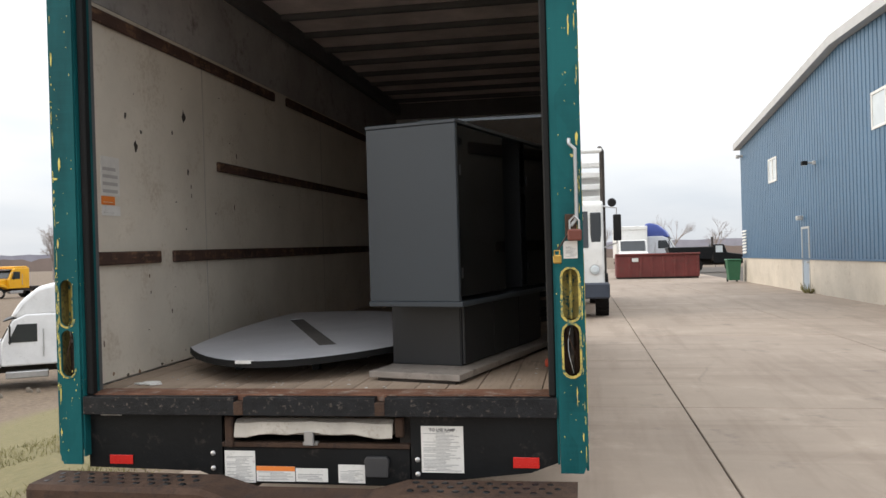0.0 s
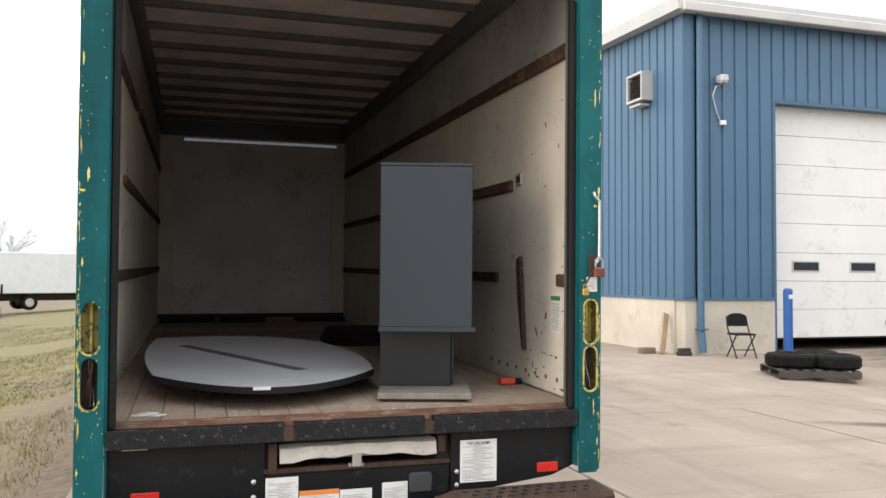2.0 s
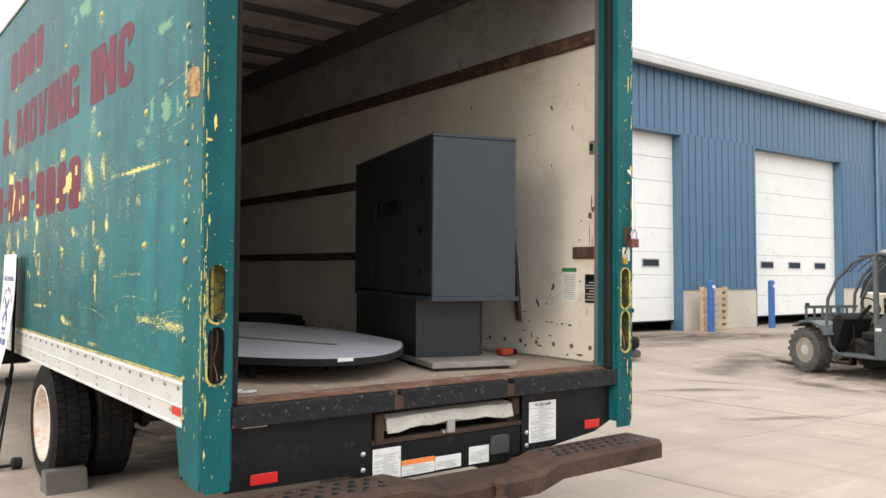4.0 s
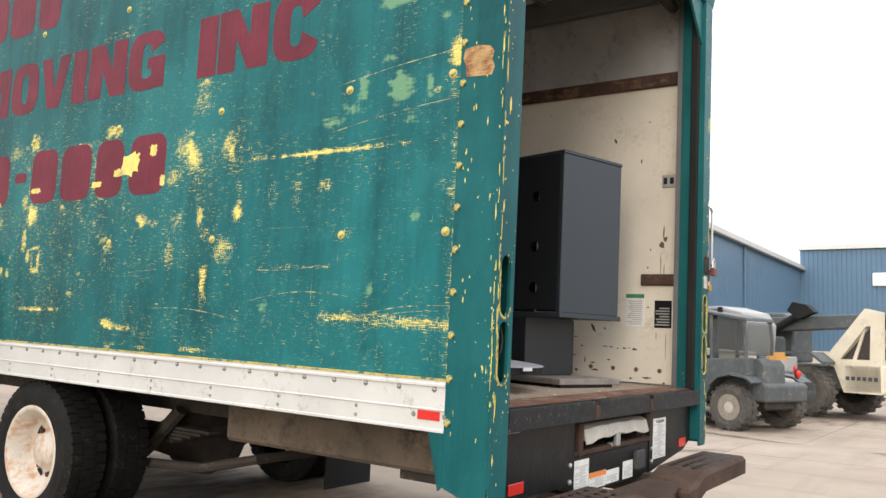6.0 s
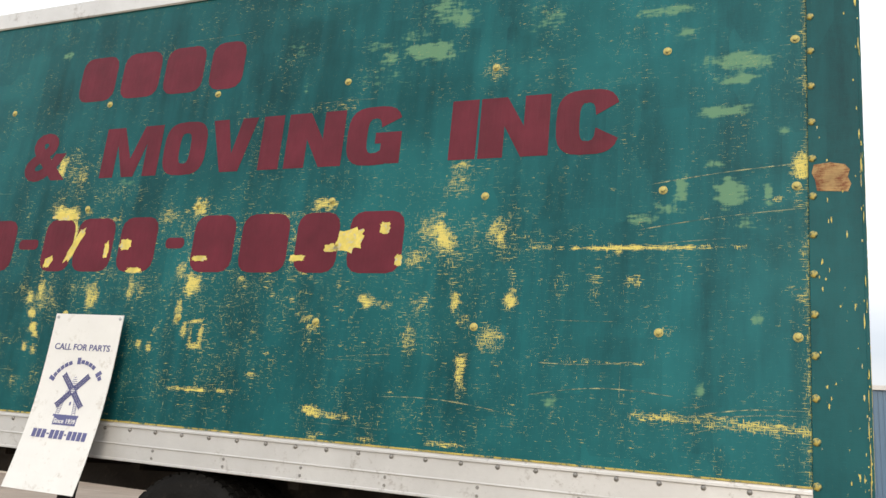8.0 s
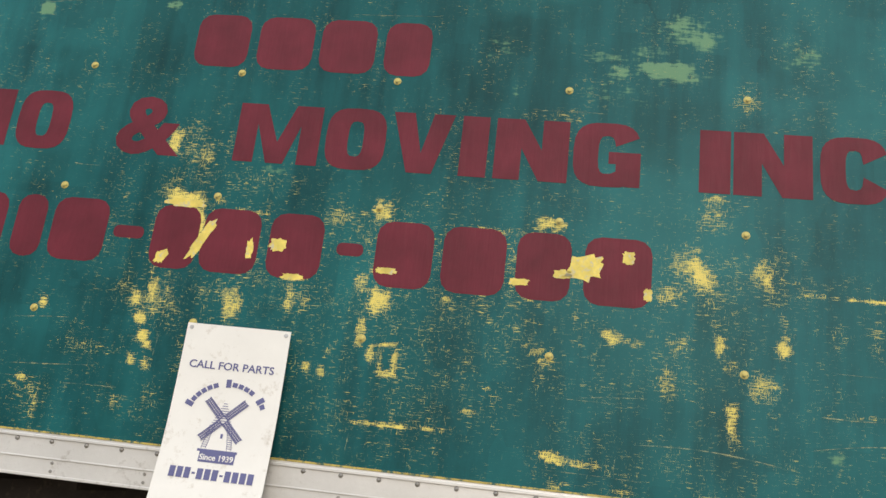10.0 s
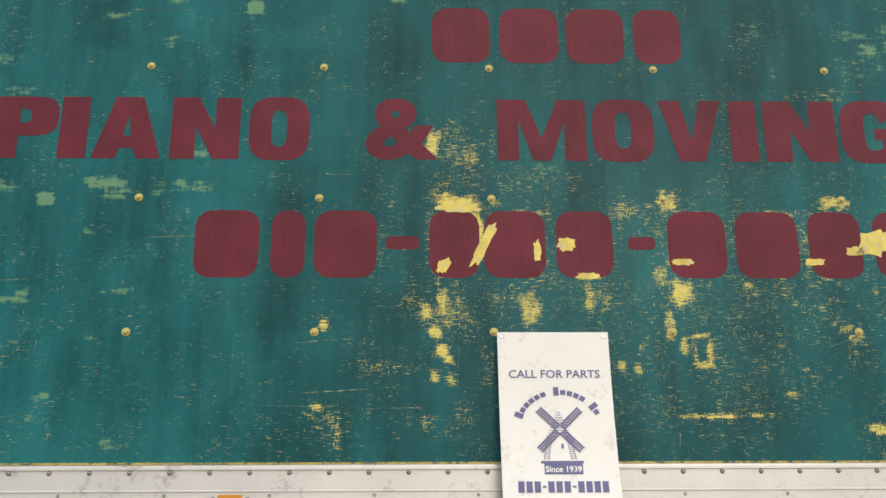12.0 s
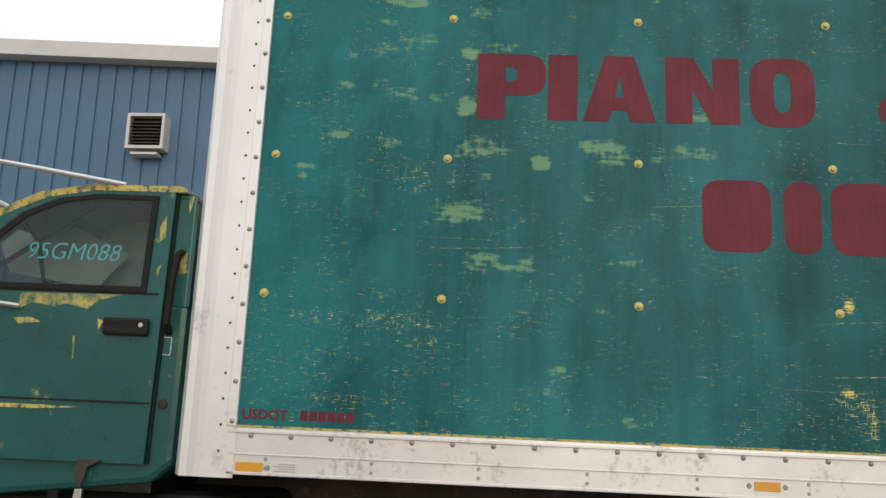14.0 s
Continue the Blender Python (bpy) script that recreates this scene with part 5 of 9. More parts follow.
for z in (TOP - 0.5,):
    part("corner_brace", prism([(1.118, z), (1.118, TOP - 0.2), (0.8, TOP - 0.2)], "y", 0.02, 0.035), PAINT_POST, truck)
    part("corner_brace", prism([(-1.118, z), (-1.118, TOP - 0.2), (-0.8, TOP - 0.2)], "y", 0.02, 0.035), PAINT_POST, truck)
part("door_roller", pipe([(-1.1, 0.2, TOP - 0.24), (1.1, 0.2, TOP - 0.24)], 0.035, 10), CHASSIS, truck)
part("door_strap", box((-0.1, 0.21, TOP - 0.42), (-0.06, 0.215, TOP - 0.24)), SEAL, truck)

# Bare patch, rivets on the post and the panel.
pts = [(0.06, 2.11), (0.17, 2.115), (0.176, 2.16), (0.188, 2.19), (0.18, 2.225), (0.12, 2.232), (0.07, 2.222), (0.052, 2.2), (0.06, 2.17), (0.048, 2.14)]
part("bare_patch", prism(pts, "x", -1.2515, -1.2495), BARE_WOOD, truck, "patch of bare splintered plywood")
dome = [(0, 0.016), (0.006, 0.013), (0.009, 0.005)]
first = part("post_rivet", spin(dome, (-1.25, 0.185, 0.83), "x", 8, -1), YELLOW_PAINT, truck, "yellow round-headed rivet")
for i in range(1, 16):
    twin(first, (0, 0, i * 0.158))
bolt = [(0, 0.019), (0.003, 0.018), (0.0035, 0.011), (0.009, 0.009), (0.010, 0.004)]
first = part("panel_bolt", spin(bolt, (-HALF, 0.243, 1.533), "x", 12, -1), BOLT_PAINT, truck, "dull yellow washered bolt")
for z in (0, 0.611, 1.262):
    for y in (0, 0.52, 1.32, 2.13, 2.955, 3.74, 4.52, 5.33, 6.145, 6.895):
        if (y, z) != (0, 0):
            twin(first, (0, y, z))

# Aluminium skirt with its rivets and reflectors.
skirt = part("skirt", prism([(-1.238, 0.98), (-1.243, 0.98), (-1.247, 0.955), (-1.247, 0.79), (-1.238, 0.79)], "y", 0.2, 7.23), ALU, truck, "pale riveted aluminium skirt")
part("skirt_rib", boxes(((-1.255, 0.2, 0.955), (-1.247, 7.23, 0.968)), ((-1.252, 0.2, 0.868), (-1.247, 7.23, 0.876)), ((-1.252, 0.2, 0.79), (-1.246, 7.23, 0.803)), bevel=0.002), ALU, skirt)
part("right_skirt", box((1.238, 0.2, 0.79), (1.247, 7.4, 0.98)), ALU, truck)
rv = part("skirt_rivet", spin([(0, 0.011), (0.005, 0.009), (0.008, 0.003)], (-1.247, 0.25, 0.945), "x", 8, -1), RIVET, truck)
for i in range(1, 43):
    twin(rv, (0, i * 0.164, 0))
rv = part("skirt_rivet", spin([(0, 0.008), (0.004, 0.006)], (-1.247, 0.62, 0.855), "x", 8, -1), RIVET, truck)
for i in range(1, 16):
    twin(rv, (0, i * 0.43, 0))
for i in range(0, 16):
    twin(rv, (0, i * 0.43, -0.035))
part("paint_edge", box((-1.2495, 0.2, 0.978), (-HALF - 0.001, 7.22, 0.986)), YELLOW_PAINT, truck)


def reflector(y0, y1, z0, z1, m, label):
    ob = part("reflector", box((-1.247, y0, z0), (-1.251, y1, z1), 0.001), m, truck, label)
    for y in (y0 - 0.02, y1 + 0.02):
        part("reflector_screw", spin([(0, 0.011), (0.004, 0.008)], (-1.247, y, (z0 + z1) / 2), "x", 8, -1), RIVET, ob)


reflector(0.22, 0.32, 0.832, 0.866, RED_REFLECTOR, "red side reflector")
reflector(7.08, 7.19, 0.803, 0.84, AMBER_REFLECTOR, "amber side reflector")
reflector(5.03, 5.13, 0.822, 0.858, AMBER_REFLECTOR, "amber side reflector")
plate = part("maker_plate", box((-1.247, 6.93, 0.8), (-1.25, 7.05, 0.845)), ALU, truck)
part("print", boxes(*[((-1.25, 6.945, 0.808 + i * 0.009), (-1.251, 7.035 - (i % 2) * 0.02, 0.812 + i * 0.009)) for i in range(4)]), surface("plate_print", (0.35, 0.33, 0.3), 0.5), plate)
# Front corner: a broad rounded aluminium cap.
arc = [(-1.2385, 7.2)] + [(-1.252, 7.2)] + [(-1.252 + 0.14 * (1 - math.cos(a)), 7.335 + 0.14 * math.sin(a)) for a in [i * math.pi / 16 for i in range(9)]] + [(-1.1, 7.475), (-1.1, 7.425), (-1.2385, 7.425)]
part("front_corner", prism(arc, "z", 0.775, TOP + 0.04), ALU_BRIGHT, truck, "broad bright aluminium corner cap")
part("corner_bead", box((-1.258, 7.2, 0.98), (-1.252, 7.24, TOP), 0.002), ALU_BRIGHT, truck)
rv = part("corner_rivet", spin([(0, 0.011), (0.005, 0.009), (0.008, 0.003)], (-1.258, 7.218, 1.0), "x", 8, -1), RIVET, truck)
for i in range(1, 15):
    twin(rv, (0, 0, i * 0.16))
rv = part("corner_rivet", spin([(0, 0.006), (0.004, 0.004)], (-1.252, 7.265, 0.88), "x", 8, -1), CHASSIS, truck)
for i in range(1, 24):
    twin(rv, (0, 0, i * 0.104))
part("front_corner", box((1.1, 7.42, 0.775), (1.25, 7.48, TOP + 0.04), 0.03, 3), ALU_BRIGHT, truck)

# Lettering on the side: words are cut letters, a name and a number are plain bars.
GROUND_X = -HALF + 0.001


def ring(cx, cy, rx, ry, a0, a1, k=14, power=0.62):
    """Points of a squarish oval from angle a0 to a1 (degrees)."""
    pts = []
    for i in range(k + 1):
        a = radians(a0 + (a1 - a0) * i / k)
        c, d = math.cos(a), math.sin(a)
        pts.append((cx + rx * math.copysign(abs(c) ** power, c), cy + ry * math.copysign(abs(d) ** power, d)))
    return pts


# Heavy block capitals on a unit square: the outline, then its counters.
BLOCK = {
    "I": [[(0, 0), (1, 0), (1, 1), (0, 1)]],
    "N": [[(0, 0), (0.36, 0), (0.36, 0.52), (0.62, 0), (1, 0), (1, 1), (0.64, 1), (0.64, 0.5), (0.38, 1), (0, 1)]],
    "M": [[(0, 0), (0.24, 0), (0.24, 0.66), (0.4, 0), (0.6, 0), (0.76, 0.66), (0.76, 0), (1, 0), (1, 1), (0.68, 1), (0.5, 0.36), (0.32, 1), (0, 1)]],
    "V": [[(0.3, 0), (0.7, 0), (1, 1), (0.66, 1), (0.5, 0.33), (0.34, 1), (0, 1)]],
    "A": [[(0, 0), (0.35, 0), (0.4, 0.17), (0.6, 0.17), (0.65, 0), (1, 0), (0.7, 1), (0.3, 1)], [(0.44, 0.37), (0.56, 0.37), (0.5, 0.7)]],
    "P": [[(0, 0), (0.41, 0), (0.41, 0.36)] + ring(0.55, 0.68, 0.45, 0.32, -90, 90, 12) + [(0, 1)], [(0.41, 0.57), (0.5, 0.57), (0.58, 0.61), (0.58, 0.75), (0.5, 0.8), (0.41, 0.8)]],
    "O": [ring(0.5, 0.5, 0.5, 0.52, 0, 345, 23), ring(0.5, 0.5, 0.13, 0.3, 0, 345, 15)],
    "C": [ring(0.5, 0.5, 0.5, 0.52, 22, 338, 22) + [(0.63, 0.4)] + ring(0.5, 0.5, 0.13, 0.31, -40, -320, 12) + [(0.63, 0.6)]],
    "G": [ring(0.5, 0.5, 0.5, 0.52, 24, 300, 18) + [(0.76, 0.0), (1, 0.0), (1, 0.55), (0.53, 0.55), (0.53, 0.36), (0.64, 0.36), (0.64, 0.24)] + ring(0.5, 0.5, 0.13, 0.31, -75, -320, 10) + [(0.63, 0.64)]],
}
for ch, ya, yb in WORDS:
    if ch in BLOCK:
        loops = [[(ya - (ya - yb) * u, 2.33 + 0.304 * v) for u, v in loop] for loop in BLOCK[ch]]
        bm = holed(loops[0], loops[1:], "x", GROUND_X, GROUND_X - 0.0022)
    else:
        bm = lettered(ch, ya - yb, 0.31, Matrix(((0, 0, -1, GROUND_X), (-1, 0, 0, ya), (0, 1, 0, 2.328), (0, 0, 0, 1))), 0.035, 0.002)
    part("letter", bm, LETTER, truck, "dark red painted letter")


def blot(ya, yb, za, zb):
    c, r = min(0.07, (ya - yb) * 0.42, (zb - za) * 0.42), []
    for (y, z), a0 in (((ya - c, za + c), 0), ((yb + c, za + c), 1), ((yb + c, zb - c), 2), ((ya - c, zb - c), 3)):
        for i in range(4):
            a = a0 * math.pi / 2 + math.pi + i * math.pi / 6
            r.append((y - c * math.cos(a), z + c * math.sin(a)))
    return prism(r, "x", GROUND_X, GROUND_X - 0.002)


for ya, yb in NAME:
    part("name_bar", blot(ya, yb, 2.825, 3.115), LETTER, truck, "dark red painted bar")
for ya, yb in DIGITS:
    dash = ya - yb < 0.16 and not 4.8 < ya < 5.0
    part("number_bar", blot(ya, yb, 1.905 if dash else 1.775, 1.965 if dash else 2.085), LETTER, truck, "dark red painted bar")
m = Matrix(((0, 0, -1, GROUND_X), (-1, 0, 0, 7.185), (0, 1, 0, 1.01), (0, 0, 0, 1)))
part("small_writing", lettered("USDOT", 0.19, 0.042, m, 0.03, 0.002), LETTER, truck)
for i in range(6):
    part("small_number_bar", box((GROUND_X, 6.945 - i * 0.038, 1.012), (GROUND_X - 0.002, 6.915 - i * 0.038, 1.052)), LETTER, truck)

# Long scratches scored into the paint.
SCORE = surface("scored_paint", (0.42, 0.42, 0.2), 0.6, var=0.5, grain=40, blotch=14, stretch=(1, 1, 1), dirt=(0.01, 0.085, 0.08), dirt_amount=0.7)
random.seed(17)


def scratch(ya, za, yb, zb, sag=0.0, wide=0.0025):
    k = 14
    mid = [(ya + (yb - ya) * i / k, za + (zb - za) * i / k + sag * math.sin(math.pi * i / k)) for i in range(k + 1)]
    half = [wide * random.uniform(0.15, 1.0) * min(1.0, i + 0.2, k - i + 0.2) for i in range(k + 1)]
    loop = [(y + (h if abs(yb - ya) < 0.03 else 0), z + h) for (y, z), h in zip(mid, half)] + [(y - (h if abs(yb - ya) < 0.03 else 0), z - h) for (y, z), h in reversed(list(zip(mid, half)))]
    part("scratch", prism(loop, "x", -HALF + 0.001, -HALF - 0.0006), SCORE, truck)


for row in ((0.86, 1.97, 0.21, 2.05, 0.01), (0.83, 2.17, 0.22, 2.24, 0.008), (1.26, 1.39, 0.86, 1.41, -0.01), (0.26, 1.72, 0.2, 1.725), (0.25, 1.68, 0.2, 1.685), (0.75, 1.16, 0.21, 1.235, 0.02), (0.7, 1.19, 0.21, 1.255, 0.02), (0.66, 1.135, 0.22, 1.17, 0.03), (1.3, 1.25, 0.7, 1.28, 0.03), (2.0, 1.2, 1.4, 1.17, 0.02)):
    scratch(*row)
for i in range(34):
    y, z = random.uniform(0.4, 6.9), random.choice((random.uniform(1.0, 1.6), random.uniform(1.0, 3.2)))
    if random.random() < 0.65:
        scratch(y, z, y - random.uniform(0.05, 0.45), z + random.uniform(-0.01, 0.03), random.uniform(-0.004, 0.004), random.uniform(0.0008, 0.0018))
    else:
        scratch(y, z, y - random.uniform(0.0, 0.012), z + random.uniform(0.04, 0.18), 0.0, random.uniform(0.0008, 0.0016))

# Flakes where the lettering has come away.
random.seed(31)


def flake(cy, cz, ry, rz, lean=0.0, k=26):
    """A ragged bare patch; lean shears it along the side."""
    pts = []
    for i in range(k):
        a = 2 * math.pi * i / k
        f = random.uniform(0.72, 1.12)
        y, z = ry * f * math.copysign(abs(math.cos(a)) ** 0.7, math.cos(a)), rz * f * math.copysign(abs(math.sin(a)) ** 0.7, math.sin(a))
        pts.append((cy + y + lean * z, cz + z))
    part("peeled_flake", prism(pts, "x", GROUND_X, GROUND_X - 0.0028), PEEL, truck, "bare yellow patch where lettering flaked off")


for row in FLAKES:
    flake(*row)

# ---- rear sill, under-ride panels, ramp and bumper ----
notch = [p for c in (0.335, -0.335) for p in ((c + 0.022, 0.888), (c + 0.022, 0.862), (c - 0.022, 0.862), (c - 0.022, 0.888))]
sill = part("sill", prism([(-1.12, 0.803), (1.12, 0.803), (1.12, 0.888)] + notch + [(-1.12, 0.888)], "y", 0.0, 0.05, 0.003), SILL_STEEL, truck, "scuffed black steel rear sill")
for x in (-0.335, 0.335):
    part("sill_notch", box((x - 0.024, -0.003, 0.806), (x + 0.021, 0.046, 0.866), 0.002), RUST, sill)
part("sill_plate", box((-1.12, 0.05, 0.80), (1.12, 0.2, 0.893)), RUST_RED, sill, "rust-red threshold plate")
part("sill_side", boxes(((-1.2, 0.14, 0.8), (-1.12, 0.2, 0.89)), ((1.12, 0.14, 0.8), (1.2, 0.2, 0.89))), SILL_STEEL, sill)
left = part("rear_panel", prism([(-1.128, 0.803), (-0.445, 0.803), (-0.445, 0.49), (-0.56, 0.53), (-1.128, 0.54)], "y", 0.055, 0.07), BLACK_STEEL, truck, "glossy black steel rear panel")
right = part("rear_panel", prism([(0.46, 0.803), (1.128, 0.803), (1.128, 0.6), (1.0, 0.55), (0.75, 0.52), (0.46, 0.48)], "y", 0.055, 0.07), BLACK_STEEL, truck, "glossy black steel rear panel")
part("reflector", box((-1.02, 0.05, 0.556), (-0.9, 0.055, 0.6), 0.002), RED_REFLECTOR, left, "red rear reflector")
part("reflector", box((0.92, 0.05, 0.57), (1.035, 0.055, 0.618), 0.002), RED_REFLECTOR, right, "red rear reflector")
part("lamp_bracket", box((-1.06, 0.045, 0.79), (-0.95, 0.055, 0.802), 0.003), PAPER, left)
for ob, x, z in ((left, -0.49, 0.545), (left, -0.49, 0.615), (right, 0.49, 0.535), (right, 0.49, 0.6)):
    part("panel_bolt_head", spin([(0, 0.012), (0.006, 0.012), (0.01, 0.005)], (x, 0.055, z), "y", 8, -1), STEEL, ob)
mid = part("ramp_housing", box((-0.44, 0.06, 0.475), (0.455, 0.09, 0.645), 0.004), BLACK_STEEL, truck, "black steel housing under the ramp slot")
part("ramp_well", boxes(((-0.445, 0.5, 0.5), (0.46, 0.52, 0.8)), ((-0.445, 0.09, 0.63), (0.46, 0.5, 0.645)), ((-0.46, 0.07, 0.5), (-0.445, 0.5, 0.8)), ((0.46, 0.07, 0.5), (0.475, 0.5, 0.8))), CHASSIS, mid)
RAMP = surface("battered_ramp", (0.43, 0.4, 0.35), 0.5, 0.15, var=0.2, grain=50, blotch=6, bump=0.3, dirt=(0.2, 0.16, 0.12), dirt_amount=0.3, wide=0.2)
ramp_ob = part("ramp", box((-0.37, 0.075, 0.7), (0.375, 0.6, 0.775), 0.004), RAMP, truck, "dented aluminium loading ramp pushed into its slot")
bm = bmesh.new()
rows = []
for i in range(13):
    x = -0.375 + i * 0.755 / 12
    dip = 0.022 * abs(x / 0.375) ** 1.6 + 0.006 * math.sin(i * 1.9)
    rows.append([bm.verts.new(v) for v in ((x, 0.076, 0.774), (x, 0.045, 0.768 - dip * 0.4), (x, 0.03, 0.72 - dip), (x, 0.034, 0.716 - dip), (x, 0.05, 0.755 - dip * 0.4), (x, 0.076, 0.76))])
for a, b in zip(rows, rows[1:]):
    for i in range(6):
        bm.faces.new((a[i], a[(i + 1) % 6], b[(i + 1) % 6], b[i]))
bm.faces.new(rows[0])
bm.faces.new(rows[-1])
bmesh.ops.recalc_face_normals(bm, faces=bm.faces[:])
part("ramp_lip", bm, RAMP, ramp_ob, "bent ramp lip")
part("ramp_latch", boxes(((-0.035, 0.03, 0.66), (0.01, 0.05, 0.73)), ((-0.05, 0.05, 0.655), (0.025, 0.075, 0.675)), bevel=0.004), STEEL, ramp_ob)
part("ramp_stop", box((-0.425, 0.04, 0.645), (-0.385, 0.07, 0.79), 0.006), RUST, ramp_ob)
part("ramp_stop", box((0.39, 0.04, 0.7), (0.43, 0.07, 0.79), 0.006), RUST, ramp_ob)
part("rust_bar", box((-0.445, 0.052, 0.645), (0.455, 0.09, 0.668), 0.003), RUST, mid)
part("grey_box", prism([(0.25, 0.52), (0.355, 0.52), (0.36, 0.595), (0.35, 0.612), (0.255, 0.612), (0.245, 0.595)], "y", 0.035, 0.06, 0.004), surface("dark_plastic", (0.035, 0.035, 0.037), 0.55), mid)


LABEL_PRINT = surface("label_print", (0.36, 0.36, 0.36), 0.6)


def sticker(name, x0, x1, z0, z1, y, parent, lines, head=None):
    ob = part(name, box((x0, y, z0), (x1, y - 0.002, z1)), PAPER, parent, "worn white printed label")
    if head:
        part("heading", box((x0, y - 0.002, z1 - 0.022), (x1, y - 0.003, z1)), head, ob)
    lines *= 2
    bm, h = bmesh.new(), (z1 - z0 - 0.03) / lines
    for i in range(lines):
        a = x0 + 0.01 + (random.random() < 0.4) * (x1 - x0) * 0.3
        bm_box(bm, (a, y - 0.0018, z0 + 0.008 + i * h), (a + (x1 - a - 0.008) * random.uniform(0.5, 1.0), y - 0.0028, z0 + 0.008 + i * h + h * 0.4))
    part("print", bm, LABEL_PRINT, ob)


sticker("label", 0.508, 0.7, 0.543, 0.752, 0.055, right, 14)
m = Matrix(((1, 0, 0, 0.545), (0, 0, -1, 0.053), (0, 1, 0, 0.728), (0, 0, 0, 1)))
part("label_heading", lettered("TO USE RAMP", 0.12, 0.014, m, 0.02, 0.001), INK, right)
sticker("label", -0.436, -0.285, 0.478, 0.627, 0.06, mid, 9)
sticker("label", -0.28, -0.092, 0.486, 0.557, 0.06, mid, 3, ORANGE_LABEL)
sticker("label", -0.088, 0.066, 0.488, 0.55, 0.06, mid, 2)
sticker("label", 0.116, 0.242, 0.486, 0.57, 0.06, mid, 5)
# Bumper: a rusty step with punched dimples, dropped in the middle.
bump = thing("step_bumper", (0, -0.15, 0.45), "rusty pitted steel step bumper with a tow hitch", "bumper", at=TRUCK @ Matrix.Translation((0, 0, -0.035)))
line = [(-1.25, 0.57), (-0.42, 0.565), (-0.25, 0.515), (0.3, 0.515), (0.46, 0.56), (1.2, 0.565)]
bm = bmesh.new()
top = [[bm.verts.new((x, y, z + dz)) for x, z in line] for y, dz in ((0.0, -0.0), (-0.225, 0.0), (-0.245, -0.02), (-0.245, -0.095), (-0.225, -0.095), (-0.225, -0.02), (0.0, -0.015))]
for a, b in zip(top, top[1:] + top[:1]):
    for i in range(len(line) - 1):
        bm.faces.new((a[i], a[i + 1], b[i + 1], b[i]))
bm.faces.new([r[0] for r in top])
bm.faces.new([r[-1] for r in top][::-1])
bmesh.ops.recalc_face_normals(bm, faces=bm.faces[:])
part("step", bm, RUST, bump)
for r in range(3):
    for i in range(22):
        for lo, hi, z in ((-1.2, -0.46, 0.569), (0.5, 1.15, 0.564)):
            if i % 2 == r % 2 and i < 20:
                x = lo + (hi - lo) * i / 20
                # Black discs put the shade inside the punched holes into colour.
                part("grip_dimple", spin([(0, 0.017), (0.004, 0.012)], (x, -0.05 - r * 0.06, z - 0.0015), "z", 8), BLACK_STEEL, bump)
part("tow_bracket", boxes(((-0.12, -0.3, 0.40), (0.14, -0.02, 0.425)), ((-0.9, -0.06, 0.44), (0.9, 0.0, 0.5)), bevel=0.006), RUST, bump)
part("tow_ball", spin([(0, 0.035), (0.03, 0.035), (0.035, 0.02), (0.075, 0.02), (0.08, 0.03), (0.1, 0.034), (0.12, 0.022)], (0.03, -0.27, 0.42), "z", 14), RUST, bump)
for s in (-1, 1):
    part("chain_loop", pipe([(s * 0.07 + 0.03, -0.3, 0.42), (s * 0.16 + 0.03, -0.33, 0.405), (s * 0.17 + 0.03, -0.27, 0.4), (s * 0.1 + 0.03, -0.24, 0.41)], 0.009, 6), RUST, bump)
part("bumper_brace", prism([(0.62, 0.545), (0.82, 0.545), (0.76, 0.45), (0.66, 0.45)], "y", -0.19, -0.16), RUST, bump)
for x in (-0.42, 0.42):
    part("bumper_arm", box((x - 0.04, -0.02, 0.42), (x + 0.04, 0.5, 0.52)), CHASSIS, bump)

# Latch rod and padlocks on the right post.
part("latch_rod", pipe([(1.2, -0.01, 2.0), (1.2, -0.022, 1.98), (1.225, -0.025, 1.955), (1.225, -0.025, 1.66), (1.2, -0.03, 1.63)], 0.008, 6), STEEL, truck, "bent steel latch rod")
part("latch_plate", box((1.175, -0.012, 1.58), (1.225, 0.0, 1.68), 0.003), RUST, truck)
lock = thing("padlock", (1.21, -0.05, 1.565), "brown padlock hanging open on the rear post", "padlock", "padlocks", at=TRUCK)
part("lock_body", box((1.185, -0.055, 1.565), (1.245, -0.027, 1.615), 0.006), RED_LOCK, lock)
part("shackle", pipe([(1.195, -0.041, 1.61), (1.195, -0.041, 1.65), (1.215, -0.041, 1.67), (1.235, -0.041, 1.65), (1.235, -0.041, 1.61)], 0.005, 6), STEEL, lock)
lock = thing("padlock", (1.14, -0.04, 1.47), "small brass padlock on a short chain", "padlock", "padlocks", at=TRUCK)
part("lock_body", box((1.122, -0.05, 1.47), (1.158, -0.03, 1.507), 0.005), BRASS, lock)
part("shackle", pipe([(1.128, -0.04, 1.507), (1.128, -0.04, 1.525), (1.15, -0.04, 1.525), (1.15, -0.04, 1.507)], 0.0035, 6), BRASS, lock)
part("chain", pipe([(1.14, -0.035, 1.525), (1.165, -0.03, 1.56), (1.19, -0.025, 1.6)], 0.005, 5), CHASSIS, lock)
sticker("label", 1.165, 1.225, 1.49, 1.565, 0.0, truck, 5)

# ---- floor of the box: worn planks ----
bed = part("bed_frame", box((-1.2, 0.2, 0.82), (1.2, LEN - 0.1, 0.868)), CHASSIS, truck)
w = 2.398 / 16
one = part("floor_plank", box((-1.199, 0.2, 0.868), (-1.199 + w - 0.004, LEN - 0.1, 0.89), 0.0015), PLANK, bed, "worn oak floor plank")
for i in range(1, 16):
    twin(one, (i * w, 0, 0))

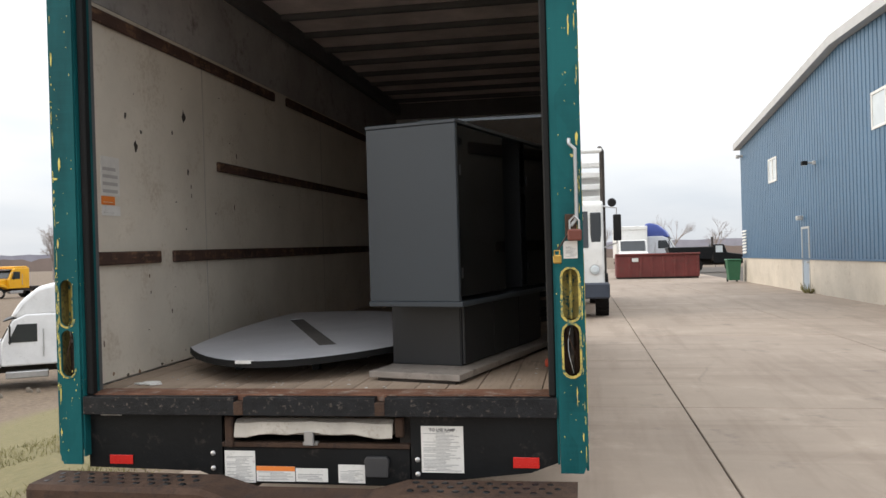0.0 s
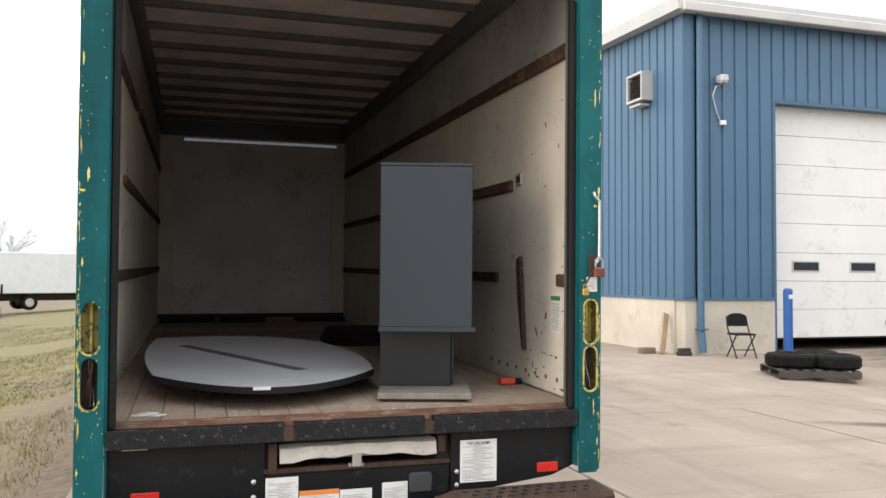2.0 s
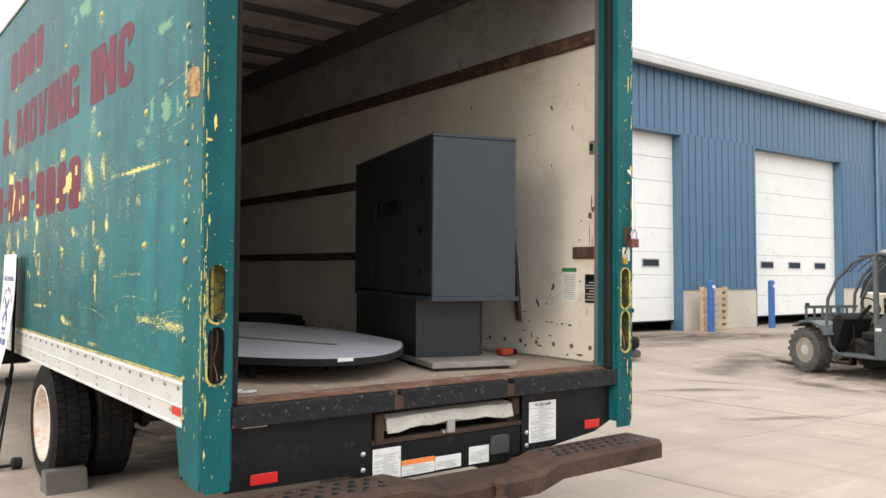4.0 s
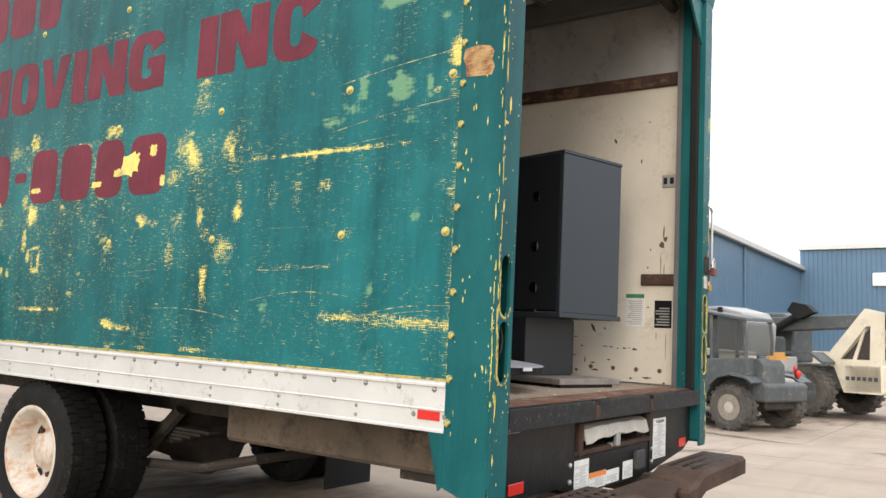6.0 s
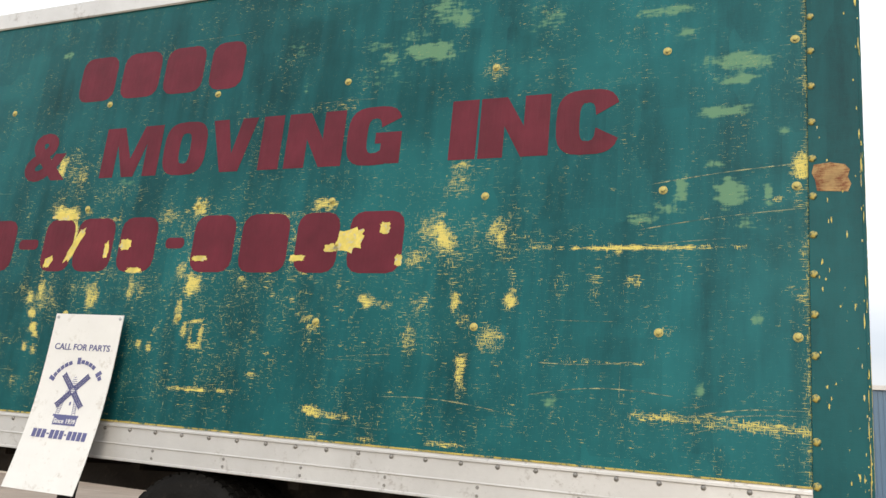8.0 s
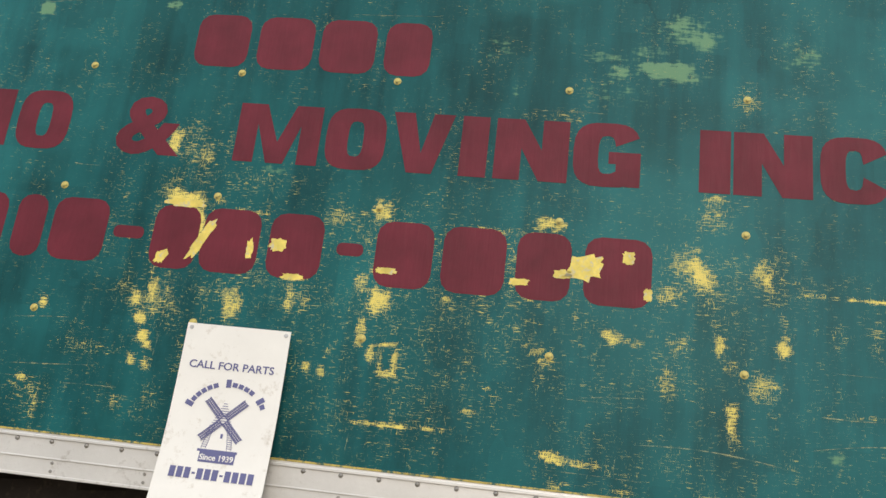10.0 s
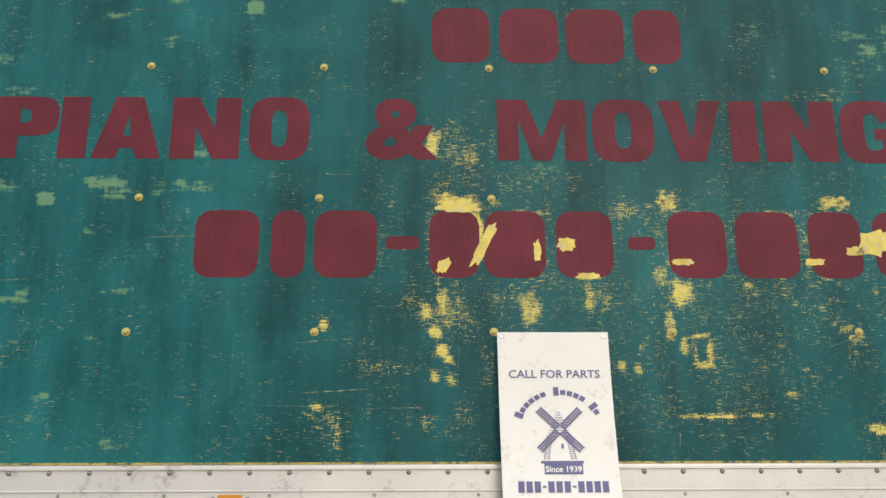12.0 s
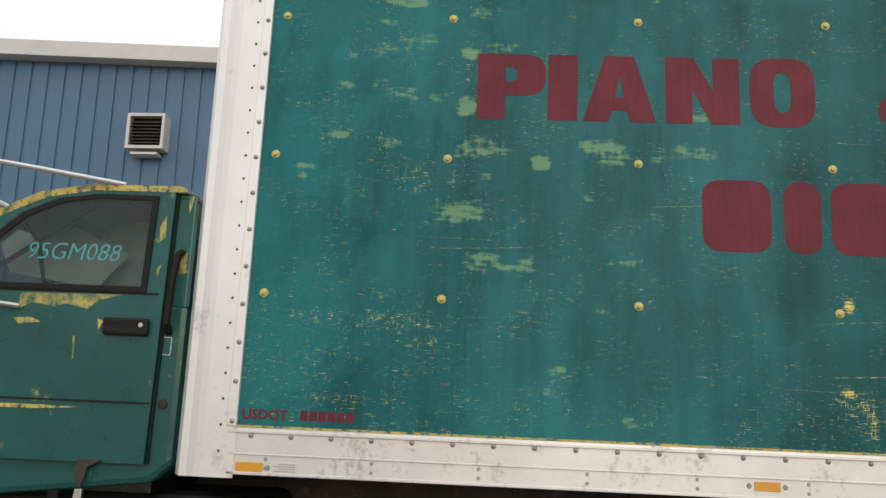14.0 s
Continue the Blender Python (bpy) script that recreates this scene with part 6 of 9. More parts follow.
# ---- running gear ----
for s in (-1, 1):
    part("frame_rail", boxes(((s * 0.4, 0.1, 0.6), (s * 0.47, 10.2, 0.8))), CHASSIS, truck)
one = part("cross_sill", box((-0.98, 0.5, 0.74), (0.98, 0.56, 0.82)), CHASSIS, truck)
for i in range(1, 13):
    twin(one, (0, i * 0.5, 0))
part("tool_tank", boxes(((-0.6, 0.5, 0.5), (0.6, 2.1, 0.735)), bevel=0.02), surface("tan_grime", (0.15, 0.118, 0.088), 0.85, var=0.4, blotch=3, dirt=(0.06, 0.045, 0.035), dirt_amount=0.4, wide=0.1), truck)
part("axle", pipe([(-0.95, 2.97, 0.4), (0.95, 2.97, 0.36)], 0.07, 12), CHASSIS, truck)
part("differential", spin([(-0.4, 0.08), (-0.24, 0.14), (-0.14, 0.24), (0, 0.275), (0.14, 0.24), (0.24, 0.14), (0.4, 0.08)], (0, 2.97, 0.4), "x", 20), CHASSIS, truck)
for s in (-1, 1):
    for i in range(5):
        part("spring_leaf", box((s * 0.5 - 0.04, 2.3 + i * 0.08, 0.5 - i * 0.02), (s * 0.5 + 0.04, 3.65 - i * 0.08, 0.515 - i * 0.02)), CHASSIS, truck)
part("stabiliser_bar", pipe([(-0.7, 2.9, 0.3), (-0.66, 2.2, 0.34), (-0.5, 1.95, 0.4), (0.5, 1.95, 0.4), (0.66, 2.2, 0.34), (0.7, 2.9, 0.3)], 0.028, 8), CHASSIS, truck)
part("hanger_bolt", pipe([(-0.44, 0.62, 0.6), (-0.44, 0.62, 0.4)], 0.014, 6), CHASSIS, truck)
part("rail_bracket", boxes(((-0.5, 0.42, 0.44), (-0.47, 0.95, 0.74)), bevel=0.004), CHASSIS, truck)
part("shock", pipe([(-0.55, 2.55, 0.62), (-0.6, 2.8, 0.35)], 0.04, 8), CHASSIS, truck)
part("mud_flap", box((0.7, 2.5, 0.0), (1.2, 2.512, 0.75)), SEAL, truck)


def wheel(x, y, z, r, wide, s, rim_mat, dual=False):
    """A tyre with a tread and a dished steel rim; s: the side on which the dish shows."""
    half = wide / 2
    ri = r * 0.66
    prof = [(-half, ri), (-half * 1.05, ri + 0.04), (-half * 1.04, r * 0.9), (-half * 0.86, r * 0.985), (-half * 0.5, r), (half * 0.5, r), (half * 0.86, r * 0.985), (half * 1.04, r * 0.9), (half * 1.05, ri + 0.04), (half, ri)]
    ob = part("wheel", spin([(p, q) for p, q in prof], (x, y, z), "x", 40, caps=False), TYRE, truck, "worn black truck tyre", smooth=False)
    bm = bmesh.new()
    for i in range(44):
        a = 2 * math.pi * i / 44
        for k, (u0, u1) in enumerate(((-0.86, -0.4), (-0.3, 0.3), (0.4, 0.86))):
            aa = a + (k % 2) * math.pi / 44
            m = Matrix.Translation((x, y, z)) @ Matrix.Rotation(aa, 4, "X")
            vs = bm_box(bm, (u0 * half, -0.021, r - 0.012), (u1 * half, 0.021, r + 0.005))
            bmesh.ops.transform(bm, matrix=m, verts=vs)
    part("tread", bm, TYRE, ob)
    dish = [(s * half * 0.98, ri + 0.004), (s * half * 1.04, ri - 0.005), (s * half * 0.96, ri - 0.03), (s * half * (0.1 if dual else 0.5), ri - 0.055), (s * half * (-0.2 if dual else 0.3), ri * 0.62), (s * half * (-0.1 if dual else 0.35), ri * 0.45), (s * half * (0.35 if dual else 0.7), ri * 0.36), (s * half * 0.4, 0.02)]
    bm = bmesh.new()
    rings = []
    for a, q in dish:
        rings.append([bm.verts.new((x + a, y + q * math.cos(2 * math.pi * i / 40), z + q * math.sin(2 * math.pi * i / 40))) for i in range(40)])
    for a, b in zip(rings, rings[1:]):
        for i in range(40):
            bm.faces.new((a[i], a[(i + 1) % 40], b[(i + 1) % 40], b[i]))
    bm.faces.new(rings[-1])
    bmesh.ops.recalc_face_normals(bm, faces=bm.faces[:])
    rim = part("rim", bm, rim_mat, ob, "white steel rim streaked with rust", smooth=True)
    if dual:
        for i in range(4):
            a = math.pi * (i / 2 + 0.2)
            # A dark disc on the dish paints in the shade of an open hole.
            part("hand_hole", spin([(0, 0.035), (0.004, 0.03)], (x + s * half * -0.12, y + ri * 0.72 * math.cos(a), z + ri * 0.72 * math.sin(a)), "x", 12, s), SEAL, rim)
    for i in range(8):
        a = 2 * math.pi * i / 8
        part("wheel_nut", spin([(0, 0.016), (0.02, 0.014)], (x + s * half * (-0.12 if dual else 0.33), y + ri * 0.53 * math.cos(a), z + ri * 0.53 * math.sin(a)), "x", 6, s), RUST, rim)


for s, dz in ((-1, 0.0), (1, -0.004)):
    wheel(s * 1.1, 2.97, 0.385 + dz, 0.385, 0.23, s, RIM, True)
    wheel(s * 0.83, 2.97, 0.385 + dz, 0.385, 0.23, s, RIM, True)
    wheel(s * 1.0, 9.15, 0.29 + dz, 0.385, 0.23, s, RIM)
part("inner_arch", boxes(((-1.2, 2.45, 0.79), (-0.7, 3.5, 0.82)), ((0.7, 2.45, 0.79), (1.2, 3.5, 0.82))), CHASSIS, truck)

# ---- cab ----
CABX = 1.08
cab = part("cab_shell", prism([(7.51, 0.8), (7.51, 1.5), (8.95, 1.46), (9.05, 1.3), (10.3, 1.2), (10.42, 1.1), (10.42, 0.62), (9.65, 0.58), (9.55, 0.75), (9.3, 0.92), (9.0, 0.92), (8.75, 0.75), (8.65, 0.6), (7.6, 0.72)], "x", -CABX, CABX, 0.03), CAB_PAINT, truck, "green truck cab, its paint flaking to yellow")
part("cab_roof", prism([(7.51, 1.95), (7.52, 1.99), (7.57, 2.012), (8.0, 2.01), (8.22, 1.97), (8.45, 1.86), (8.42, 1.83), (8.2, 1.93), (7.62, 1.965)], "x", -CABX, CABX, 0.012), CAB_PAINT, cab)
part("cab_back", box((-CABX + 0.002, 7.51, 1.48), (CABX - 0.002, 7.55, 1.95)), CAB_PAINT, cab)
for s in (-1, 1):
    part("rear_pillar", prism([(7.52, 1.47), (7.52, 1.975), (7.68, 1.975), (7.66, 1.47)], "x", s * CABX, s * (CABX - 0.06), 0.01), CAB_PAINT, cab)
    part("front_pillar", prism([(8.38, 1.87), (8.46, 1.87), (8.98, 1.45), (8.87, 1.45)], "x", s * CABX, s * (CABX - 0.06), 0.01), CAB_PAINT, cab)
part("right_door_frame", prism([(7.72, 1.47), (7.73, 1.55), (8.75, 1.55), (8.8, 1.47)], "x", CABX, CABX - 0.05), CAB_PAINT, cab)
part("seat_back", boxes(((-0.85, 7.66, 1.0), (-0.25, 7.82, 1.72)), bevel=0.04), SEAL, cab, "dark seat back")
part("seat_back", boxes(((0.1, 7.66, 1.0), (0.85, 7.82, 1.7)), bevel=0.04), SEAL, cab, "dark seat back")
part("steering_wheel", pipe([(-0.5 + 0.2 * math.cos(a * math.pi / 9), 8.42 - 0.09 * math.sin(a * math.pi / 9), 1.54 + 0.17 * math.sin(a * math.pi / 9)) for a in range(19)], 0.016, 6), SEAL, cab, "black steering wheel")
part("steering_column", rod((-0.5, 8.8, 1.35), (-0.5, 8.42, 1.54), 0.03), SEAL, cab)
part("wheel_spoke", pipe([(-0.68, 8.42, 1.54), (-0.5, 8.43, 1.52), (-0.32, 8.42, 1.54)], 0.012, 6), SEAL, cab)
win_hole = [(7.72, 1.555), (7.71, 1.945), (7.95, 1.95), (8.12, 1.925), (8.27, 1.86), (8.62, 1.555)]
door = part("cab_door", holed([(7.625, 0.8), (7.61, 1.99), (8.0, 1.985), (8.2, 1.95), (8.4, 1.86), (8.78, 1.52), (8.78, 0.8)], [win_hole], "x", -CABX - 0.03, -CABX + 0.0), CAB_PAINT, truck, "green driver's door with a black handle")
part("door_gap", prism([(7.613, 0.8), (7.598, 2.0), (7.606, 2.0), (7.621, 0.8)], "x", -CABX - 0.012, -CABX + 0.004), SEAL, door)
RUBBED = surface("rubbed_yellow", (0.45, 0.4, 0.1), 0.5, var=0.4, grain=18, blotch=7, stretch=(1, 2, 0.5), dirt=(0.01, 0.075, 0.065), dirt_amount=0.72, wide=0.1)
for pts in ([(7.8, 1.518), (8.26, 1.512), (8.26, 1.44), (8.2, 1.47), (8.1, 1.455), (8.05, 1.47), (7.95, 1.45), (7.9, 1.49)], [(7.635, 1.78), (7.66, 1.76), (7.665, 1.83), (7.64, 1.88)], [(7.64, 1.66), (7.655, 1.6), (7.66, 1.64)], [(8.15, 1.385), (8.25, 1.375), (8.28, 1.4), (8.2, 1.405)], [(7.87, 1.4), (7.89, 1.36), (7.9, 1.41)], [(7.985, 1.23), (7.992, 1.23), (8.0, 1.33), (7.99, 1.33)]):
    part("rubbed_patch", prism(pts, "x", -CABX - 0.029, -CABX - 0.0315), RUBBED, door, "patch rubbed through to yellow")
for pts in ([(7.53, 1.63), (7.57, 1.62), (7.58, 1.7), (7.54, 1.72)], [(7.53, 1.98), (7.56, 1.98), (7.55, 1.9)]):
    part("rubbed_patch", prism(pts, "x", -CABX - 0.001, -CABX - 0.0025), RUBBED, cab, "patch rubbed through to yellow")
win = [(7.695, 1.53), (7.682, 1.968), (7.95, 1.972), (8.14, 1.945), (8.3, 1.875), (8.68, 1.53)]
part("window_seal", holed(win, [win_hole], "x", -CABX - 0.04, -CABX - 0.028), SEAL, door)
part("door_frame_belt", box((-CABX - 0.036, 7.64, 1.522), (-CABX - 0.03, 8.74, 1.53)), SEAL, door)
# Body colour is raised for dust and for the sky's reflection.
part("window_glass", prism(win_hole, "x", -CABX - 0.034, -CABX - 0.032), glass("cab_glass", (0.8, 0.86, 0.86), 0.03, 0.78, (0.1, 0.12, 0.12)), door, "dusty window glass, sky reflection put into its body colour")
m = Matrix(((0, 0, -1, -CABX - 0.036), (-1, 0, 0, 8.245), (0, 1, 0, 1.665), (0, 0, 0, 1)))
part("window_writing", lettered("95GM088", 0.42, 0.075, m, -0.012, 0.001, 0.2), surface("chalk_marker", (0.06, 0.34, 0.33), 0.6), door, "pale green marker writing")
h = part("door_handle", box((-CABX - 0.06, 7.66, 1.34), (-CABX - 0.03, 7.865, 1.415), 0.012, 2), SEAL, door, "black pull handle")
part("handle_recess", box((-CABX - 0.062, 7.68, 1.388), (-CABX - 0.058, 7.85, 1.404)), BLACK_STEEL, h)
part("key_lock", spin([(0, 0.012), (0.006, 0.01)], (-CABX - 0.06, 7.69, 1.385), "x", 10, -1), STEEL, h)
part("door_line", box((-CABX - 0.034, 7.63, 1.05), (-CABX - 0.03, 8.78, 1.058)), SEAL, door)
part("yellow_streak", prism([(7.93, 1.026), (8.1, 1.014), (8.78, 1.008), (8.78, 1.03), (8.1, 1.03)], "x", -CABX - 0.034, -CABX - 0.03), YELLOW_PAINT, door, "rubbed yellow streak")
part("grab_bar", pipe([(-CABX - 0.005, 7.562, 1.72), (-CABX - 0.045, 7.564, 1.7), (-CABX - 0.05, 7.575, 1.6), (-CABX - 0.05, 7.583, 1.4), (-CABX - 0.005, 7.585, 1.36)], 0.016, 8), SEAL, truck, "black grab bar")
part("side_lamp", spin([(0, 0.022), (0.008, 0.02), (0.012, 0.008)], (-CABX, 7.58, 1.052), "x", 12, -1), CHASSIS, truck)
part("roof_streak", prism([(7.56, 1.99), (7.58, 2.018), (8.0, 2.016), (8.23, 1.976), (8.46, 1.866), (8.43, 1.845), (8.2, 1.95), (7.98, 1.988)], "x", -CABX - 0.032, -CABX + 0.02), YELLOW_PAINT, truck, "yellow rubbed roof edge")
part("windscreen", prism([(8.44, 1.86), (8.95, 1.46), (8.955, 1.465), (8.445, 1.865)], "x", -1.02, 1.02), glass("screen_glass", (0.75, 0.79, 0.78), 0.03, 0.8), truck)
part("pale_card", prism([(8.413, 1.973), (7.965, 1.767), (8.106, 1.59), (8.56, 1.66), (8.62, 1.8)], "x", -0.722, -0.718), PAPER, cab, "large pale card propped inside the cab")
part("mirror_arm", pipe([(-CABX - 0.02, 7.85, 2.02), (-CABX - 0.1, 8.2, 2.06), (-CABX - 0.32, 8.75, 2.1), (-CABX - 0.34, 8.8, 1.5), (-CABX - 0.05, 8.25, 1.45)], 0.012, 8), STEEL, truck, "steel mirror frame")
part("mirror_arm", pipe([(-CABX - 0.34, 8.75, 1.98), (-CABX - 0.15, 8.55, 1.98), (-CABX - 0.02, 8.38, 1.9)], 0.012, 8), STEEL, truck)
part("mirror", box((-CABX - 0.48, 8.72, 1.45), (-CABX - 0.26, 8.8, 1.95), 0.02), STEEL, truck)
part("cab_step", boxes(((-CABX - 0.02, 7.9, 0.42), (-0.7, 8.6, 0.47)), ((-CABX + 0.02, 8.0, 0.42), (-CABX + 0.06, 8.05, 0.8)), bevel=0.005), BLACK_STEEL, truck)
part("fuel_tank", prism([(7.1, 0.35), (8.6, 0.35), (8.6, 0.68), (7.1, 0.68)], "x", -0.95, -0.5, 0.05), BLACK_STEEL, truck)
strap = part("belt_strap", prism([(7.8, 0.81), (7.9, 0.81), (7.905, 0.74), (7.885, 0.69), (7.865, 0.74), (7.86, 0.78)], "x", -CABX - 0.045, -CABX - 0.033), CHASSIS, truck, "seat belt hanging out under the door")
part("belt_buckle", prism([(7.87, 0.69), (7.9, 0.69), (7.905, 0.655), (7.887, 0.635), (7.868, 0.655)], "x", -CABX - 0.047, -CABX - 0.031, 0.003), STEEL, strap)
part("seat_belt", pipe([(-0.99, 8.0, 1.97), (-0.93, 8.31, 1.78), (-0.86, 8.62, 1.6)], 0.013, 4), SEAL, cab, "dark slack seat belt")
part("seat_belt", pipe([(-0.97, 8.42, 1.93), (-0.93, 8.31, 1.77), (-0.9, 8.27, 1.56)], 0.011, 4), SEAL, cab, "dark slack seat belt")
part("chalk_outline", boxes(((-CABX - 0.001, 7.57, 1.34), (-CABX + 0.001, 7.642, 1.3425)), ((-CABX - 0.001, 7.57, 1.264), (-CABX + 0.001, 7.642, 1.2665)), ((-CABX - 0.001, 7.57, 1.2665), (-CABX + 0.001, 7.5725, 1.34)), ((-CABX - 0.001, 7.6395, 1.2665), (-CABX + 0.001, 7.642, 1.34))), PAPER, cab, "thin chalk square")
bm = box((-0.3, -0.21, -0.003), (0.3, 0.21, 0.0))
bm.transform(pose(-0.6, 8.02, 1.68, 0, 78, 0) @ pose(0, 0, 0, 0, 0, 32))
part("leaning_card", bm, PAPER, cab, "pale card leaning inside the window")
part("dash", boxes(((-0.9, 8.75, 1.2), (0.9, 9.0, 1.5)), bevel=0.03), SEAL, truck)
part("cab_base", box((-CABX + 0.02, 7.6, 0.68), (CABX - 0.02, 8.7, 0.84)), BLACK_STEEL, truck)
part("front_bumper", box((-1.1, 10.42, 0.5), (1.1, 10.55, 0.75), 0.02), STEEL, truck)
for s in (-1, 1):
    part("headlight", box((s * 0.7, 10.4, 0.85), (s * 0.98, 10.44, 1.05), 0.01), LIGHT_GLASS, truck)
part("grille", box((-0.6, 10.4, 0.8), (0.6, 10.43, 1.12)), SEAL, truck)


# ---- the load ----
CAB = TRUCK @ pose(0.183, 0.462, 0, 0, 0, -15.4)
cabinet = thing("hutch_cabinet", (0.25, 0.75, 0.89), "charcoal laminate hutch on a narrower base cabinet coloured black for shade, standing on boards", "cabinet", at=CAB)
CW, CL = 0.493, 1.53
part("foot_board", box((-0.006, -0.025, 0.908), (0.495, 1.75, 0.94), 0.003), PLYFOOT, cabinet, "dusty grey-brown board under the base")
part("foot_board", box((0.03, 0.0, 0.89), (0.46, 1.7, 0.908)), CHASSIS, cabinet)
base_c = part("base_cabinet", box((-0.004, 0.24, 0.94), (0.392, CL - 0.06, 1.262), 0.004), LAMINATE_DARK, cabinet)
# Charcoal like the hutch; the shade under it is painted in as black.
part("base_end", box((-0.005, 0.236, 0.943), (0.384, 0.2395, 1.26)), LAMINATE_DARK, base_c, "charcoal end panel, coloured black for shade")
for i in range(3):
    part("base_door", box((0.394, 0.245 + i * 0.41, 0.95), (0.408, 0.65 + i * 0.41, 1.255), 0.003), LAMINATE_DARK, base_c)
part("hutch_end", box((0, 0, 1.288), (CW, 0.03, 2.15), 0.003), LAMINATE, cabinet, "charcoal laminate end panel")
part("hutch_end", box((0, CL - 0.03, 1.288), (CW, CL, 2.15), 0.003), LAMINATE, cabinet)
part("hutch_top", box((-0.003, -0.004, 2.15), (CW + 0.004, CL, 2.168), 0.003), LAMINATE, cabinet)
part("hutch_bottom", box((-0.004, -0.006, 1.262), (CW + 0.02, CL, 1.288), 0.003), LAMINATE, cabinet)
holes = [[(y + 0.03 * math.cos(i * math.pi / 8), z + 0.03 * math.sin(i * math.pi / 8)) for i in range(16)] for y, z in ((0.2, 1.93), (0.2, 1.65), (0.2, 1.42))]
holes.append([(0.52, 1.34), (1.05, 1.34), (1.05, 1.86), (0.52, 1.86)])
part("hutch_back", holed([(0.03, 1.302), (CL - 0.03, 1.302), (CL - 0.03, 2.15), (0.03, 2.15)], holes, "x", 0.0, 0.012), LAMINATE_DARK, cabinet, "black back panel with cable holes")
part("cover_sheet", box((-0.003, 0.5, 1.31), (-0.001, 1.0, 1.76)), LAMINATE_DARK, cabinet)
for y in (0.62, 0.98):
    part("divider", box((0.012, y, 1.302), (CW - 0.03, y + 0.018, 2.15)), LAMINATE_DARK, cabinet)
for z in (1.6, 1.88):
    part("shelf", box((0.012, 0.03, z), (CW - 0.05, 0.62, z + 0.018)), LAMINATE_DARK, cabinet)
    part("shelf", box((0.012, 0.998, z), (CW - 0.05, CL - 0.03, z + 0.018)), LAMINATE_DARK, cabinet)
SMOKED = glass("smoked_glass", (0.12, 0.13, 0.13), 0.05, 0.55, (0.01, 0.011, 0.012))
for y0, y1 in ((0.02, 0.63), (0.99, CL - 0.03)):
    d = part("glass_door", box((CW - 0.006, y0, 1.31), (CW, y1, 2.14)), SMOKED, cabinet, "smoked glass door")
    for z in (1.4, 1.9):
        part("hinge", box((CW, y0 + 0.01, z), (CW + 0.004, y0 + 0.03, z + 0.05)), LAMINATE_DARK, d)

# Table top: a boat-shaped slab that lies tilted on its fittings, with a cut for cables.
table = thing("conference_table_top", (-0.42, 1.5, 0.95), "grey boat-shaped laminate table top lying low on the planks", "table top", at=TRUCK)


def bowed(p, q, bulge, k=14):
    """Points from p up to q along a bow that swells out by bulge to the right of the way."""
    (x0, y0), (x1, y1) = p, q
    d = math.hypot(x1 - x0, y1 - y0)
    nx, ny = (y1 - y0) / d, -(x1 - x0) / d
    return [(x0 + (x1 - x0) * i / k + nx * bulge * 4 * (i / k) * (1 - i / k), y0 + (y1 - y0) * i / k + ny * bulge * 4 * (i / k) * (1 - i / k)) for i in range(k)]


corners = [(-0.555, -0.77), (0.635, -0.76), (0.5, 0.72), (-0.61, 1.07)]
out = [p for a, b, bulge in zip(corners, corners[1:] + corners[:1], (0.5, 0.1, 0.24, 0.06)) for p in bowed(a, b, bulge)]
sl_a, sl_b = Vector((-0.167 + 0.41, 0.846 - 1.57)), Vector((-0.838 + 0.41, 2.19 - 1.57))
along = (sl_b - sl_a).normalized()
side = Vector((-along.y, along.x)) * 0.05
slot = [tuple(sl_a - side), tuple(sl_b - side), tuple(sl_b + side), tuple(sl_a + side)]
tilt = pose(-0.41, 1.57, 1.005, 1.1, 0, 0)
bm = holed(out, [slot], "z", 0.0, 0.032)
bm.transform(tilt)
slab = part("slab", bm, TABLETOP, table)
bm = holed([(x * 1.008, y * 1.005) for x, y in out], [[(x * 0.999, y * 0.999) for x, y in out]], "z", -0.003, 0.03)
bm.transform(tilt)
part("edge_band", bm, SEAL, slab, "black rubber edge band")
bm = prism([(p[0], p[1]) for p in slot], "z", -0.004, 0.027)
bm.transform(tilt)
part("slot_bottom", bm, surface("raw_slot_board", (0.09, 0.082, 0.075), 0.8, var=0.35), slab)
for p, q in (((-0.5, -0.85, -0.03), (0.5, -0.75, 0.0)), ((-0.5, 0.75, -0.1), (0.5, 0.85, 0.0))):
    bm = box(p, q, 0.01)
    bm.transform(tilt)
    part("batten", bm, BLACK_STEEL, table)
for p, q in (((-0.85, 2.2, 0.89), (-0.1, 2.3, 1.0)), ((-0.7, 0.8, 0.89), (-0.66, 0.84, 0.99)), ((-0.25, 0.8, 0.89), (-0.21, 0.84, 0.99))):
    part("table_foot", box(p, q), BLACK_STEEL, table)
bm = prism([(-0.48, 0.302), (-0.41, 0.298), (-0.38, 0.306), (-0.42, 0.322), (-0.47, 0.318)], "z", 0.998, 1.0135)
part("edge_chip", bm, PAPER, table)

# Loose things on the planks.
ob = thing("red_tool", (1.08, 0.9, 0.89), "small orange-red plastic tool case", "tool case", at=TRUCK)
part("case", box((1.03, 0.86, 0.892), (1.13, 0.93, 0.935), 0.012, 2), surface("red_plastic", (0.6, 0.08, 0.03), 0.4), ob)
part("grip", box((1.13, 0.875, 0.892), (1.175, 0.92, 0.925), 0.006), SEAL, ob)
ob = thing("wall_stick", (1.18, 0.87, 1.1), "splintered wooden slat fixed upright on the lining", "slat", at=TRUCK)
bm = prism([(-0.012, 0), (0.012, 0.02), (0.034, 0.3), (0.03, 0.5), (0.02, 0.57), (-0.03, 0.58), (-0.034, 0.4)], "x", -0.012, 0.012)
bm.transform(pose(1.183, 0.87, 1.1, 0, 0, 0) @ pose(0, 0, 0, -9, 0, 0))
part("slat", bm, SLAT, ob)
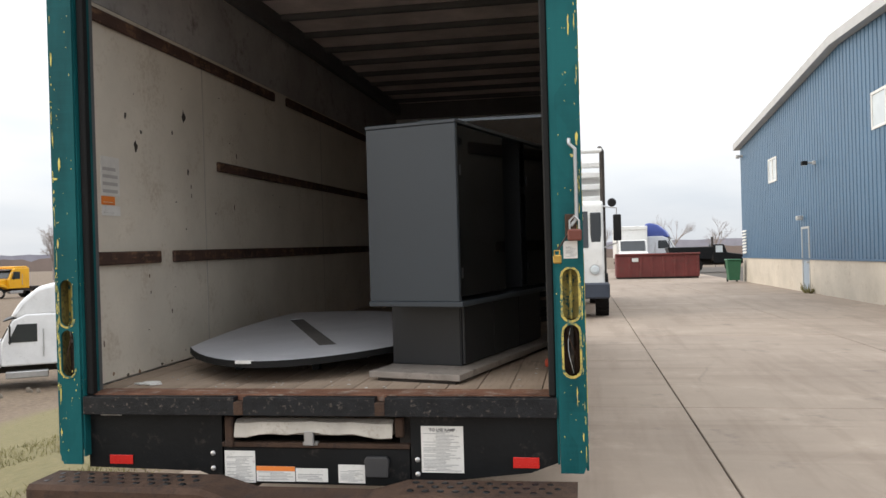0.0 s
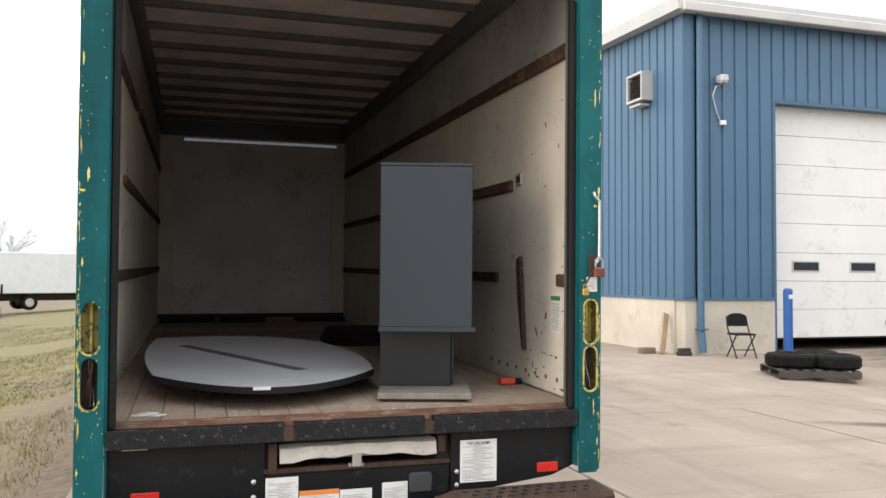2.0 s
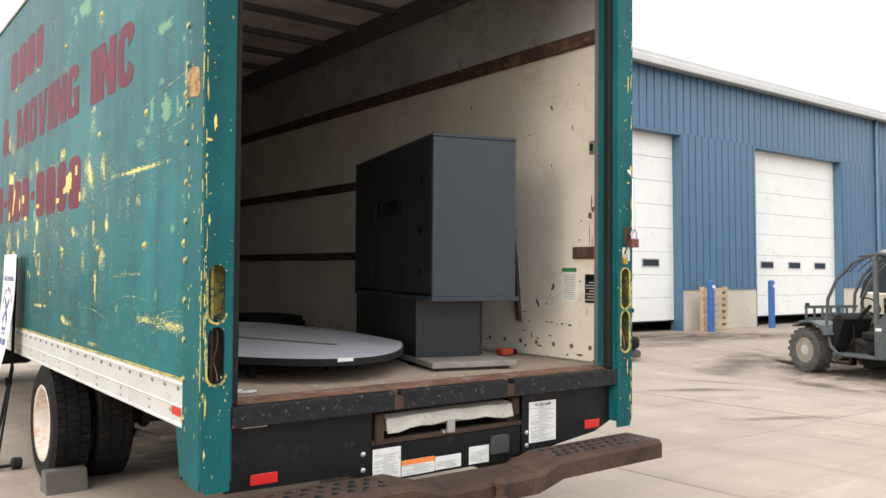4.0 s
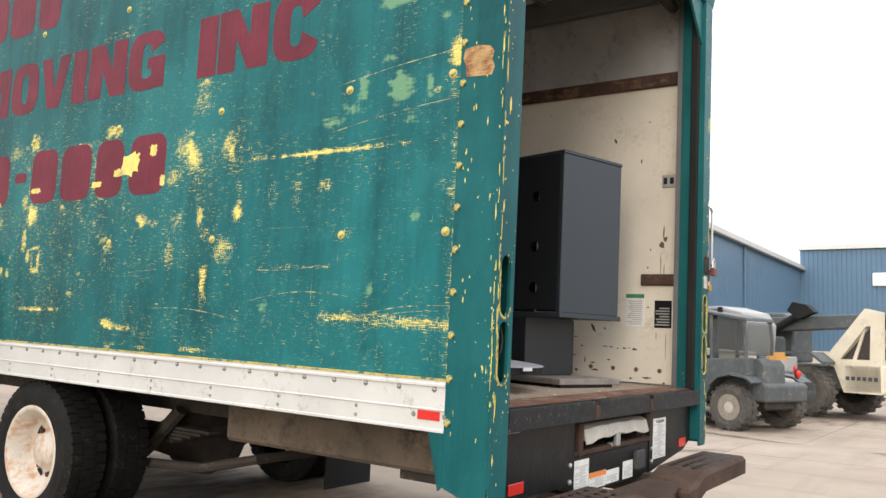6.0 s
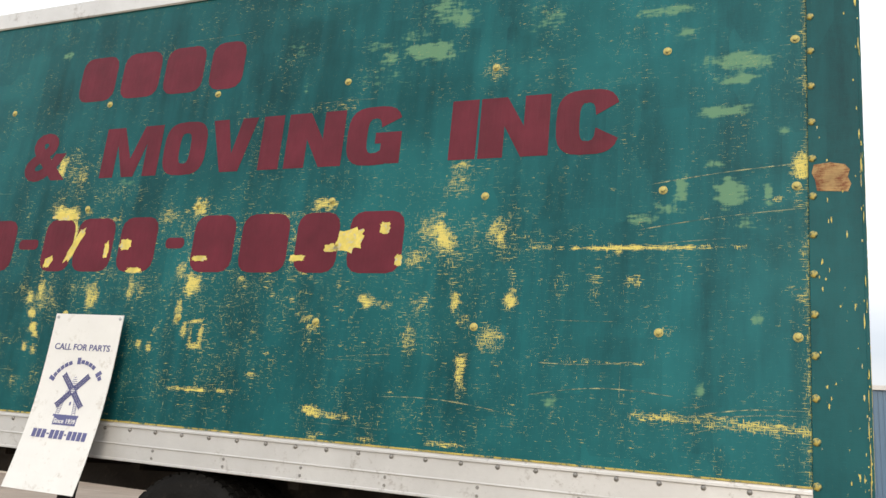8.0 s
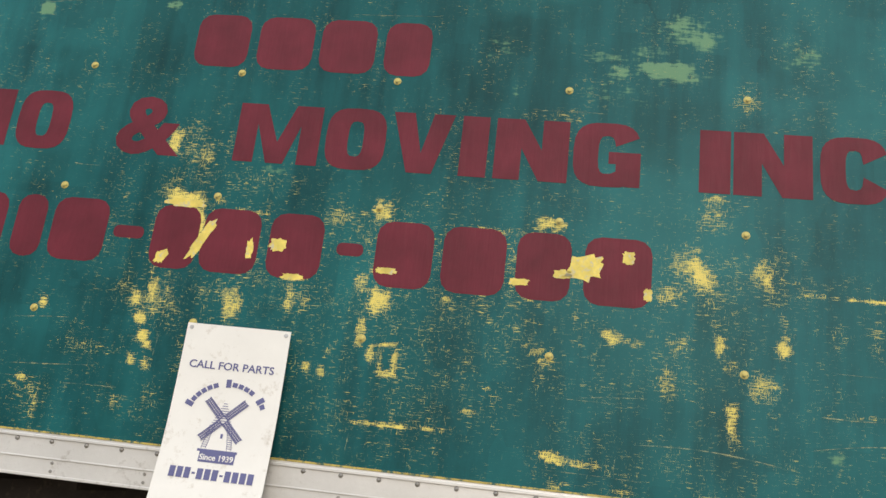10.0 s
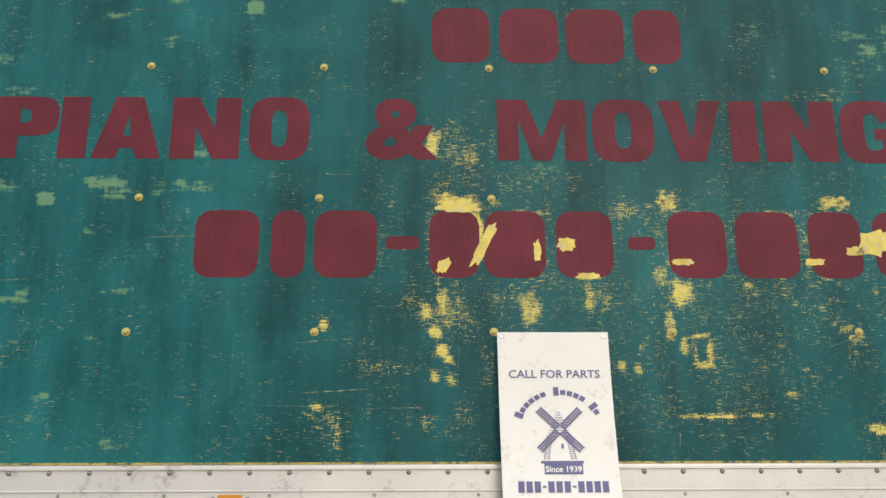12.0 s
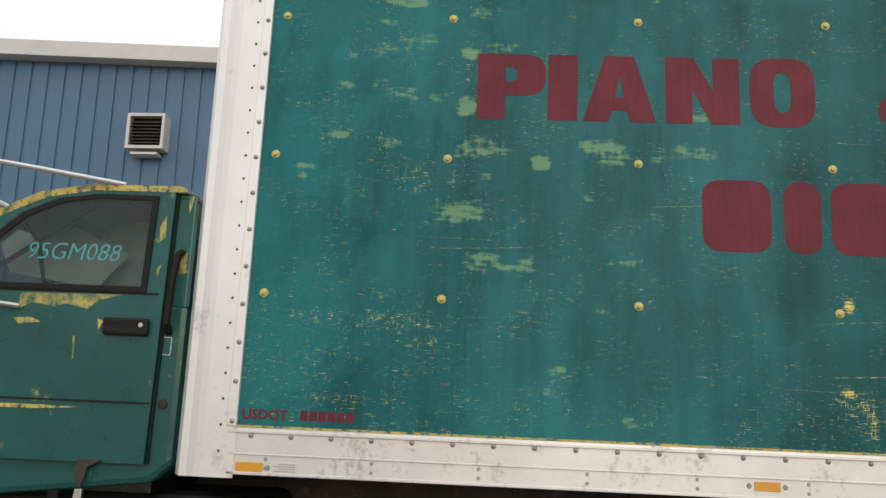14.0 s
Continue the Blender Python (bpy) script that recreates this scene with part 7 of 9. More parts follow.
# Stand-in for a dark, tyre-like rounded shape; its layers are made up.
ob = thing("black_rounded_stack", (0.75, 3.85, 0.89), "low black rounded stack standing in for a tyre-like shape on the planks", "blankets", at=TRUCK)
for i in range(3):
    pts = [(0.75 + (0.36 - i * 0.02) * math.copysign(abs(math.cos(a * math.pi / 14)) ** 0.7, math.cos(a * math.pi / 14)), 3.85 + (0.48 - i * 0.03) * math.copysign(abs(math.sin(a * math.pi / 14)) ** 0.7, math.sin(a * math.pi / 14))) for a in range(28)]
    part("stack_layer", prism(pts, "z", 0.89 + i * 0.042, 0.93 + i * 0.042, 0.012), SEAL, ob)
ob = thing("dark_boards", (-0.6, 6.7, 0.89), "flat dark boards lying along the front wall", "boards", at=TRUCK)
for i, (a, b, h) in enumerate(((-1.15, -0.5, 0.05), (-0.45, 0.1, 0.07), (0.5, 1.1, 0.06))):
    part("board", box((a, 6.6, 0.89), (b, 7.1, 0.89 + h), 0.012), SEAL, ob)
DUST = surface("pale_debris", (0.5, 0.48, 0.45), 0.8, var=0.3)
random.seed(4)
v = bmesh.new()
for i in range(110):
    x, y, r = random.uniform(-1.1, 1.1), 0.22 + abs(random.gauss(0, 0.7)), random.uniform(0.002, 0.007)
    if y > 4:
        continue
    q = [(x + r * random.uniform(0.5, 1.6) * math.cos(a), y + r * random.uniform(0.5, 1.6) * math.sin(a)) for a in (0, 1.3, 2.6, 3.9, 5.2)]
    bm_prism(v, q, "z", 0.8905, 0.893)
solo("floor_debris", v, DUST, (0, 0, 0.89), "scattered chips of paper and wood on the planks", "debris", kind="stuff", at=TRUCK)
v = bmesh.new()
for x, y in ((-1.0, 0.32), (-0.93, 0.3), (-0.97, 0.36)):
    bm_prism(v, [(x - 0.04, y), (x, y - 0.02), (x + 0.05, y + 0.01), (x + 0.01, y + 0.03)], "z", 0.8935, 0.9)
solo("paper_scrap", v, PAPER, (-0.97, 0.32, 0.89), "crumpled white paper scraps by the threshold", "paper", at=TRUCK)

# ---- beside the truck ----
sign = thing("sign_stand", (-1.4, 3.7, 0.0), "white metal parts sign on a black stand leaning against the truck", "sign", at=TRUCK)


def on_sign(bm):
    """From the flat sheet, origin at its top corner, to its place: the thin board bows away from the truck at its foot."""
    for v in bm.verts:
        u, h, w = v.co
        q = -h / SH
        h *= 0.95 + 0.05 * min(max((q - 0.74) / 0.26, 0.0), 1.0)
        v.co = (-1.3 - 0.02 * q - 0.1 * q ** 3 - w, 3.975 - u, 1.522 + h)
    bmesh.ops.recalc_face_normals(bm, faces=bm.faces[:])
    return bm


SW, SH = 0.475, 0.915
bm = bmesh.new()
rows = [[bm.verts.new((u, -SH * i / 14, w)) for u, w in ((0.006 * i / 14, 0), (SW + 0.012 * i / 14, 0), (SW + 0.012 * i / 14, -0.004), (0.006 * i / 14, -0.004))] for i in range(15)]
for a, b in zip(rows, rows[1:]):
    for i in range(4):
        bm.faces.new((a[i], a[(i + 1) % 4], b[(i + 1) % 4], b[i]))
bm.faces.new(rows[0])
bm.faces.new(rows[-1])
panel = part("sign_panel", on_sign(bm), SIGN_WHITE, sign, "white sign board with blue print, bowed at its foot")
part("panel_rivet", on_sign(spin([(0, 0.01), (0.003, 0.008)], (0.02, -0.02, 0), "z", 10)), STEEL, panel)
part("panel_rivet", on_sign(spin([(0, 0.01), (0.003, 0.008)], (SW - 0.02, -0.02, 0), "z", 10)), STEEL, panel)
bm = lettered("CALL FOR PARTS", 0.385, 0.036, pose(0.045, -0.206, 0), 0.012, 0.002)
part("writing", on_sign(bm), INK_BLUE, panel)
# Maker's mark: an arc of plain bars over a plain windmill.
for i in range(15):
    if i in (6, 12):
        continue
    bm = bmesh.new()
    a = radians(158 - i * 9.3)
    m = Matrix.Translation((0.25 + 0.175 * math.cos(a), -0.43 + 0.16 * math.sin(a), 0)) @ Matrix.Rotation(a - math.pi / 2, 4, "Z")
    vs = bm_box(bm, (-0.011, -0.013 if i in (0, 7, 13) else -0.009, 0), (0.011, 0.024 if i in (0, 7, 13) else 0.012, 0.002))
    bmesh.ops.transform(bm, matrix=m, verts=vs)
    part("name_bar", on_sign(bm), INK_BLUE, panel)
bm = bmesh.new()
for a in (45, 135, 225, 315):
    m = Matrix.Translation((0.25, -0.43, 0.001)) @ Matrix.Rotation(radians(a), 4, "Z")
    vs = []
    for i in range(12):
        for j in range(3):
            vs += bm_box(bm, (0.012 + i * 0.0093, -0.0135 + j * 0.0095, 0), (0.0195 + i * 0.0093, -0.0065 + j * 0.0095, 0.002))
    vs += bm_box(bm, (0.0, -0.016, 0), (0.125, -0.014, 0.002)) + bm_box(bm, (0.0, 0.0135, 0), (0.125, 0.0155, 0.002))
    bmesh.ops.transform(bm, matrix=m, verts=vs)
part("windmill_mark", on_sign(bm), INK_BLUE, panel)
bm = bmesh.new()
for i in range(9):
    w = 0.008 + i * 0.0045
    bm_box(bm, (0.245 - w, -0.355 - i * 0.011, 0), (0.245 + w, -0.358 - i * 0.011, 0.0015))
for i in range(11):
    for s in (-1, 1):
        w = 0.03 + i * 0.0016
        bm_box(bm, (0.245 + s * w, -0.455 - i * 0.0095, 0), (0.245 + s * (w + 0.02), -0.4575 - i * 0.0095, 0.0015))
        bm_box(bm, (0.245 + s * w - 0.001, -0.455 - i * 0.0095, 0), (0.245 + s * w + 0.001, -0.4645 - i * 0.0095, 0.0015))
        bm_box(bm, (0.245 + s * (w + 0.02) - 0.001, -0.455 - i * 0.0095, 0), (0.245 + s * (w + 0.02) + 0.001, -0.4645 - i * 0.0095, 0.0015))
bm_box(bm, (0.252, -0.49, 0), (0.262, -0.51, 0.0015))
part("mark_tower", on_sign(bm), INK_BLUE, panel)
bm = boxes(((0.165, -0.562, 0), (0.34, -0.573, 0.0015)), ((0.178, -0.573, 0), (0.335, -0.618, 0.0015)))
part("mark_plinth", on_sign(bm), INK_BLUE, panel)
part("writing", on_sign(lettered("Since 1939", 0.148, 0.026, pose(0.182, -0.609, 0.0015), 0.02, 0.001)), SIGN_WHITE, panel, "white writing on the blue plinth")
x = 0.068
for i in range(12):
    w, dash = (0.018, True) if i in (3, 7) else (0.029, False)
    part("number_bar", on_sign(box((x, -0.672 if dash else -0.69, 0), (x + w - 0.004, -0.664 if dash else -0.646, 0.002))), INK_BLUE, panel)
    x += w + 0.004
part("stand_pole", pipe([(-1.4, 3.70, -0.01), (-1.285, 3.66, 0.7), (-1.272, 3.66, 1.5)], 0.011, 8), SEAL, sign)
part("stand_pole", pipe([(-1.39, 3.56, -0.01), (-1.29, 3.6, 0.7)], 0.009, 8), SEAL, sign)
part("stand_base", pipe([(-1.52, 3.45, 0.022), (-1.28, 3.45, 0.022)], 0.012, 8), SEAL, sign, "black cross bar at the foot")
part("stand_foot", pipe([(-1.4, 3.45, 0.022), (-1.4, 3.9, 0.022)], 0.012, 8), SEAL, sign)
for x in (-1.5, -1.28):
    part("base_weight", spin([(-0.035, 0.03), (-0.025, 0.042), (0.025, 0.042), (0.035, 0.03)], (x, 3.45, 0.035), "x", 14), SEAL, sign, "round black weight")
part("stand_clip", box((-1.33, 3.62, 0.56), (-1.29, 3.68, 0.62), 0.004), SEAL, sign)

chock = thing("wheel_chock", (-1.13, 2.45, 0), "grey weathered timber block wedged behind the wheel", "chock", at=TRUCK)
bm = prism([(2.52, 0.0), (2.71, 0.0), (2.67, 0.14), (2.57, 0.14)], "x", -1.27, -1.02, 0.006)
part("block", bm, surface("grey_chock_wood", (0.12, 0.105, 0.09), 0.85, var=0.4, grain=40, stretch=(0.2, 1, 3), bump=0.5), chock)

# ---- in front of the workshop ----
def folding_chair(at):
    ob = thing("folding_chair", (0, 0, 0), "black steel folding chair with a padded seat", "chair", at=at)
    for s in (-1, 1):
        part("leg", pipe([(s * 0.2, -0.22, 0.01), (s * 0.21, 0.12, 0.55), (s * 0.2, 0.2, 0.8)], 0.014, 6), SEAL, ob)
        part("leg", pipe([(s * 0.18, 0.22, 0.01), (s * 0.19, -0.2, 0.46)], 0.014, 6), SEAL, ob)
    part("seat", box((-0.2, -0.2, 0.44), (0.2, 0.2, 0.475), 0.015, 2), SEAL, ob)
    part("backrest", prism([(-0.2, 0.6), (0.2, 0.6), (0.21, 0.72), (0.17, 0.82), (0.08, 0.855), (-0.08, 0.855), (-0.17, 0.82), (-0.21, 0.72)], "y", 0.16, 0.2, 0.01), SEAL, ob)
    part("stretcher", pipe([(-0.19, -0.12, 0.16), (0.19, -0.12, 0.16)], 0.01, 6), SEAL, ob)


folding_chair(pose(9.42, 9.75, 0, 0, 0, -10))


def pallet(at, label, mat):
    ob = thing("pallet", (0, 0, 0), label, "pallet", "pallets", at=at)
    for y in (-0.5, 0, 0.5):
        part("stringer", box((-0.6, y - 0.04, 0.02), (0.6, y + 0.04, 0.11)), mat, ob)
    for i in range(7):
        x = -0.6 + i * 0.183
        part("deck_board", box((x, -0.5, 0.11), (x + 0.1, 0.5, 0.13)), mat, ob)
    for i in range(3):
        part("bottom_board", box((-0.6 + i * 0.55, -0.5, 0.0), (-0.5 + i * 0.55, 0.5, 0.02)), mat, ob)
    return ob


p_at = pose(8.62, 7.0, 0, 0, 0, -22)
pallet(p_at, "dark weathered pallet with old tyres lying on it", surface("dark_pallet_wood", (0.085, 0.072, 0.062), 0.85, var=0.4, grain=40, stretch=(0.2, 1, 2), bump=0.4))


def lying_tyre(at, z, r):
    ob = thing("loose_tyre", (0, 0, z), "old black tyre lying flat on a pallet", "tyre", "tyres on the pallet", at=at)
    bm = bmesh.new()
    prof = [(r * 0.56, 0.03), (r * 0.7, 0.0), (r * 0.95, 0.02), (r, 0.07), (r, 0.16), (r * 0.95, 0.21), (r * 0.7, 0.23), (r * 0.56, 0.2), (r * 0.62, 0.115)]
    rings = [[bm.verts.new((q * math.cos(i * math.pi / 18), q * math.sin(i * math.pi / 18), z + h)) for i in range(36)] for q, h in prof]
    for a, b in zip(rings, rings[1:] + rings[:1]):
        for i in range(36):
            bm.faces.new((a[i], a[(i + 1) % 36], b[(i + 1) % 36], b[i]))
    bmesh.ops.recalc_face_normals(bm, faces=bm.faces[:])
    part("casing", bm, TYRE, ob, smooth=True)
    bm = bmesh.new()
    for i in range(36):
        vs = bm_box(bm, (r - 0.004, -0.03, z + 0.05), (r + 0.01, 0.03, z + 0.18))
        bmesh.ops.transform(bm, matrix=Matrix.Rotation(i * math.pi / 18, 4, "Z"), verts=vs)
    part("tread", bm, TYRE, ob)


lying_tyre(p_at @ pose(-0.28, -0.02, 0), 0.13, 0.38)
lying_tyre(p_at @ pose(0.36, -0.2, 0, 0, 0, 7), 0.13, 0.34)
lying_tyre(p_at @ pose(0.3, 0.5, 0), 0.13, 0.33)


def bollard(x, y):
    ob = thing("bollard", (x, y, 0), "blue painted steel bollard by the bay door", "bollard", "bollards")
    part("post", spin([(0, 0.09), (1.3, 0.09), (1.33, 0.075), (1.345, 0.035)], (x, y, 0), "z", 16), BOLLARD, ob)
    part("ring_mark", box((x - 0.05, y - 0.094, 1.14), (x + 0.05, y - 0.088, 1.22)), DOOR_WHITE, ob)


for u in (1.95, 7.5, 10.35, 15.9, 18.8, 24.35):
    bollard(8.65 + u, 9.85)

stack = thing("pallet_stack", (16.4, 10.0, 0), "pale new pallet standing against the wall", "pallet")
for i in range(7):
    part("board", box((16.2, 10.1, 0.02 + i * 0.17), (17.3, 10.13, 0.12 + i * 0.17)), WOOD, stack)
for x in (16.2, 16.7, 17.2):
    part("stringer", box((x, 10.13, 0.0), (x + 0.09, 10.23, 1.17)), WOOD, stack)
boards = thing("leaning_timber", (8.2, 10.6, 0), "pale timber post leaning on the stem wall with blocks", "timber", at=Matrix())
bm = box((-0.09, -0.025, 0.02), (0.09, 0.025, 0.86), 0.006)
bm.transform(pose(8.28, 10.75, 0.0, -6, 18, 20))
part("post", bm, WOOD, boards)
part("block", box((7.95, 10.9, 0), (8.25, 11.1, 0.12), 0.01), OLD_WOOD, boards)
part("block", box((8.42, 10.3, 0), (8.7, 10.44, 0.08), 0.01), CHASSIS, boards)
part("block", box((8.44, 10.31, 0.08), (8.68, 10.43, 0.15), 0.01), CHASSIS, boards)


# ---- machines in front of the workshop ----
MACHINE = surface("machine_grey", (0.072, 0.082, 0.086), 0.6, var=0.25, grain=20, blotch=3, dirt=(0.24, 0.2, 0.16), dirt_amount=0.3, wide=0.3)
TAN = surface("machine_cream", (0.6, 0.54, 0.42), 0.6, var=0.15, grain=20, blotch=3, dirt=(0.3, 0.25, 0.2), dirt_amount=0.2, wide=0.25)
MUD_TYRE = surface("muddy_tyre", (0.075, 0.068, 0.06), 0.9, var=0.35, grain=40, blotch=5, bump=0.4, dirt=(0.2, 0.17, 0.14), dirt_amount=0.35, wide=0.3)


def lug_wheel(top, x, y, r, wide, s, rim_mat, z=None, lugs=18, tyre=None):
    """A machine's wheel: a fat tyre with slanted lugs, a dished rim and a hub."""
    z = r if z is None else z
    half, ri = wide / 2, r * 0.56
    prof = [(-half * 0.9, ri), (-half, r * 0.75), (-half * 0.92, r * 0.93), (-half * 0.6, r * 0.97), (half * 0.6, r * 0.97), (half * 0.92, r * 0.93), (half, r * 0.75), (half * 0.9, ri)]
    ob = part("wheel", spin(prof, (x, y, z), "x", 28, caps=False), tyre or MUD_TYRE, top)
    bm = bmesh.new()
    for i in range(lugs):
        for u0, u1, d in ((-1.0, 0.05, 0.0), (-0.05, 1.0, 0.5)):
            vs = bm_box(bm, (u0 * half, -r * 0.07, r * 0.94), (u1 * half, r * 0.07, r * 1.0))
            bmesh.ops.transform(bm, matrix=Matrix.Translation((x, y, z)) @ Matrix.Rotation(2 * math.pi * (i + d) / lugs, 4, "X"), verts=vs)
    part("tread", bm, tyre or MUD_TYRE, ob)
    part("rim", spin([(s * half * 0.86, ri + 0.003), (s * half * 0.9, ri * 0.95), (s * half * 0.45, ri * 0.85), (s * half * 0.35, ri * 0.5), (s * half * 0.7, ri * 0.42), (s * half * 0.75, ri * 0.36)], (x, y, z), "x", 24), rim_mat, ob)
    return ob


DUSTY = surface("dusty_rim", (0.27, 0.235, 0.19), 0.8, var=0.35, grain=25, blotch=5, bump=0.3, dirt=(0.1, 0.085, 0.07), dirt_amount=0.35, wide=0.3)
HUB = surface("pale_hub_cap", (0.42, 0.39, 0.34), 0.6, var=0.2, grain=30, blotch=6, dirt=(0.2, 0.17, 0.13), dirt_amount=0.25, wide=0.2)
SCREEN = glass("dusty_pane", (0.75, 0.77, 0.77), 0.05, 0.72, (0.14, 0.14, 0.135))


def compact_loader(at, closed=False):
    """A small telescopic loader, 2 m high; its front points along y, its open cab stands on the left side."""
    label = "small grey telescopic loader with a rounded closed cab" if closed else "small grey telescopic loader with an open cab and muddy wheels"
    ob = thing("telescopic_loader", (0, 0, 0), label, "loader", "loaders in the yard", at=at)
    for s in (-1, 1):
        for y in (1.17, -1.17):
            w = lug_wheel(ob, s * 0.71, y, 0.39, 0.3, s, DUSTY, lugs=20)
            part("hub_cap", spin([(s * 0.09, 0.105), (s * 0.125, 0.1), (s * 0.135, 0.08)], (s * 0.71, y, 0.39), "x", 18), HUB, w)
        part("front_mudguard", prism([(0.66, 0.66), (0.78, 0.8), (0.98, 0.875), (1.2, 0.86), (1.42, 0.78), (1.44, 0.81), (1.22, 0.9), (0.96, 0.915), (0.74, 0.84), (0.62, 0.68)], "x", s * 0.5, s * 0.88, 0.008), MACHINE, ob)
        part("rear_mudguard", prism([(-1.62, 0.8), (-1.5, 0.88), (-1.2, 0.92), (-0.98, 0.87), (-0.8, 0.72), (-0.76, 0.74), (-0.94, 0.91), (-1.18, 0.965), (-1.52, 0.92), (-1.65, 0.83)], "x", s * 0.5, s * 0.88, 0.008), MACHINE, ob)
    part("chassis", boxes(((-0.42, -1.6, 0.36), (0.42, 1.5, 0.62)), bevel=0.03), CHASSIS, ob)
    for y in (1.17, -1.17):
        part("axle", rod((-0.6, y, 0.39), (0.6, y, 0.39), 0.09, 10), CHASSIS, ob)
    # Left flank: the wide lower panel behind the doorway, running up into the rear body.
    part("side_body", prism([(-0.3, 0.37), (-0.29, 0.92), (-0.66, 1.18), (-1.48, 1.23), (-1.5, 0.92), (-1.2, 0.94), (-0.94, 0.86), (-0.74, 0.66), (-0.58, 0.42), (-0.48, 0.34)], "x", -0.78, -0.56, 0.02), MACHINE, ob, "dusty grey side panel")
    part("rear_body", prism([(-1.68, 0.62), (-1.66, 1.12), (-1.56, 1.22), (-0.62, 1.17), (-0.55, 0.62)], "x", -0.56, 0.05, 0.03), MACHINE, ob)
    part("engine_cover", prism([(-1.1, 0.6), (-1.05, 1.08), (-0.9, 1.16), (0.5, 1.0), (0.62, 0.6)], "x", 0.42, 0.82, 0.05), MACHINE, ob)
    part("counterweight", prism([(-1.72, 0.5), (-1.74, 0.78), (-1.62, 0.84), (-1.45, 0.8), (-1.45, 0.5)], "x", -0.62, 0.62, 0.04), HUB if closed else MACHINE, ob)
    part("cab_floor", box((-0.76, -0.5, 0.34), (-0.05, 0.62, 0.39), 0.01), MACHINE, ob)
    part("dash", prism([(0.62, 0.42), (0.4, 0.95), (0.5, 1.06), (0.66, 0.95), (0.72, 0.42)], "x", -0.7, -0.1, 0.02), SEAL, ob)
    part("seat", boxes(((-0.62, -0.32, 0.62), (-0.2, 0.14, 0.76)), ((-0.62, -0.44, 0.74), (-0.2, -0.32, 1.24)), ((-0.6, -0.3, 0.4), (-0.24, 0.06, 0.62)), bevel=0.03), SEAL, ob, "black worn seat")
    for x, y, h in ((-0.62, 0.3, 0.85), (-0.55, 0.36, 0.78), (-0.16, 0.1, 1.0), (-0.16, 0.02, 0.95)):
        part("lever", pipe([(x, y, 0.4), (x - 0.02, y - 0.05, h - 0.05), (x - 0.02, y - 0.04, h)], 0.012, 6), SEAL, ob)
    part("hose", pipe([(-0.5, 0.5, 0.45), (-0.6, 0.3, 0.6), (-0.5, 0.15, 0.5), (-0.6, -0.1, 0.44)], 0.022, 6), SEAL, ob)
    ring = [(-0.4 + 0.17 * math.cos(a * math.pi / 8), 0.14 + 0.1 * math.sin(a * math.pi / 8), 1.18 + 0.13 * math.sin(a * math.pi / 8)) for a in range(17)]
    part("steering_wheel", pipe(ring, 0.013, 6), SEAL, ob)
    part("steering_column", rod((-0.4, 0.46, 0.9), (-0.4, 0.14, 1.18), 0.03), SEAL, ob)
    for x in (-0.75, -0.02):
        part("front_pillar", pipe([(x, 0.5, 0.37), (x, 0.66, 0.5), (x, 0.74, 0.85), (x, 0.7, 1.28), (x, 0.5, 1.6), (x, 0.12, 1.89), (x, -0.16, 1.98), (x, -0.4, 2.0)], 0.028, 8), MACHINE, ob)
        part("cab_pillar", boxes(((x - 0.028, -0.37, 0.9), (x + 0.028, -0.29, 2.0)), bevel=0.008), MACHINE, ob)
        part("cab_pillar", boxes(((x - 0.022, -0.8, 1.15), (x + 0.022, -0.74, 1.95)), bevel=0.008), MACHINE, ob)
        part("rear_pillar", pipe([(x, -1.44, 1.2), (x, -1.47, 1.5), (x, -1.43, 1.82), (x, -1.36, 1.87)], 0.03, 8), MACHINE, ob)
    part("cab_roof", prism([(-1.48, 1.83), (-1.46, 1.89), (-1.05, 1.955), (-0.42, 2.045), (-0.02, 2.0), (0.0, 1.975), (-0.42, 2.0), (-1.02, 1.91), (-1.4, 1.84)], "x", -0.79, 0.02, 0.012), MACHINE, ob)
    for i in range(4):
        part("roof_bar", pipe([(-0.64 + i * 0.17, -0.05, 1.97), (-0.64 + i * 0.17, 0.2, 1.84), (-0.64 + i * 0.17, 0.32, 1.74)], 0.012, 6), MACHINE, ob)
    part("roof_lamp", box((-0.5, -0.78, 1.99), (-0.44, -0.7, 2.09), 0.01), SEAL, ob)
    part("rear_glass", box((-0.7, -1.46, 1.26), (-0.06, -1.452, 1.82)), SCREEN, ob, "dusty rear pane")
    part("corner_glass", box((-0.752, -1.42, 1.26), (-0.746, -0.82, 1.86)), SCREEN, ob, "dusty side pane")
    if closed:
        pale = surface("pale_grey_cab", (0.3, 0.3, 0.295), 0.6, var=0.25, dirt=(0.16, 0.14, 0.12), dirt_amount=0.3, wide=0.3)
        part("cab_shell", prism([(-1.5, 1.2), (-1.55, 1.75), (-1.4, 1.98), (-0.9, 2.1), (0.0, 2.06), (0.16, 1.98), (0.14, 1.93), (-0.04, 1.98), (-0.9, 2.03), (-1.32, 1.92), (-1.46, 1.72), (-1.4, 1.2)], "x", -0.82, 0.06, 0.02), pale, ob, "pale grey rounded cab shell")
        part("cab_side_glass", prism([(-1.36, 1.28), (-1.4, 1.74), (-1.3, 1.88), (-0.9, 1.98), (0.0, 1.93), (0.45, 1.5), (0.55, 1.2)], "x", -0.795, -0.79), DARK_GLASS, ob, "dark side glass")
        part("rear_hatch", box((-0.5, -1.7, 0.9), (0.5, -1.66, 1.2), 0.03), pale, ob)
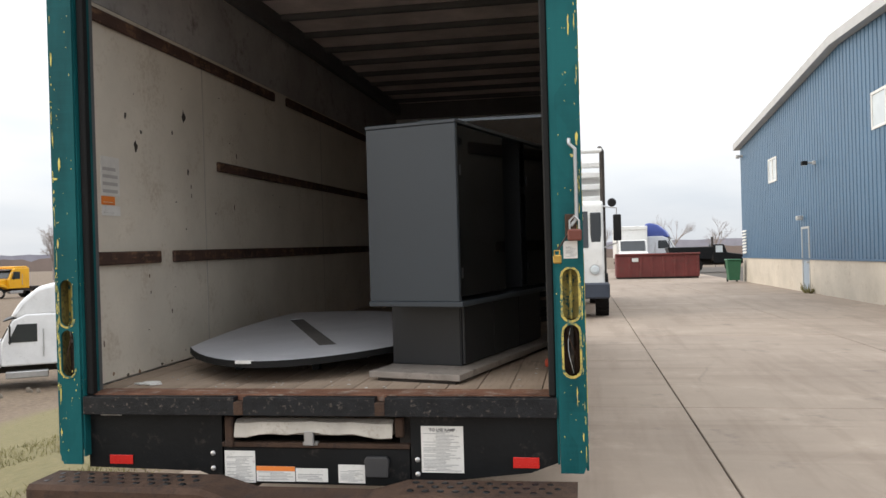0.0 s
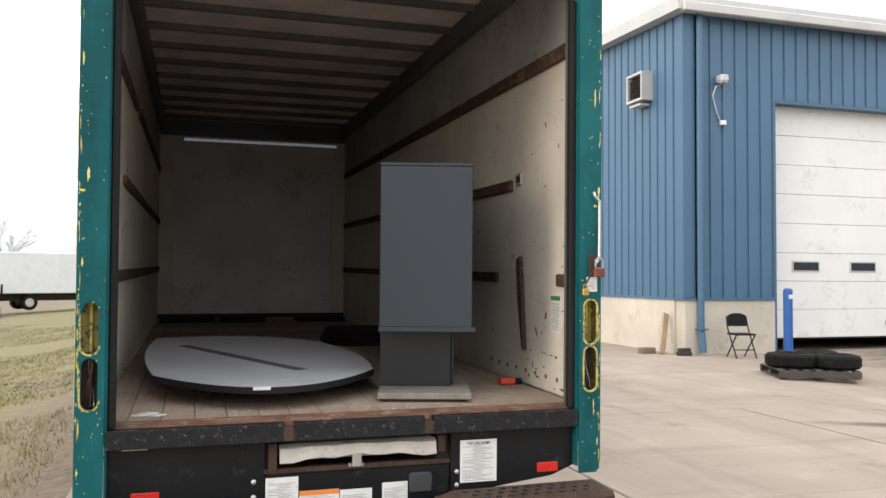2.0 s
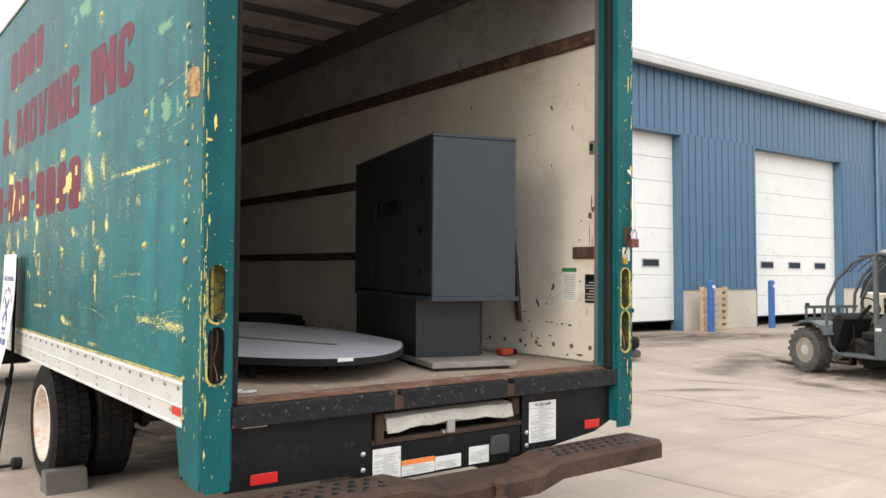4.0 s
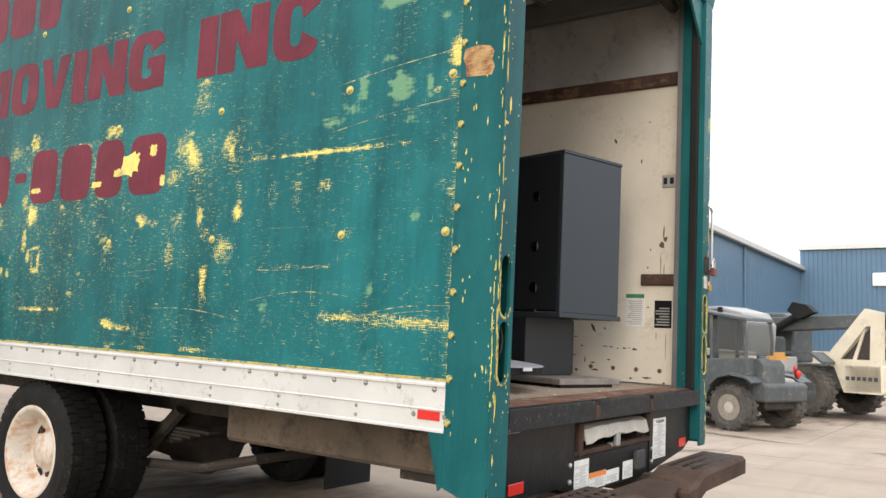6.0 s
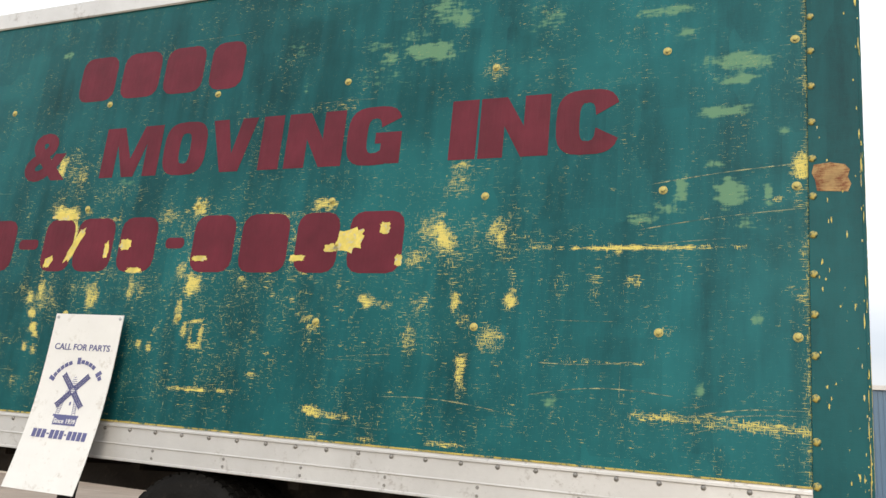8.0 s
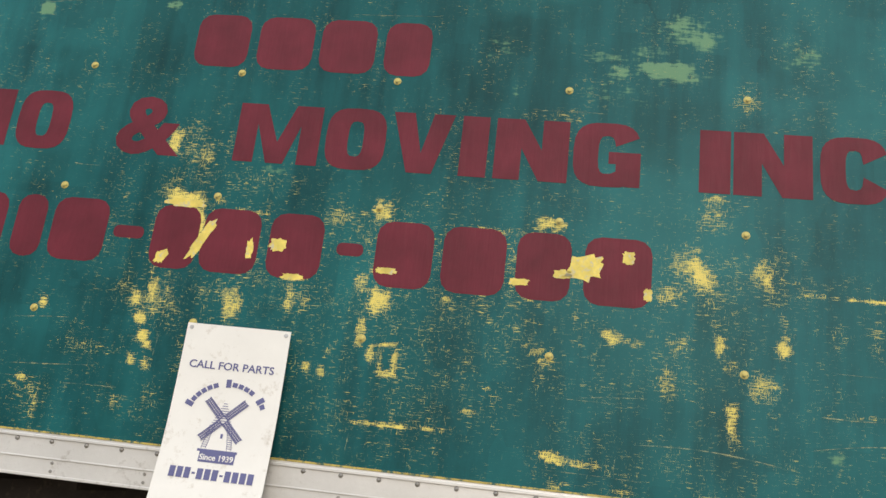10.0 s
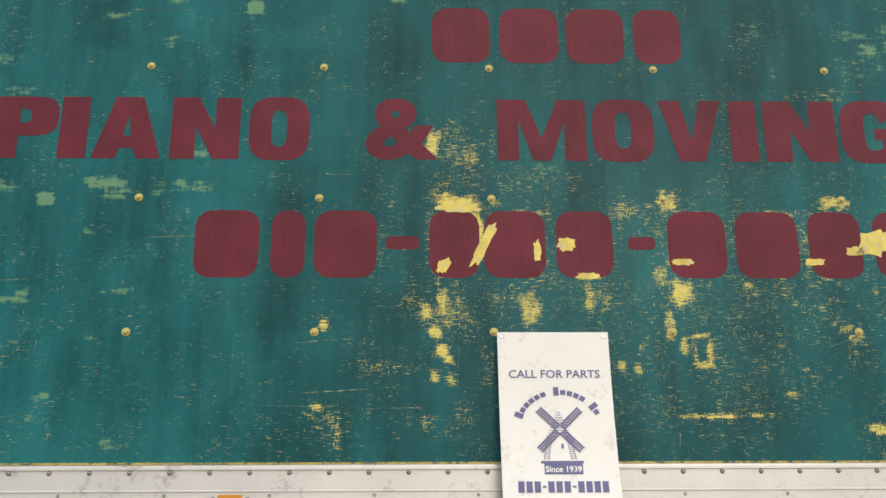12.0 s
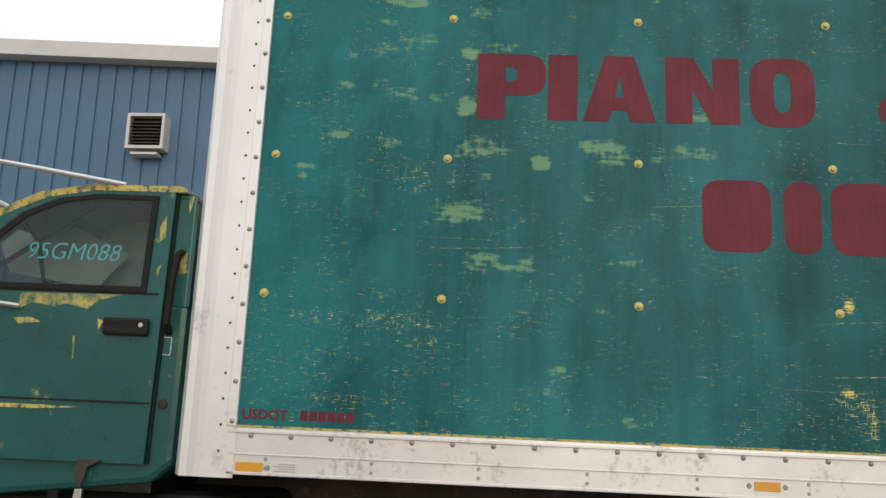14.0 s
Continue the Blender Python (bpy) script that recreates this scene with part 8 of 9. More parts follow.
    part("boom", prism([(-0.9, 1.02), (-0.9, 1.32), (0.62, 1.38), (0.72, 1.3), (0.72, 1.06), (0.6, 1.02)], "x", 0.1, 0.38, 0.015), TAN if not closed else MACHINE, ob, "cream telescopic boom")
    part("boom_plate", boxes(((0.09, 0.3, 1.12), (0.1, 0.36, 1.3)), ((0.09, -0.3, 1.08), (0.1, -0.24, 1.28))), CHASSIS, ob)
    part("boom_head", prism([(0.66, 1.38), (0.82, 1.4), (1.2, 0.74), (1.3, 0.4), (1.14, 0.4), (0.92, 0.78), (0.66, 1.08)], "x", 0.12, 0.36, 0.015), TAN, ob)
    part("lift_cylinder", rod((0.24, -0.5, 0.62), (0.24, 0.5, 1.05), 0.05), SEAL, ob)
    lamp = part("tail_lamp", spin([(0, 0.07), (0.04, 0.065), (0.06, 0.03)], (0.4, -1.66, 0.97), "y", 14, -1), RED_REFLECTOR, ob, "round red tail lamp")
    part("lamp_ring", spin([(0, 0.085), (0.015, 0.082)], (0.4, -1.66, 0.97), "y", 14, -1), SEAL, lamp)
    part("label", box((-0.783, -0.45, 0.8), (-0.78, -0.33, 0.85)), PAPER, ob, "small white label")
    part("warning_stripe", box((-0.45, -1.685, 1.2), (0.1, -1.655, 1.27)), surface("faded_orange_stripe", (0.5, 0.26, 0.06), 0.6, var=0.3), ob, "faded orange stripe")
    if not closed:
        part("fork_carriage", boxes(((-0.62, 1.36, 0.28), (0.66, 1.42, 0.34)), ((-0.62, 1.36, 0.66), (0.66, 1.42, 0.74)), bevel=0.01), MACHINE, ob)
        for i in range(8):
            x = -0.62 + i * 0.178
            part("guard_bar", box((x, 1.37, 0.74), (x + 0.03, 1.4, 1.12)), MACHINE, ob)
        part("guard_rail", box((-0.62, 1.36, 1.1), (0.66, 1.41, 1.15)), MACHINE, ob)
        part("guard_rail", box((-0.62, 1.362, 0.9), (0.66, 1.408, 0.94)), MACHINE, ob)
        for x in (-0.55, -0.2, 0.25, 0.55):
            part("carriage_plate", box((x, 1.34, 0.28), (x + 0.06, 1.44, 0.9), 0.006), TAN if x > 0 else MACHINE, ob)
        for x in (-0.45, 0.4):
            part("fork", boxes(((x, 1.42, 0.05), (x + 0.12, 1.48, 0.72)), ((x, 1.48, 0.05), (x + 0.12, 2.5, 0.095))), RUST, ob)
    return ob


compact_loader(pose(11.67, 3.19, grade(11.67, 3.19), 0, 0, -20))
compact_loader(pose(13.95, 3.8, -0.26, 0, 0, -20) @ Matrix.Scale(1.05, 4), closed=True)

big = thing("large_telehandler", (0, 0, 0), "large cream and grey telescopic handler with a raised rear frame", "telehandler", "loaders in the yard", at=pose(16.5, 2.3, -0.26, 0, 0, -20) @ Matrix.Scale(1.3, 4))
# Its rear frame points to -y in its own frame.
for s in (-1, 1):
    lug_wheel(big, s * 0.78, -0.5, 0.42, 0.34, s, MACHINE, lugs=18)
    lug_wheel(big, s * 0.78, 1.9, 0.42, 0.34, s, MACHINE, lugs=18)
    part("frame_side", holed([(-1.6, 0.42), (-1.62, 1.7), (-1.36, 1.76), (-0.7, 0.97), (-0.7, 0.85), (-0.85, 0.82), (-1.0, 0.42)], [[(-1.43, 0.95), (-1.45, 1.48), (-1.38, 1.48), (-0.95, 0.95)]], "x", s * 0.48, s * 0.6), TAN, big, "cream triangular rear frame")
    part("frame_mesh", prism([(-1.43, 0.95), (-1.44, 1.48), (-0.95, 0.95)], "x", s * 0.52, s * 0.54), CHASSIS, big)
    part("frame_brace", prism([(-1.36, 1.44), (-1.32, 1.44), (-1.14, 0.95), (-1.2, 0.95)], "x", s * 0.545, s * 0.57), TAN, big)
part("rear_block", box((-0.6, -1.62, 0.42), (0.6, -1.0, 0.88), 0.03), TAN, big)
part("number_bar", boxes(*[((-0.605, -1.55 + i * 0.09, 0.62), (-0.601, -1.49 + i * 0.09, 0.68)) for i in range(6)]), INK, big)
part("boom", prism([(-1.7, 1.5), (-1.68, 1.72), (1.6, 1.6), (1.6, 1.34)], "x", -0.2, 0.2, 0.02), MACHINE, big, "grey telescopic boom")
part("boom_mark", boxes(*[((-0.206, 0.7 + i * 0.13, 1.48), (-0.2, 0.79 + i * 0.13, 1.58)) for i in range(5)]), DOOR_WHITE, big)
part("lift_cylinder", pipe([(-0.3, 1.1, 1.05), (-0.3, -0.2, 1.75)], 0.07, 10), SEAL, big)
part("rocker", prism([(-0.4, 1.72), (-0.25, 1.85), (0.0, 1.9), (0.1, 1.75), (-0.1, 1.6)], "x", -0.4, -0.25), SEAL, big)
part("pivot", spin([(-0.3, 0.15), (0.3, 0.15)], (0, -1.66, 1.52), "x", 16), SEAL, big)
part("chassis", box((-0.55, -1.0, 0.45), (0.55, 2.4, 0.85), 0.03), MACHINE, big)
part("engine_box", box((-0.7, 0.2, 0.85), (-0.25, 1.5, 1.3), 0.04), MACHINE, big)
part("cab", prism([(0.4, 0.85), (0.4, 1.6), (0.6, 1.75), (1.5, 1.75), (1.85, 1.3), (1.85, 0.85)], "x", 0.28, 0.95, 0.04), MACHINE, big)
part("cab_glass", prism([(0.5, 1.2), (0.5, 1.55), (0.65, 1.68), (1.45, 1.68), (1.7, 1.3)], "x", 0.955, 0.96), DARK_GLASS, big)
part("mudguard", prism([(-0.9, 0.9), (-0.7, 1.05), (0.0, 1.05), (0.15, 0.92), (0.15, 0.88), (0.0, 1.0), (-0.7, 1.0), (-0.9, 0.86)], "x", -1.05, -0.65), MACHINE, big)

# Trailer with lumber and dark bins at the back of the yard.
BACK_YARD = pose(0.961, 0.258, -0.26) @ Matrix.Scale(1.241, 4)
lumber = thing("lumber_stack", (17.3, -0.6, 0), "strapped stack of pale sawn lumber on a low trailer", "lumber", at=BACK_YARD)
part("trailer_deck", box((16.6, -3.0, 0.36), (18.2, 0.6, 0.48), 0.01), BLACK_STEEL, lumber)
for i in range(7):
    for j in range(2):
        part("board", box((16.9, -0.85 + j * 0.55, 0.5 + i * 0.1), (18.1, -0.33 + j * 0.55, 0.585 + i * 0.1), 0.004), WOOD, lumber)
for y in (-0.6, -0.1):
    part("strap", box((16.88, y, 0.48), (18.12, y + 0.03, 1.205)), SEAL, lumber)
for y in (-0.25, 0.15):
    ob = thing("steel_drum", (16.3, y, 0), "dull steel drum standing beside the trailer", "drum", "steel drums", at=BACK_YARD)
    part("shell", spin([(0, 0.15), (0.15, 0.15), (0.16, 0.157), (0.17, 0.15), (0.32, 0.15), (0.33, 0.157), (0.34, 0.15), (0.48, 0.15), (0.49, 0.14)], (16.3, y, 0.0), "z", 16), STEEL, ob)
for i in range(4):
    y = -2.2 - i * 1.7
    ob = thing("steel_bin", (17, y, 0), "black open steel bin on the concrete", "bin", "steel bins", at=BACK_YARD)
    part("bin_wall", boxes(((16.2, y, 0.05), (16.26, y + 1.5, 0.62)), ((17.5, y, 0.05), (17.56, y + 1.5, 0.62)), ((16.26, y, 0.05), (17.5, y + 0.06, 0.62)), ((16.26, y + 1.44, 0.05), (17.5, y + 1.5, 0.62))), BLACK_STEEL, ob)
    part("bin_floor", box((16.26, y + 0.06, 0.0), (17.5, y + 1.44, 0.05)), BOLLARD, ob)
    part("scrap", boxes(*[((16.4 + k * 0.25, y + 0.2, 0.05), (16.6 + k * 0.25, y + 1.2, 0.5 + 0.1 * (k % 3))) for k in range(4)]), (STEEL, TAN, CHASSIS, WOOD)[i], ob)

# ---- up the yard: refuse truck, skip, bin and vehicles ----
WHITE_BODY = surface("white_vehicle_paint", (0.68, 0.68, 0.66), 0.4, var=0.08, grain=20, blotch=2, bump=0.02, dirt=(0.4, 0.37, 0.33), dirt_amount=0.15, wide=0.25)
ref = thing("refuse_truck", (0.65, 17, 0), "white cab-over refuse truck with a lifting frame", "truck")
X0, X1, YF = -0.75, 1.82, 15.4
part("cab", prism([(YF, 0.75), (YF, 1.55), (YF + 0.12, 2.6), (YF + 0.25, 2.68), (YF + 1.7, 2.68), (YF + 1.75, 0.75)], "x", X0 + 0.25, X1 - 0.1, 0.05), WHITE_BODY, ref)
part("windscreen", prism([(YF - 0.012, 1.6), (YF + 0.11, 2.5), (YF + 0.13, 2.5), (YF + 0.01, 1.6)], "x", X0 + 0.4, X1 - 0.45), DARK_GLASS, ref)
part("side_window", box((X1 - 0.105, YF + 0.4, 1.65), (X1 - 0.09, YF + 1.3, 2.45), 0.01), DARK_GLASS, ref)
part("corner_window", box((X1 - 0.4, YF + 0.02, 1.65), (X1 - 0.16, YF + 0.1, 2.4), 0.02), DARK_GLASS, ref)
part("front_bumper", box((X0 + 0.1, YF - 0.25, 0.45), (X1, YF + 0.1, 0.8), 0.03), surface("dark_blue_bumper", (0.03, 0.04, 0.06), 0.5), ref)
part("grille", box((X0 + 0.6, YF - 0.02, 0.95), (X1 - 0.6, YF, 1.35)), SEAL, ref)
for x in (X0 + 0.45, X1 - 0.32):
    hl = part("headlight", spin([(0, 0.12), (0.03, 0.12)], (x, YF, 1.1), "y", 16, -1), STEEL, ref)
    part("lens", spin([(0.03, 0.1), (0.045, 0.06)], (x, YF, 1.1), "y", 16, -1), LIGHT_GLASS, hl)
part("body", prism([(YF + 2.0, 1.1), (YF + 2.0, 3.5), (YF + 7.5, 3.6), (YF + 8.5, 1.1)], "x", X0, X1, 0.04), WHITE_BODY, ref)
for z in (2.75, 3.05, 3.35, 3.6):
    part("front_rack", box((X0 + 0.2, YF + 1.75, z), (X1 - 0.1, YF + 1.95, z + 0.14), 0.02), WHITE_BODY, ref)
for x in (X1 - 0.08, X0 + 0.1):
    part("lift_post", pipe([(x, YF + 1.2, 1.0), (x, YF + 1.0, 3.9), (x - 0.05, YF + 1.1, 4.0)], 0.06, 8), CHASSIS, ref)
part("lift_bar", pipe([(X0 + 0.1, YF + 1.0, 3.92), (X1 - 0.08, YF + 1.0, 3.92)], 0.06, 8), WHITE_BODY, ref)
part("mirror", box((X1 + 0.12, YF + 0.15, 1.75), (X1 + 0.3, YF + 0.22, 2.35), 0.02), SEAL, ref)
part("mirror", spin([(0, 0.1), (0.04, 0.08)], (X1 + 0.1, YF + 0.1, 2.62), "y", 14, -1), SEAL, ref)
part("mirror_arm", pipe([(X1 - 0.1, YF + 0.3, 2.55), (X1 + 0.2, YF + 0.2, 2.5), (X1 + 0.2, YF + 0.2, 1.7), (X1 - 0.1, YF + 0.3, 1.6)], 0.018, 6), STEEL, ref)
for s, x in ((1, X1 - 0.16), (-1, X0 + 0.3)):
    lug_wheel(ref, x, YF + 0.8, 0.5, 0.3, s, RIM, lugs=30, tyre=TYRE)
    lug_wheel(ref, x, YF + 5.8, 0.5, 0.5, s, RIM, lugs=30, tyre=TYRE)
part("chassis", box((0.1, YF + 0.2, 0.5), (1.0, YF + 8, 1.1)), CHASSIS, ref)

skip = thing("dumpster", (5.3, 43, 0), "long faded red steel dumpster", "dumpster")
RED_STEEL = surface("faded_red_steel", (0.17, 0.035, 0.03), 0.65, var=0.3, grain=10, blotch=1.2, dirt=(0.1, 0.05, 0.04), dirt_amount=0.3, wide=0.2)
part("skip_wall", boxes(((3.05, 43, 0.1), (7.5, 43.1, 1.33)), ((3.05, 45.2, 0.1), (7.5, 45.3, 1.33)), ((3.05, 43.1, 0.1), (3.15, 45.2, 1.33)), ((7.4, 43.1, 0.1), (7.5, 45.2, 1.33))), RED_STEEL, skip)
for i in range(8):
    part("rib", box((3.1 + i * 0.61, 42.92, 0.1), (3.2 + i * 0.61, 43.0, 1.25)), RED_STEEL, skip)
part("top_rim", box((3.0, 42.9, 1.3), (7.55, 43.06, 1.4), 0.02), RED_STEEL, skip)
part("skip_floor", box((3.1, 43.05, 0.0), (7.45, 45.25, 0.1)), CHASSIS, skip)
part("plate", box((3.9, 42.9, 0.95), (4.25, 42.92, 1.15)), PAPER, skip)
cart = thing("wheeled_bin", (8.08, 36.1, 0), "dark green plastic wheeled bin by the stem wall", "bin")
GREEN_PLASTIC = surface("green_plastic", (0.02, 0.11, 0.05), 0.5, var=0.15)
part("bin_body", prism([(7.84, 0.08), (8.3, 0.08), (8.38, 0.98), (7.76, 0.98)], "y", 35.8, 36.4, 0.02), GREEN_PLASTIC, cart)
part("bin_lid", box((7.73, 35.75, 0.98), (8.41, 36.5, 1.06), 0.03), GREEN_PLASTIC, cart)
for x in (7.86, 8.28):
    part("bin_wheel", spin([(-0.03, 0.1), (0.03, 0.1)], (x, 36.45, 0.1), "x", 12), SEAL, cart)
ob = thing("door_weeds", (8.45, 25.4, 0), "small clump of dead weeds against the stem wall", "weeds")
random.seed(21)
bm = bmesh.new()
for i in range(60):
    a, h = random.uniform(0, 6.28), random.uniform(0.1, 0.35)
    bm_rod(bm, (8.5 + 0.1 * math.cos(a), 25.0 + 0.25 * math.sin(a), 0), (8.5 + 0.22 * math.cos(a), 25.0 + 0.5 * math.sin(a), h), 0.012, 3, 0.004)
part("stems", bm, TUFT, ob)


def box_van(at, length, high, tint, label, cab_tint=None):
    """A straight truck with a plain box; its nose points along y."""
    ob = thing("box_van", (0, 0, 0), label, "truck", "parked trucks", at=at)
    m = WHITE_BODY if tint is None else surface("van_box", tint, 0.45, var=0.08)
    c = m if cab_tint is None else surface("van_cab", cab_tint, 0.4, var=0.1)
    part("box", box((-1.2, -length, 1.0), (1.2, 0, high), 0.04), m, ob)
    part("roof_cap", box((-1.22, -0.25, high - 0.3), (1.22, 0.05, high + 0.02), 0.06, 2), m, ob)
    part("side_door", box((-1.215, -length * 0.45, 1.1), (-1.2, -length * 0.45 + 0.9, high - 0.3), 0.005), m, ob)
    part("cab", prism([(0.15, 0.75), (0.15, 2.3), (0.4, 2.42), (1.2, 2.38), (1.65, 1.55), (2.75, 1.4), (2.85, 1.2), (2.85, 0.7)], "x", -1.05, 1.05, 0.05), c, ob)
    part("windscreen", prism([(1.25, 2.33), (1.66, 1.6), (1.68, 1.62), (1.27, 2.35)], "x", -0.92, 0.92), DARK_GLASS, ob)
    for s in (-1, 1):
        part("door_window", prism([(0.4, 1.55), (0.42, 2.2), (1.1, 2.2), (1.45, 1.55)], "x", s * 1.052, s * 1.06), DARK_GLASS, ob)
        part("headlight", box((s * 0.7, 2.84, 0.95), (s * 0.98, 2.87, 1.15), 0.01), LIGHT_GLASS, ob)
        lug_wheel(ob, s * 0.95, 2.1, 0.46, 0.26, s, RIM, lugs=30, tyre=TYRE)
        lug_wheel(ob, s * 0.92, -length * 0.62, 0.46, 0.45, s, RIM, lugs=30, tyre=TYRE)
    part("grille", box((-0.55, 2.85, 0.85), (0.55, 2.88, 1.25)), SEAL, ob)
    part("front_bumper", box((-1.08, 2.8, 0.45), (1.08, 2.95, 0.7), 0.02), STEEL, ob)
    part("chassis", box((-0.45, -length, 0.55), (0.45, 2.6, 1.0)), CHASSIS, ob)
    part("rear_bumper", box((-1.15, -length - 0.1, 0.5), (1.15, -length, 0.7), 0.01), CHASSIS, ob)
    return ob


def semi(at, tint, label, roof="high", wreck=False, roof_tint=None):
    """A road tractor, its nose along y; wreck: the hood is gone and the engine bay lies open."""
    ob = thing("semi_tractor", (0, 0, 0), label, "truck", "tractors in the lower yard", at=at)
    m = surface("tractor_paint", tint, 0.35, var=0.12, grain=15, blotch=1.5, dirt=tuple(0.5 * c + 0.12 for c in tint), dirt_amount=0.15, wide=0.25)
    rm = m if roof_tint is None else surface("tractor_roof_paint", roof_tint, 0.4, var=0.12)
    part("cab", prism([(-1.6, 0.9), (-1.6, 2.75), (-0.2, 2.75), (0.25, 2.55), (0.62, 1.75), (0.62, 0.9)], "x", -1.2, 1.2, 0.06), m, ob)
    if roof == "high":
        part("roof_fairing", prism([(-1.6, 2.72), (-1.6, 3.75), (-1.2, 3.85), (-0.6, 3.7), (0.0, 3.2), (0.3, 2.7), (0.2, 2.62)], "x", -1.15, 1.15, 0.12), rm, ob)
    else:
        part("roof_cap", box((-1.12, -1.5, 2.72), (1.12, -0.1, 2.9), 0.08, 2), rm, ob)
    part("windscreen", prism([(0.27, 2.5), (0.63, 1.8), (0.65, 1.82), (0.29, 2.52)], "x", -1.02, 1.02), DARK_GLASS, ob)
    part("sun_visor", prism([(0.2, 2.6), (0.55, 2.5), (0.56, 2.53), (0.2, 2.66)], "x", -1.1, 1.1), BLACK_STEEL, ob)
    for x in (-0.8, -0.4, 0, 0.4, 0.8):
        part("roof_lamp", box((x - 0.06, 0.1, 2.72), (x + 0.06, 0.22, 2.8), 0.02), ORANGE_LABEL, ob)
    for s in (-1, 1):
        part("door_window", prism([(-0.55, 1.75), (-0.55, 2.4), (0.1, 2.4), (0.4, 1.75)], "x", s * 1.2, s * 1.21), DARK_GLASS, ob)
        part("mirror", box((s * 1.35, 0.3, 1.7), (s * 1.5, 0.36, 2.4), 0.03), BLACK_STEEL, ob)
        part("mirror_arm", pipe([(s * 1.18, 0.4, 2.3), (s * 1.42, 0.34, 2.3)], 0.02, 6), STEEL, ob)
        part("grab_rail", pipe([(s * 1.24, -0.75, 1.2), (s * 1.24, -0.75, 2.2)], 0.02, 6), STEEL, ob)
        part("side_step", box((s * 1.2, -0.9, 0.45), (s * 0.8, 0.5, 0.7), 0.03), STEEL, ob)
        lug_wheel(ob, s * 0.98, 1.5, 0.5, 0.28, s, RIM, lugs=30, tyre=TYRE)
        if not wreck:
            lug_wheel(ob, s * 0.92, -3.0, 0.5, 0.5, s, RIM, lugs=30, tyre=TYRE)
    if wreck:
        part("engine", boxes(((-0.4, 0.65, 0.9), (0.4, 1.9, 1.6)), ((-0.55, 1.0, 0.8), (0.55, 1.5, 1.2)), bevel=0.05), CHASSIS, ob)
        part("radiator", box((-0.5, 1.95, 0.85), (0.5, 2.1, 1.75), 0.02), SEAL, ob)
        part("torn_fender", prism([(0.7, 0.9), (1.1, 1.35), (1.6, 1.5), (2.1, 1.2), (1.9, 1.0), (1.2, 1.1)], "x", 0.75, 1.1, 0.02), rm, ob)
        part("bumper_beam", box((-1.1, 2.1, 0.6), (1.1, 2.25, 0.85), 0.02), OLD_WOOD, ob)
    else:
        part("hood", prism([(0.6, 0.85), (0.6, 1.78), (1.6, 1.7), (2.4, 1.5), (2.55, 1.2), (2.55, 0.75)], "x", -0.85, 0.85, 0.1), m, ob)
        for s in (-1, 1):
            part("fender", prism([(0.62, 0.85), (0.9, 1.25), (1.5, 1.38), (2.2, 1.2), (2.5, 0.75), (2.2, 0.7), (2.0, 1.0), (1.5, 1.1), (1.0, 1.0)], "x", s * 0.8, s * 1.15, 0.04), m, ob)
            part("headlight", box((s * 0.75, 2.4, 0.85), (s * 1.05, 2.5, 1.1), 0.04), LIGHT_GLASS, ob)
        part("grille", box((-0.55, 2.54, 0.8), (0.55, 2.58, 1.45), 0.02), STEEL, ob)
        part("front_bumper", box((-1.15, 2.45, 0.4), (1.15, 2.62, 0.72), 0.04), m, ob)
    part("chassis", box((-0.45, -1.5 if wreck else -4.0, 0.6), (0.45, 2.2, 0.92)), CHASSIS, ob)
    if wreck:
        part("under_cab", box((-1.1, -1.5, 0.2), (1.1, 0.6, 0.92), 0.03), SEAL, ob)
    else:
        part("fifth_wheel", box((-0.5, -3.4, 0.92), (0.5, -2.4, 1.05), 0.03), CHASSIS, ob)
    return ob


box_van(pose(5.0, 62, 0, 0, 0, 180), 7.0, 3.5, None, "plain white box truck parked across the yard")
semi(pose(8.0, 66, 0, 0, 0, -100), (0.6, 0.62, 0.66), "white road tractor with a deep blue roof fairing", roof_tint=(0.05, 0.08, 0.3))
dump = thing("dump_truck", (9.6, 55, 0), "dark dump truck parked beyond the dumpster", "truck")
part("tub", prism([(7.2, 0.9), (6.9, 1.75), (10.0, 1.75), (9.8, 0.9)], "y", 54, 56.2, 0.05), BLACK_STEEL, dump)
part("cab", prism([(9.9, 0.6), (9.9, 1.9), (10.6, 1.9), (10.8, 1.35), (11.8, 1.2), (11.9, 0.6)], "y", 54.0, 56.1, 0.06), BLACK_STEEL, dump)
part("cab_window", box((10.05, 53.98, 1.35), (10.5, 53.99, 1.8)), LIGHT_GLASS, dump)
part("stack_pipe", rod((9.85, 54.1, 0.8), (9.85, 54.1, 2.4), 0.07), CHASSIS, dump)
for x in (7.7, 8.7, 11.1):
    part("wheel", spin([(-0.15, 0.48), (0.15, 0.48)], (x, 54.1, 0.48), "y", 20), TYRE, dump)
part("chassis", box((7.2, 54.6, 0.5), (11.8, 55.6, 0.9)), CHASSIS, dump)

# ---- the lower yard beyond the grass ----
def low(x, y):
    return fall(x, y) - 0.02


def parked(x, y, turn, size=1.0):
    return pose(x, y, low(x, y), 0, 0, turn) @ Matrix.Scale(size, 4)


semi(parked(-13.7, 16.3, 125, 0.72), (0.72, 0.72, 0.72), "white aerodynamic road tractor parked below the bank")
semi(parked(-11.6, 17.6, 132, 0.74), (0.012, 0.012, 0.014), "black high-roof sleeper tractor with orange roof lamps", wreck=True)
semi(parked(-13.3, 24.6, 10, 0.55), (0.6, 0.61, 0.62), "white low-roof tractor cab stripped for parts", roof="low", wreck=True)
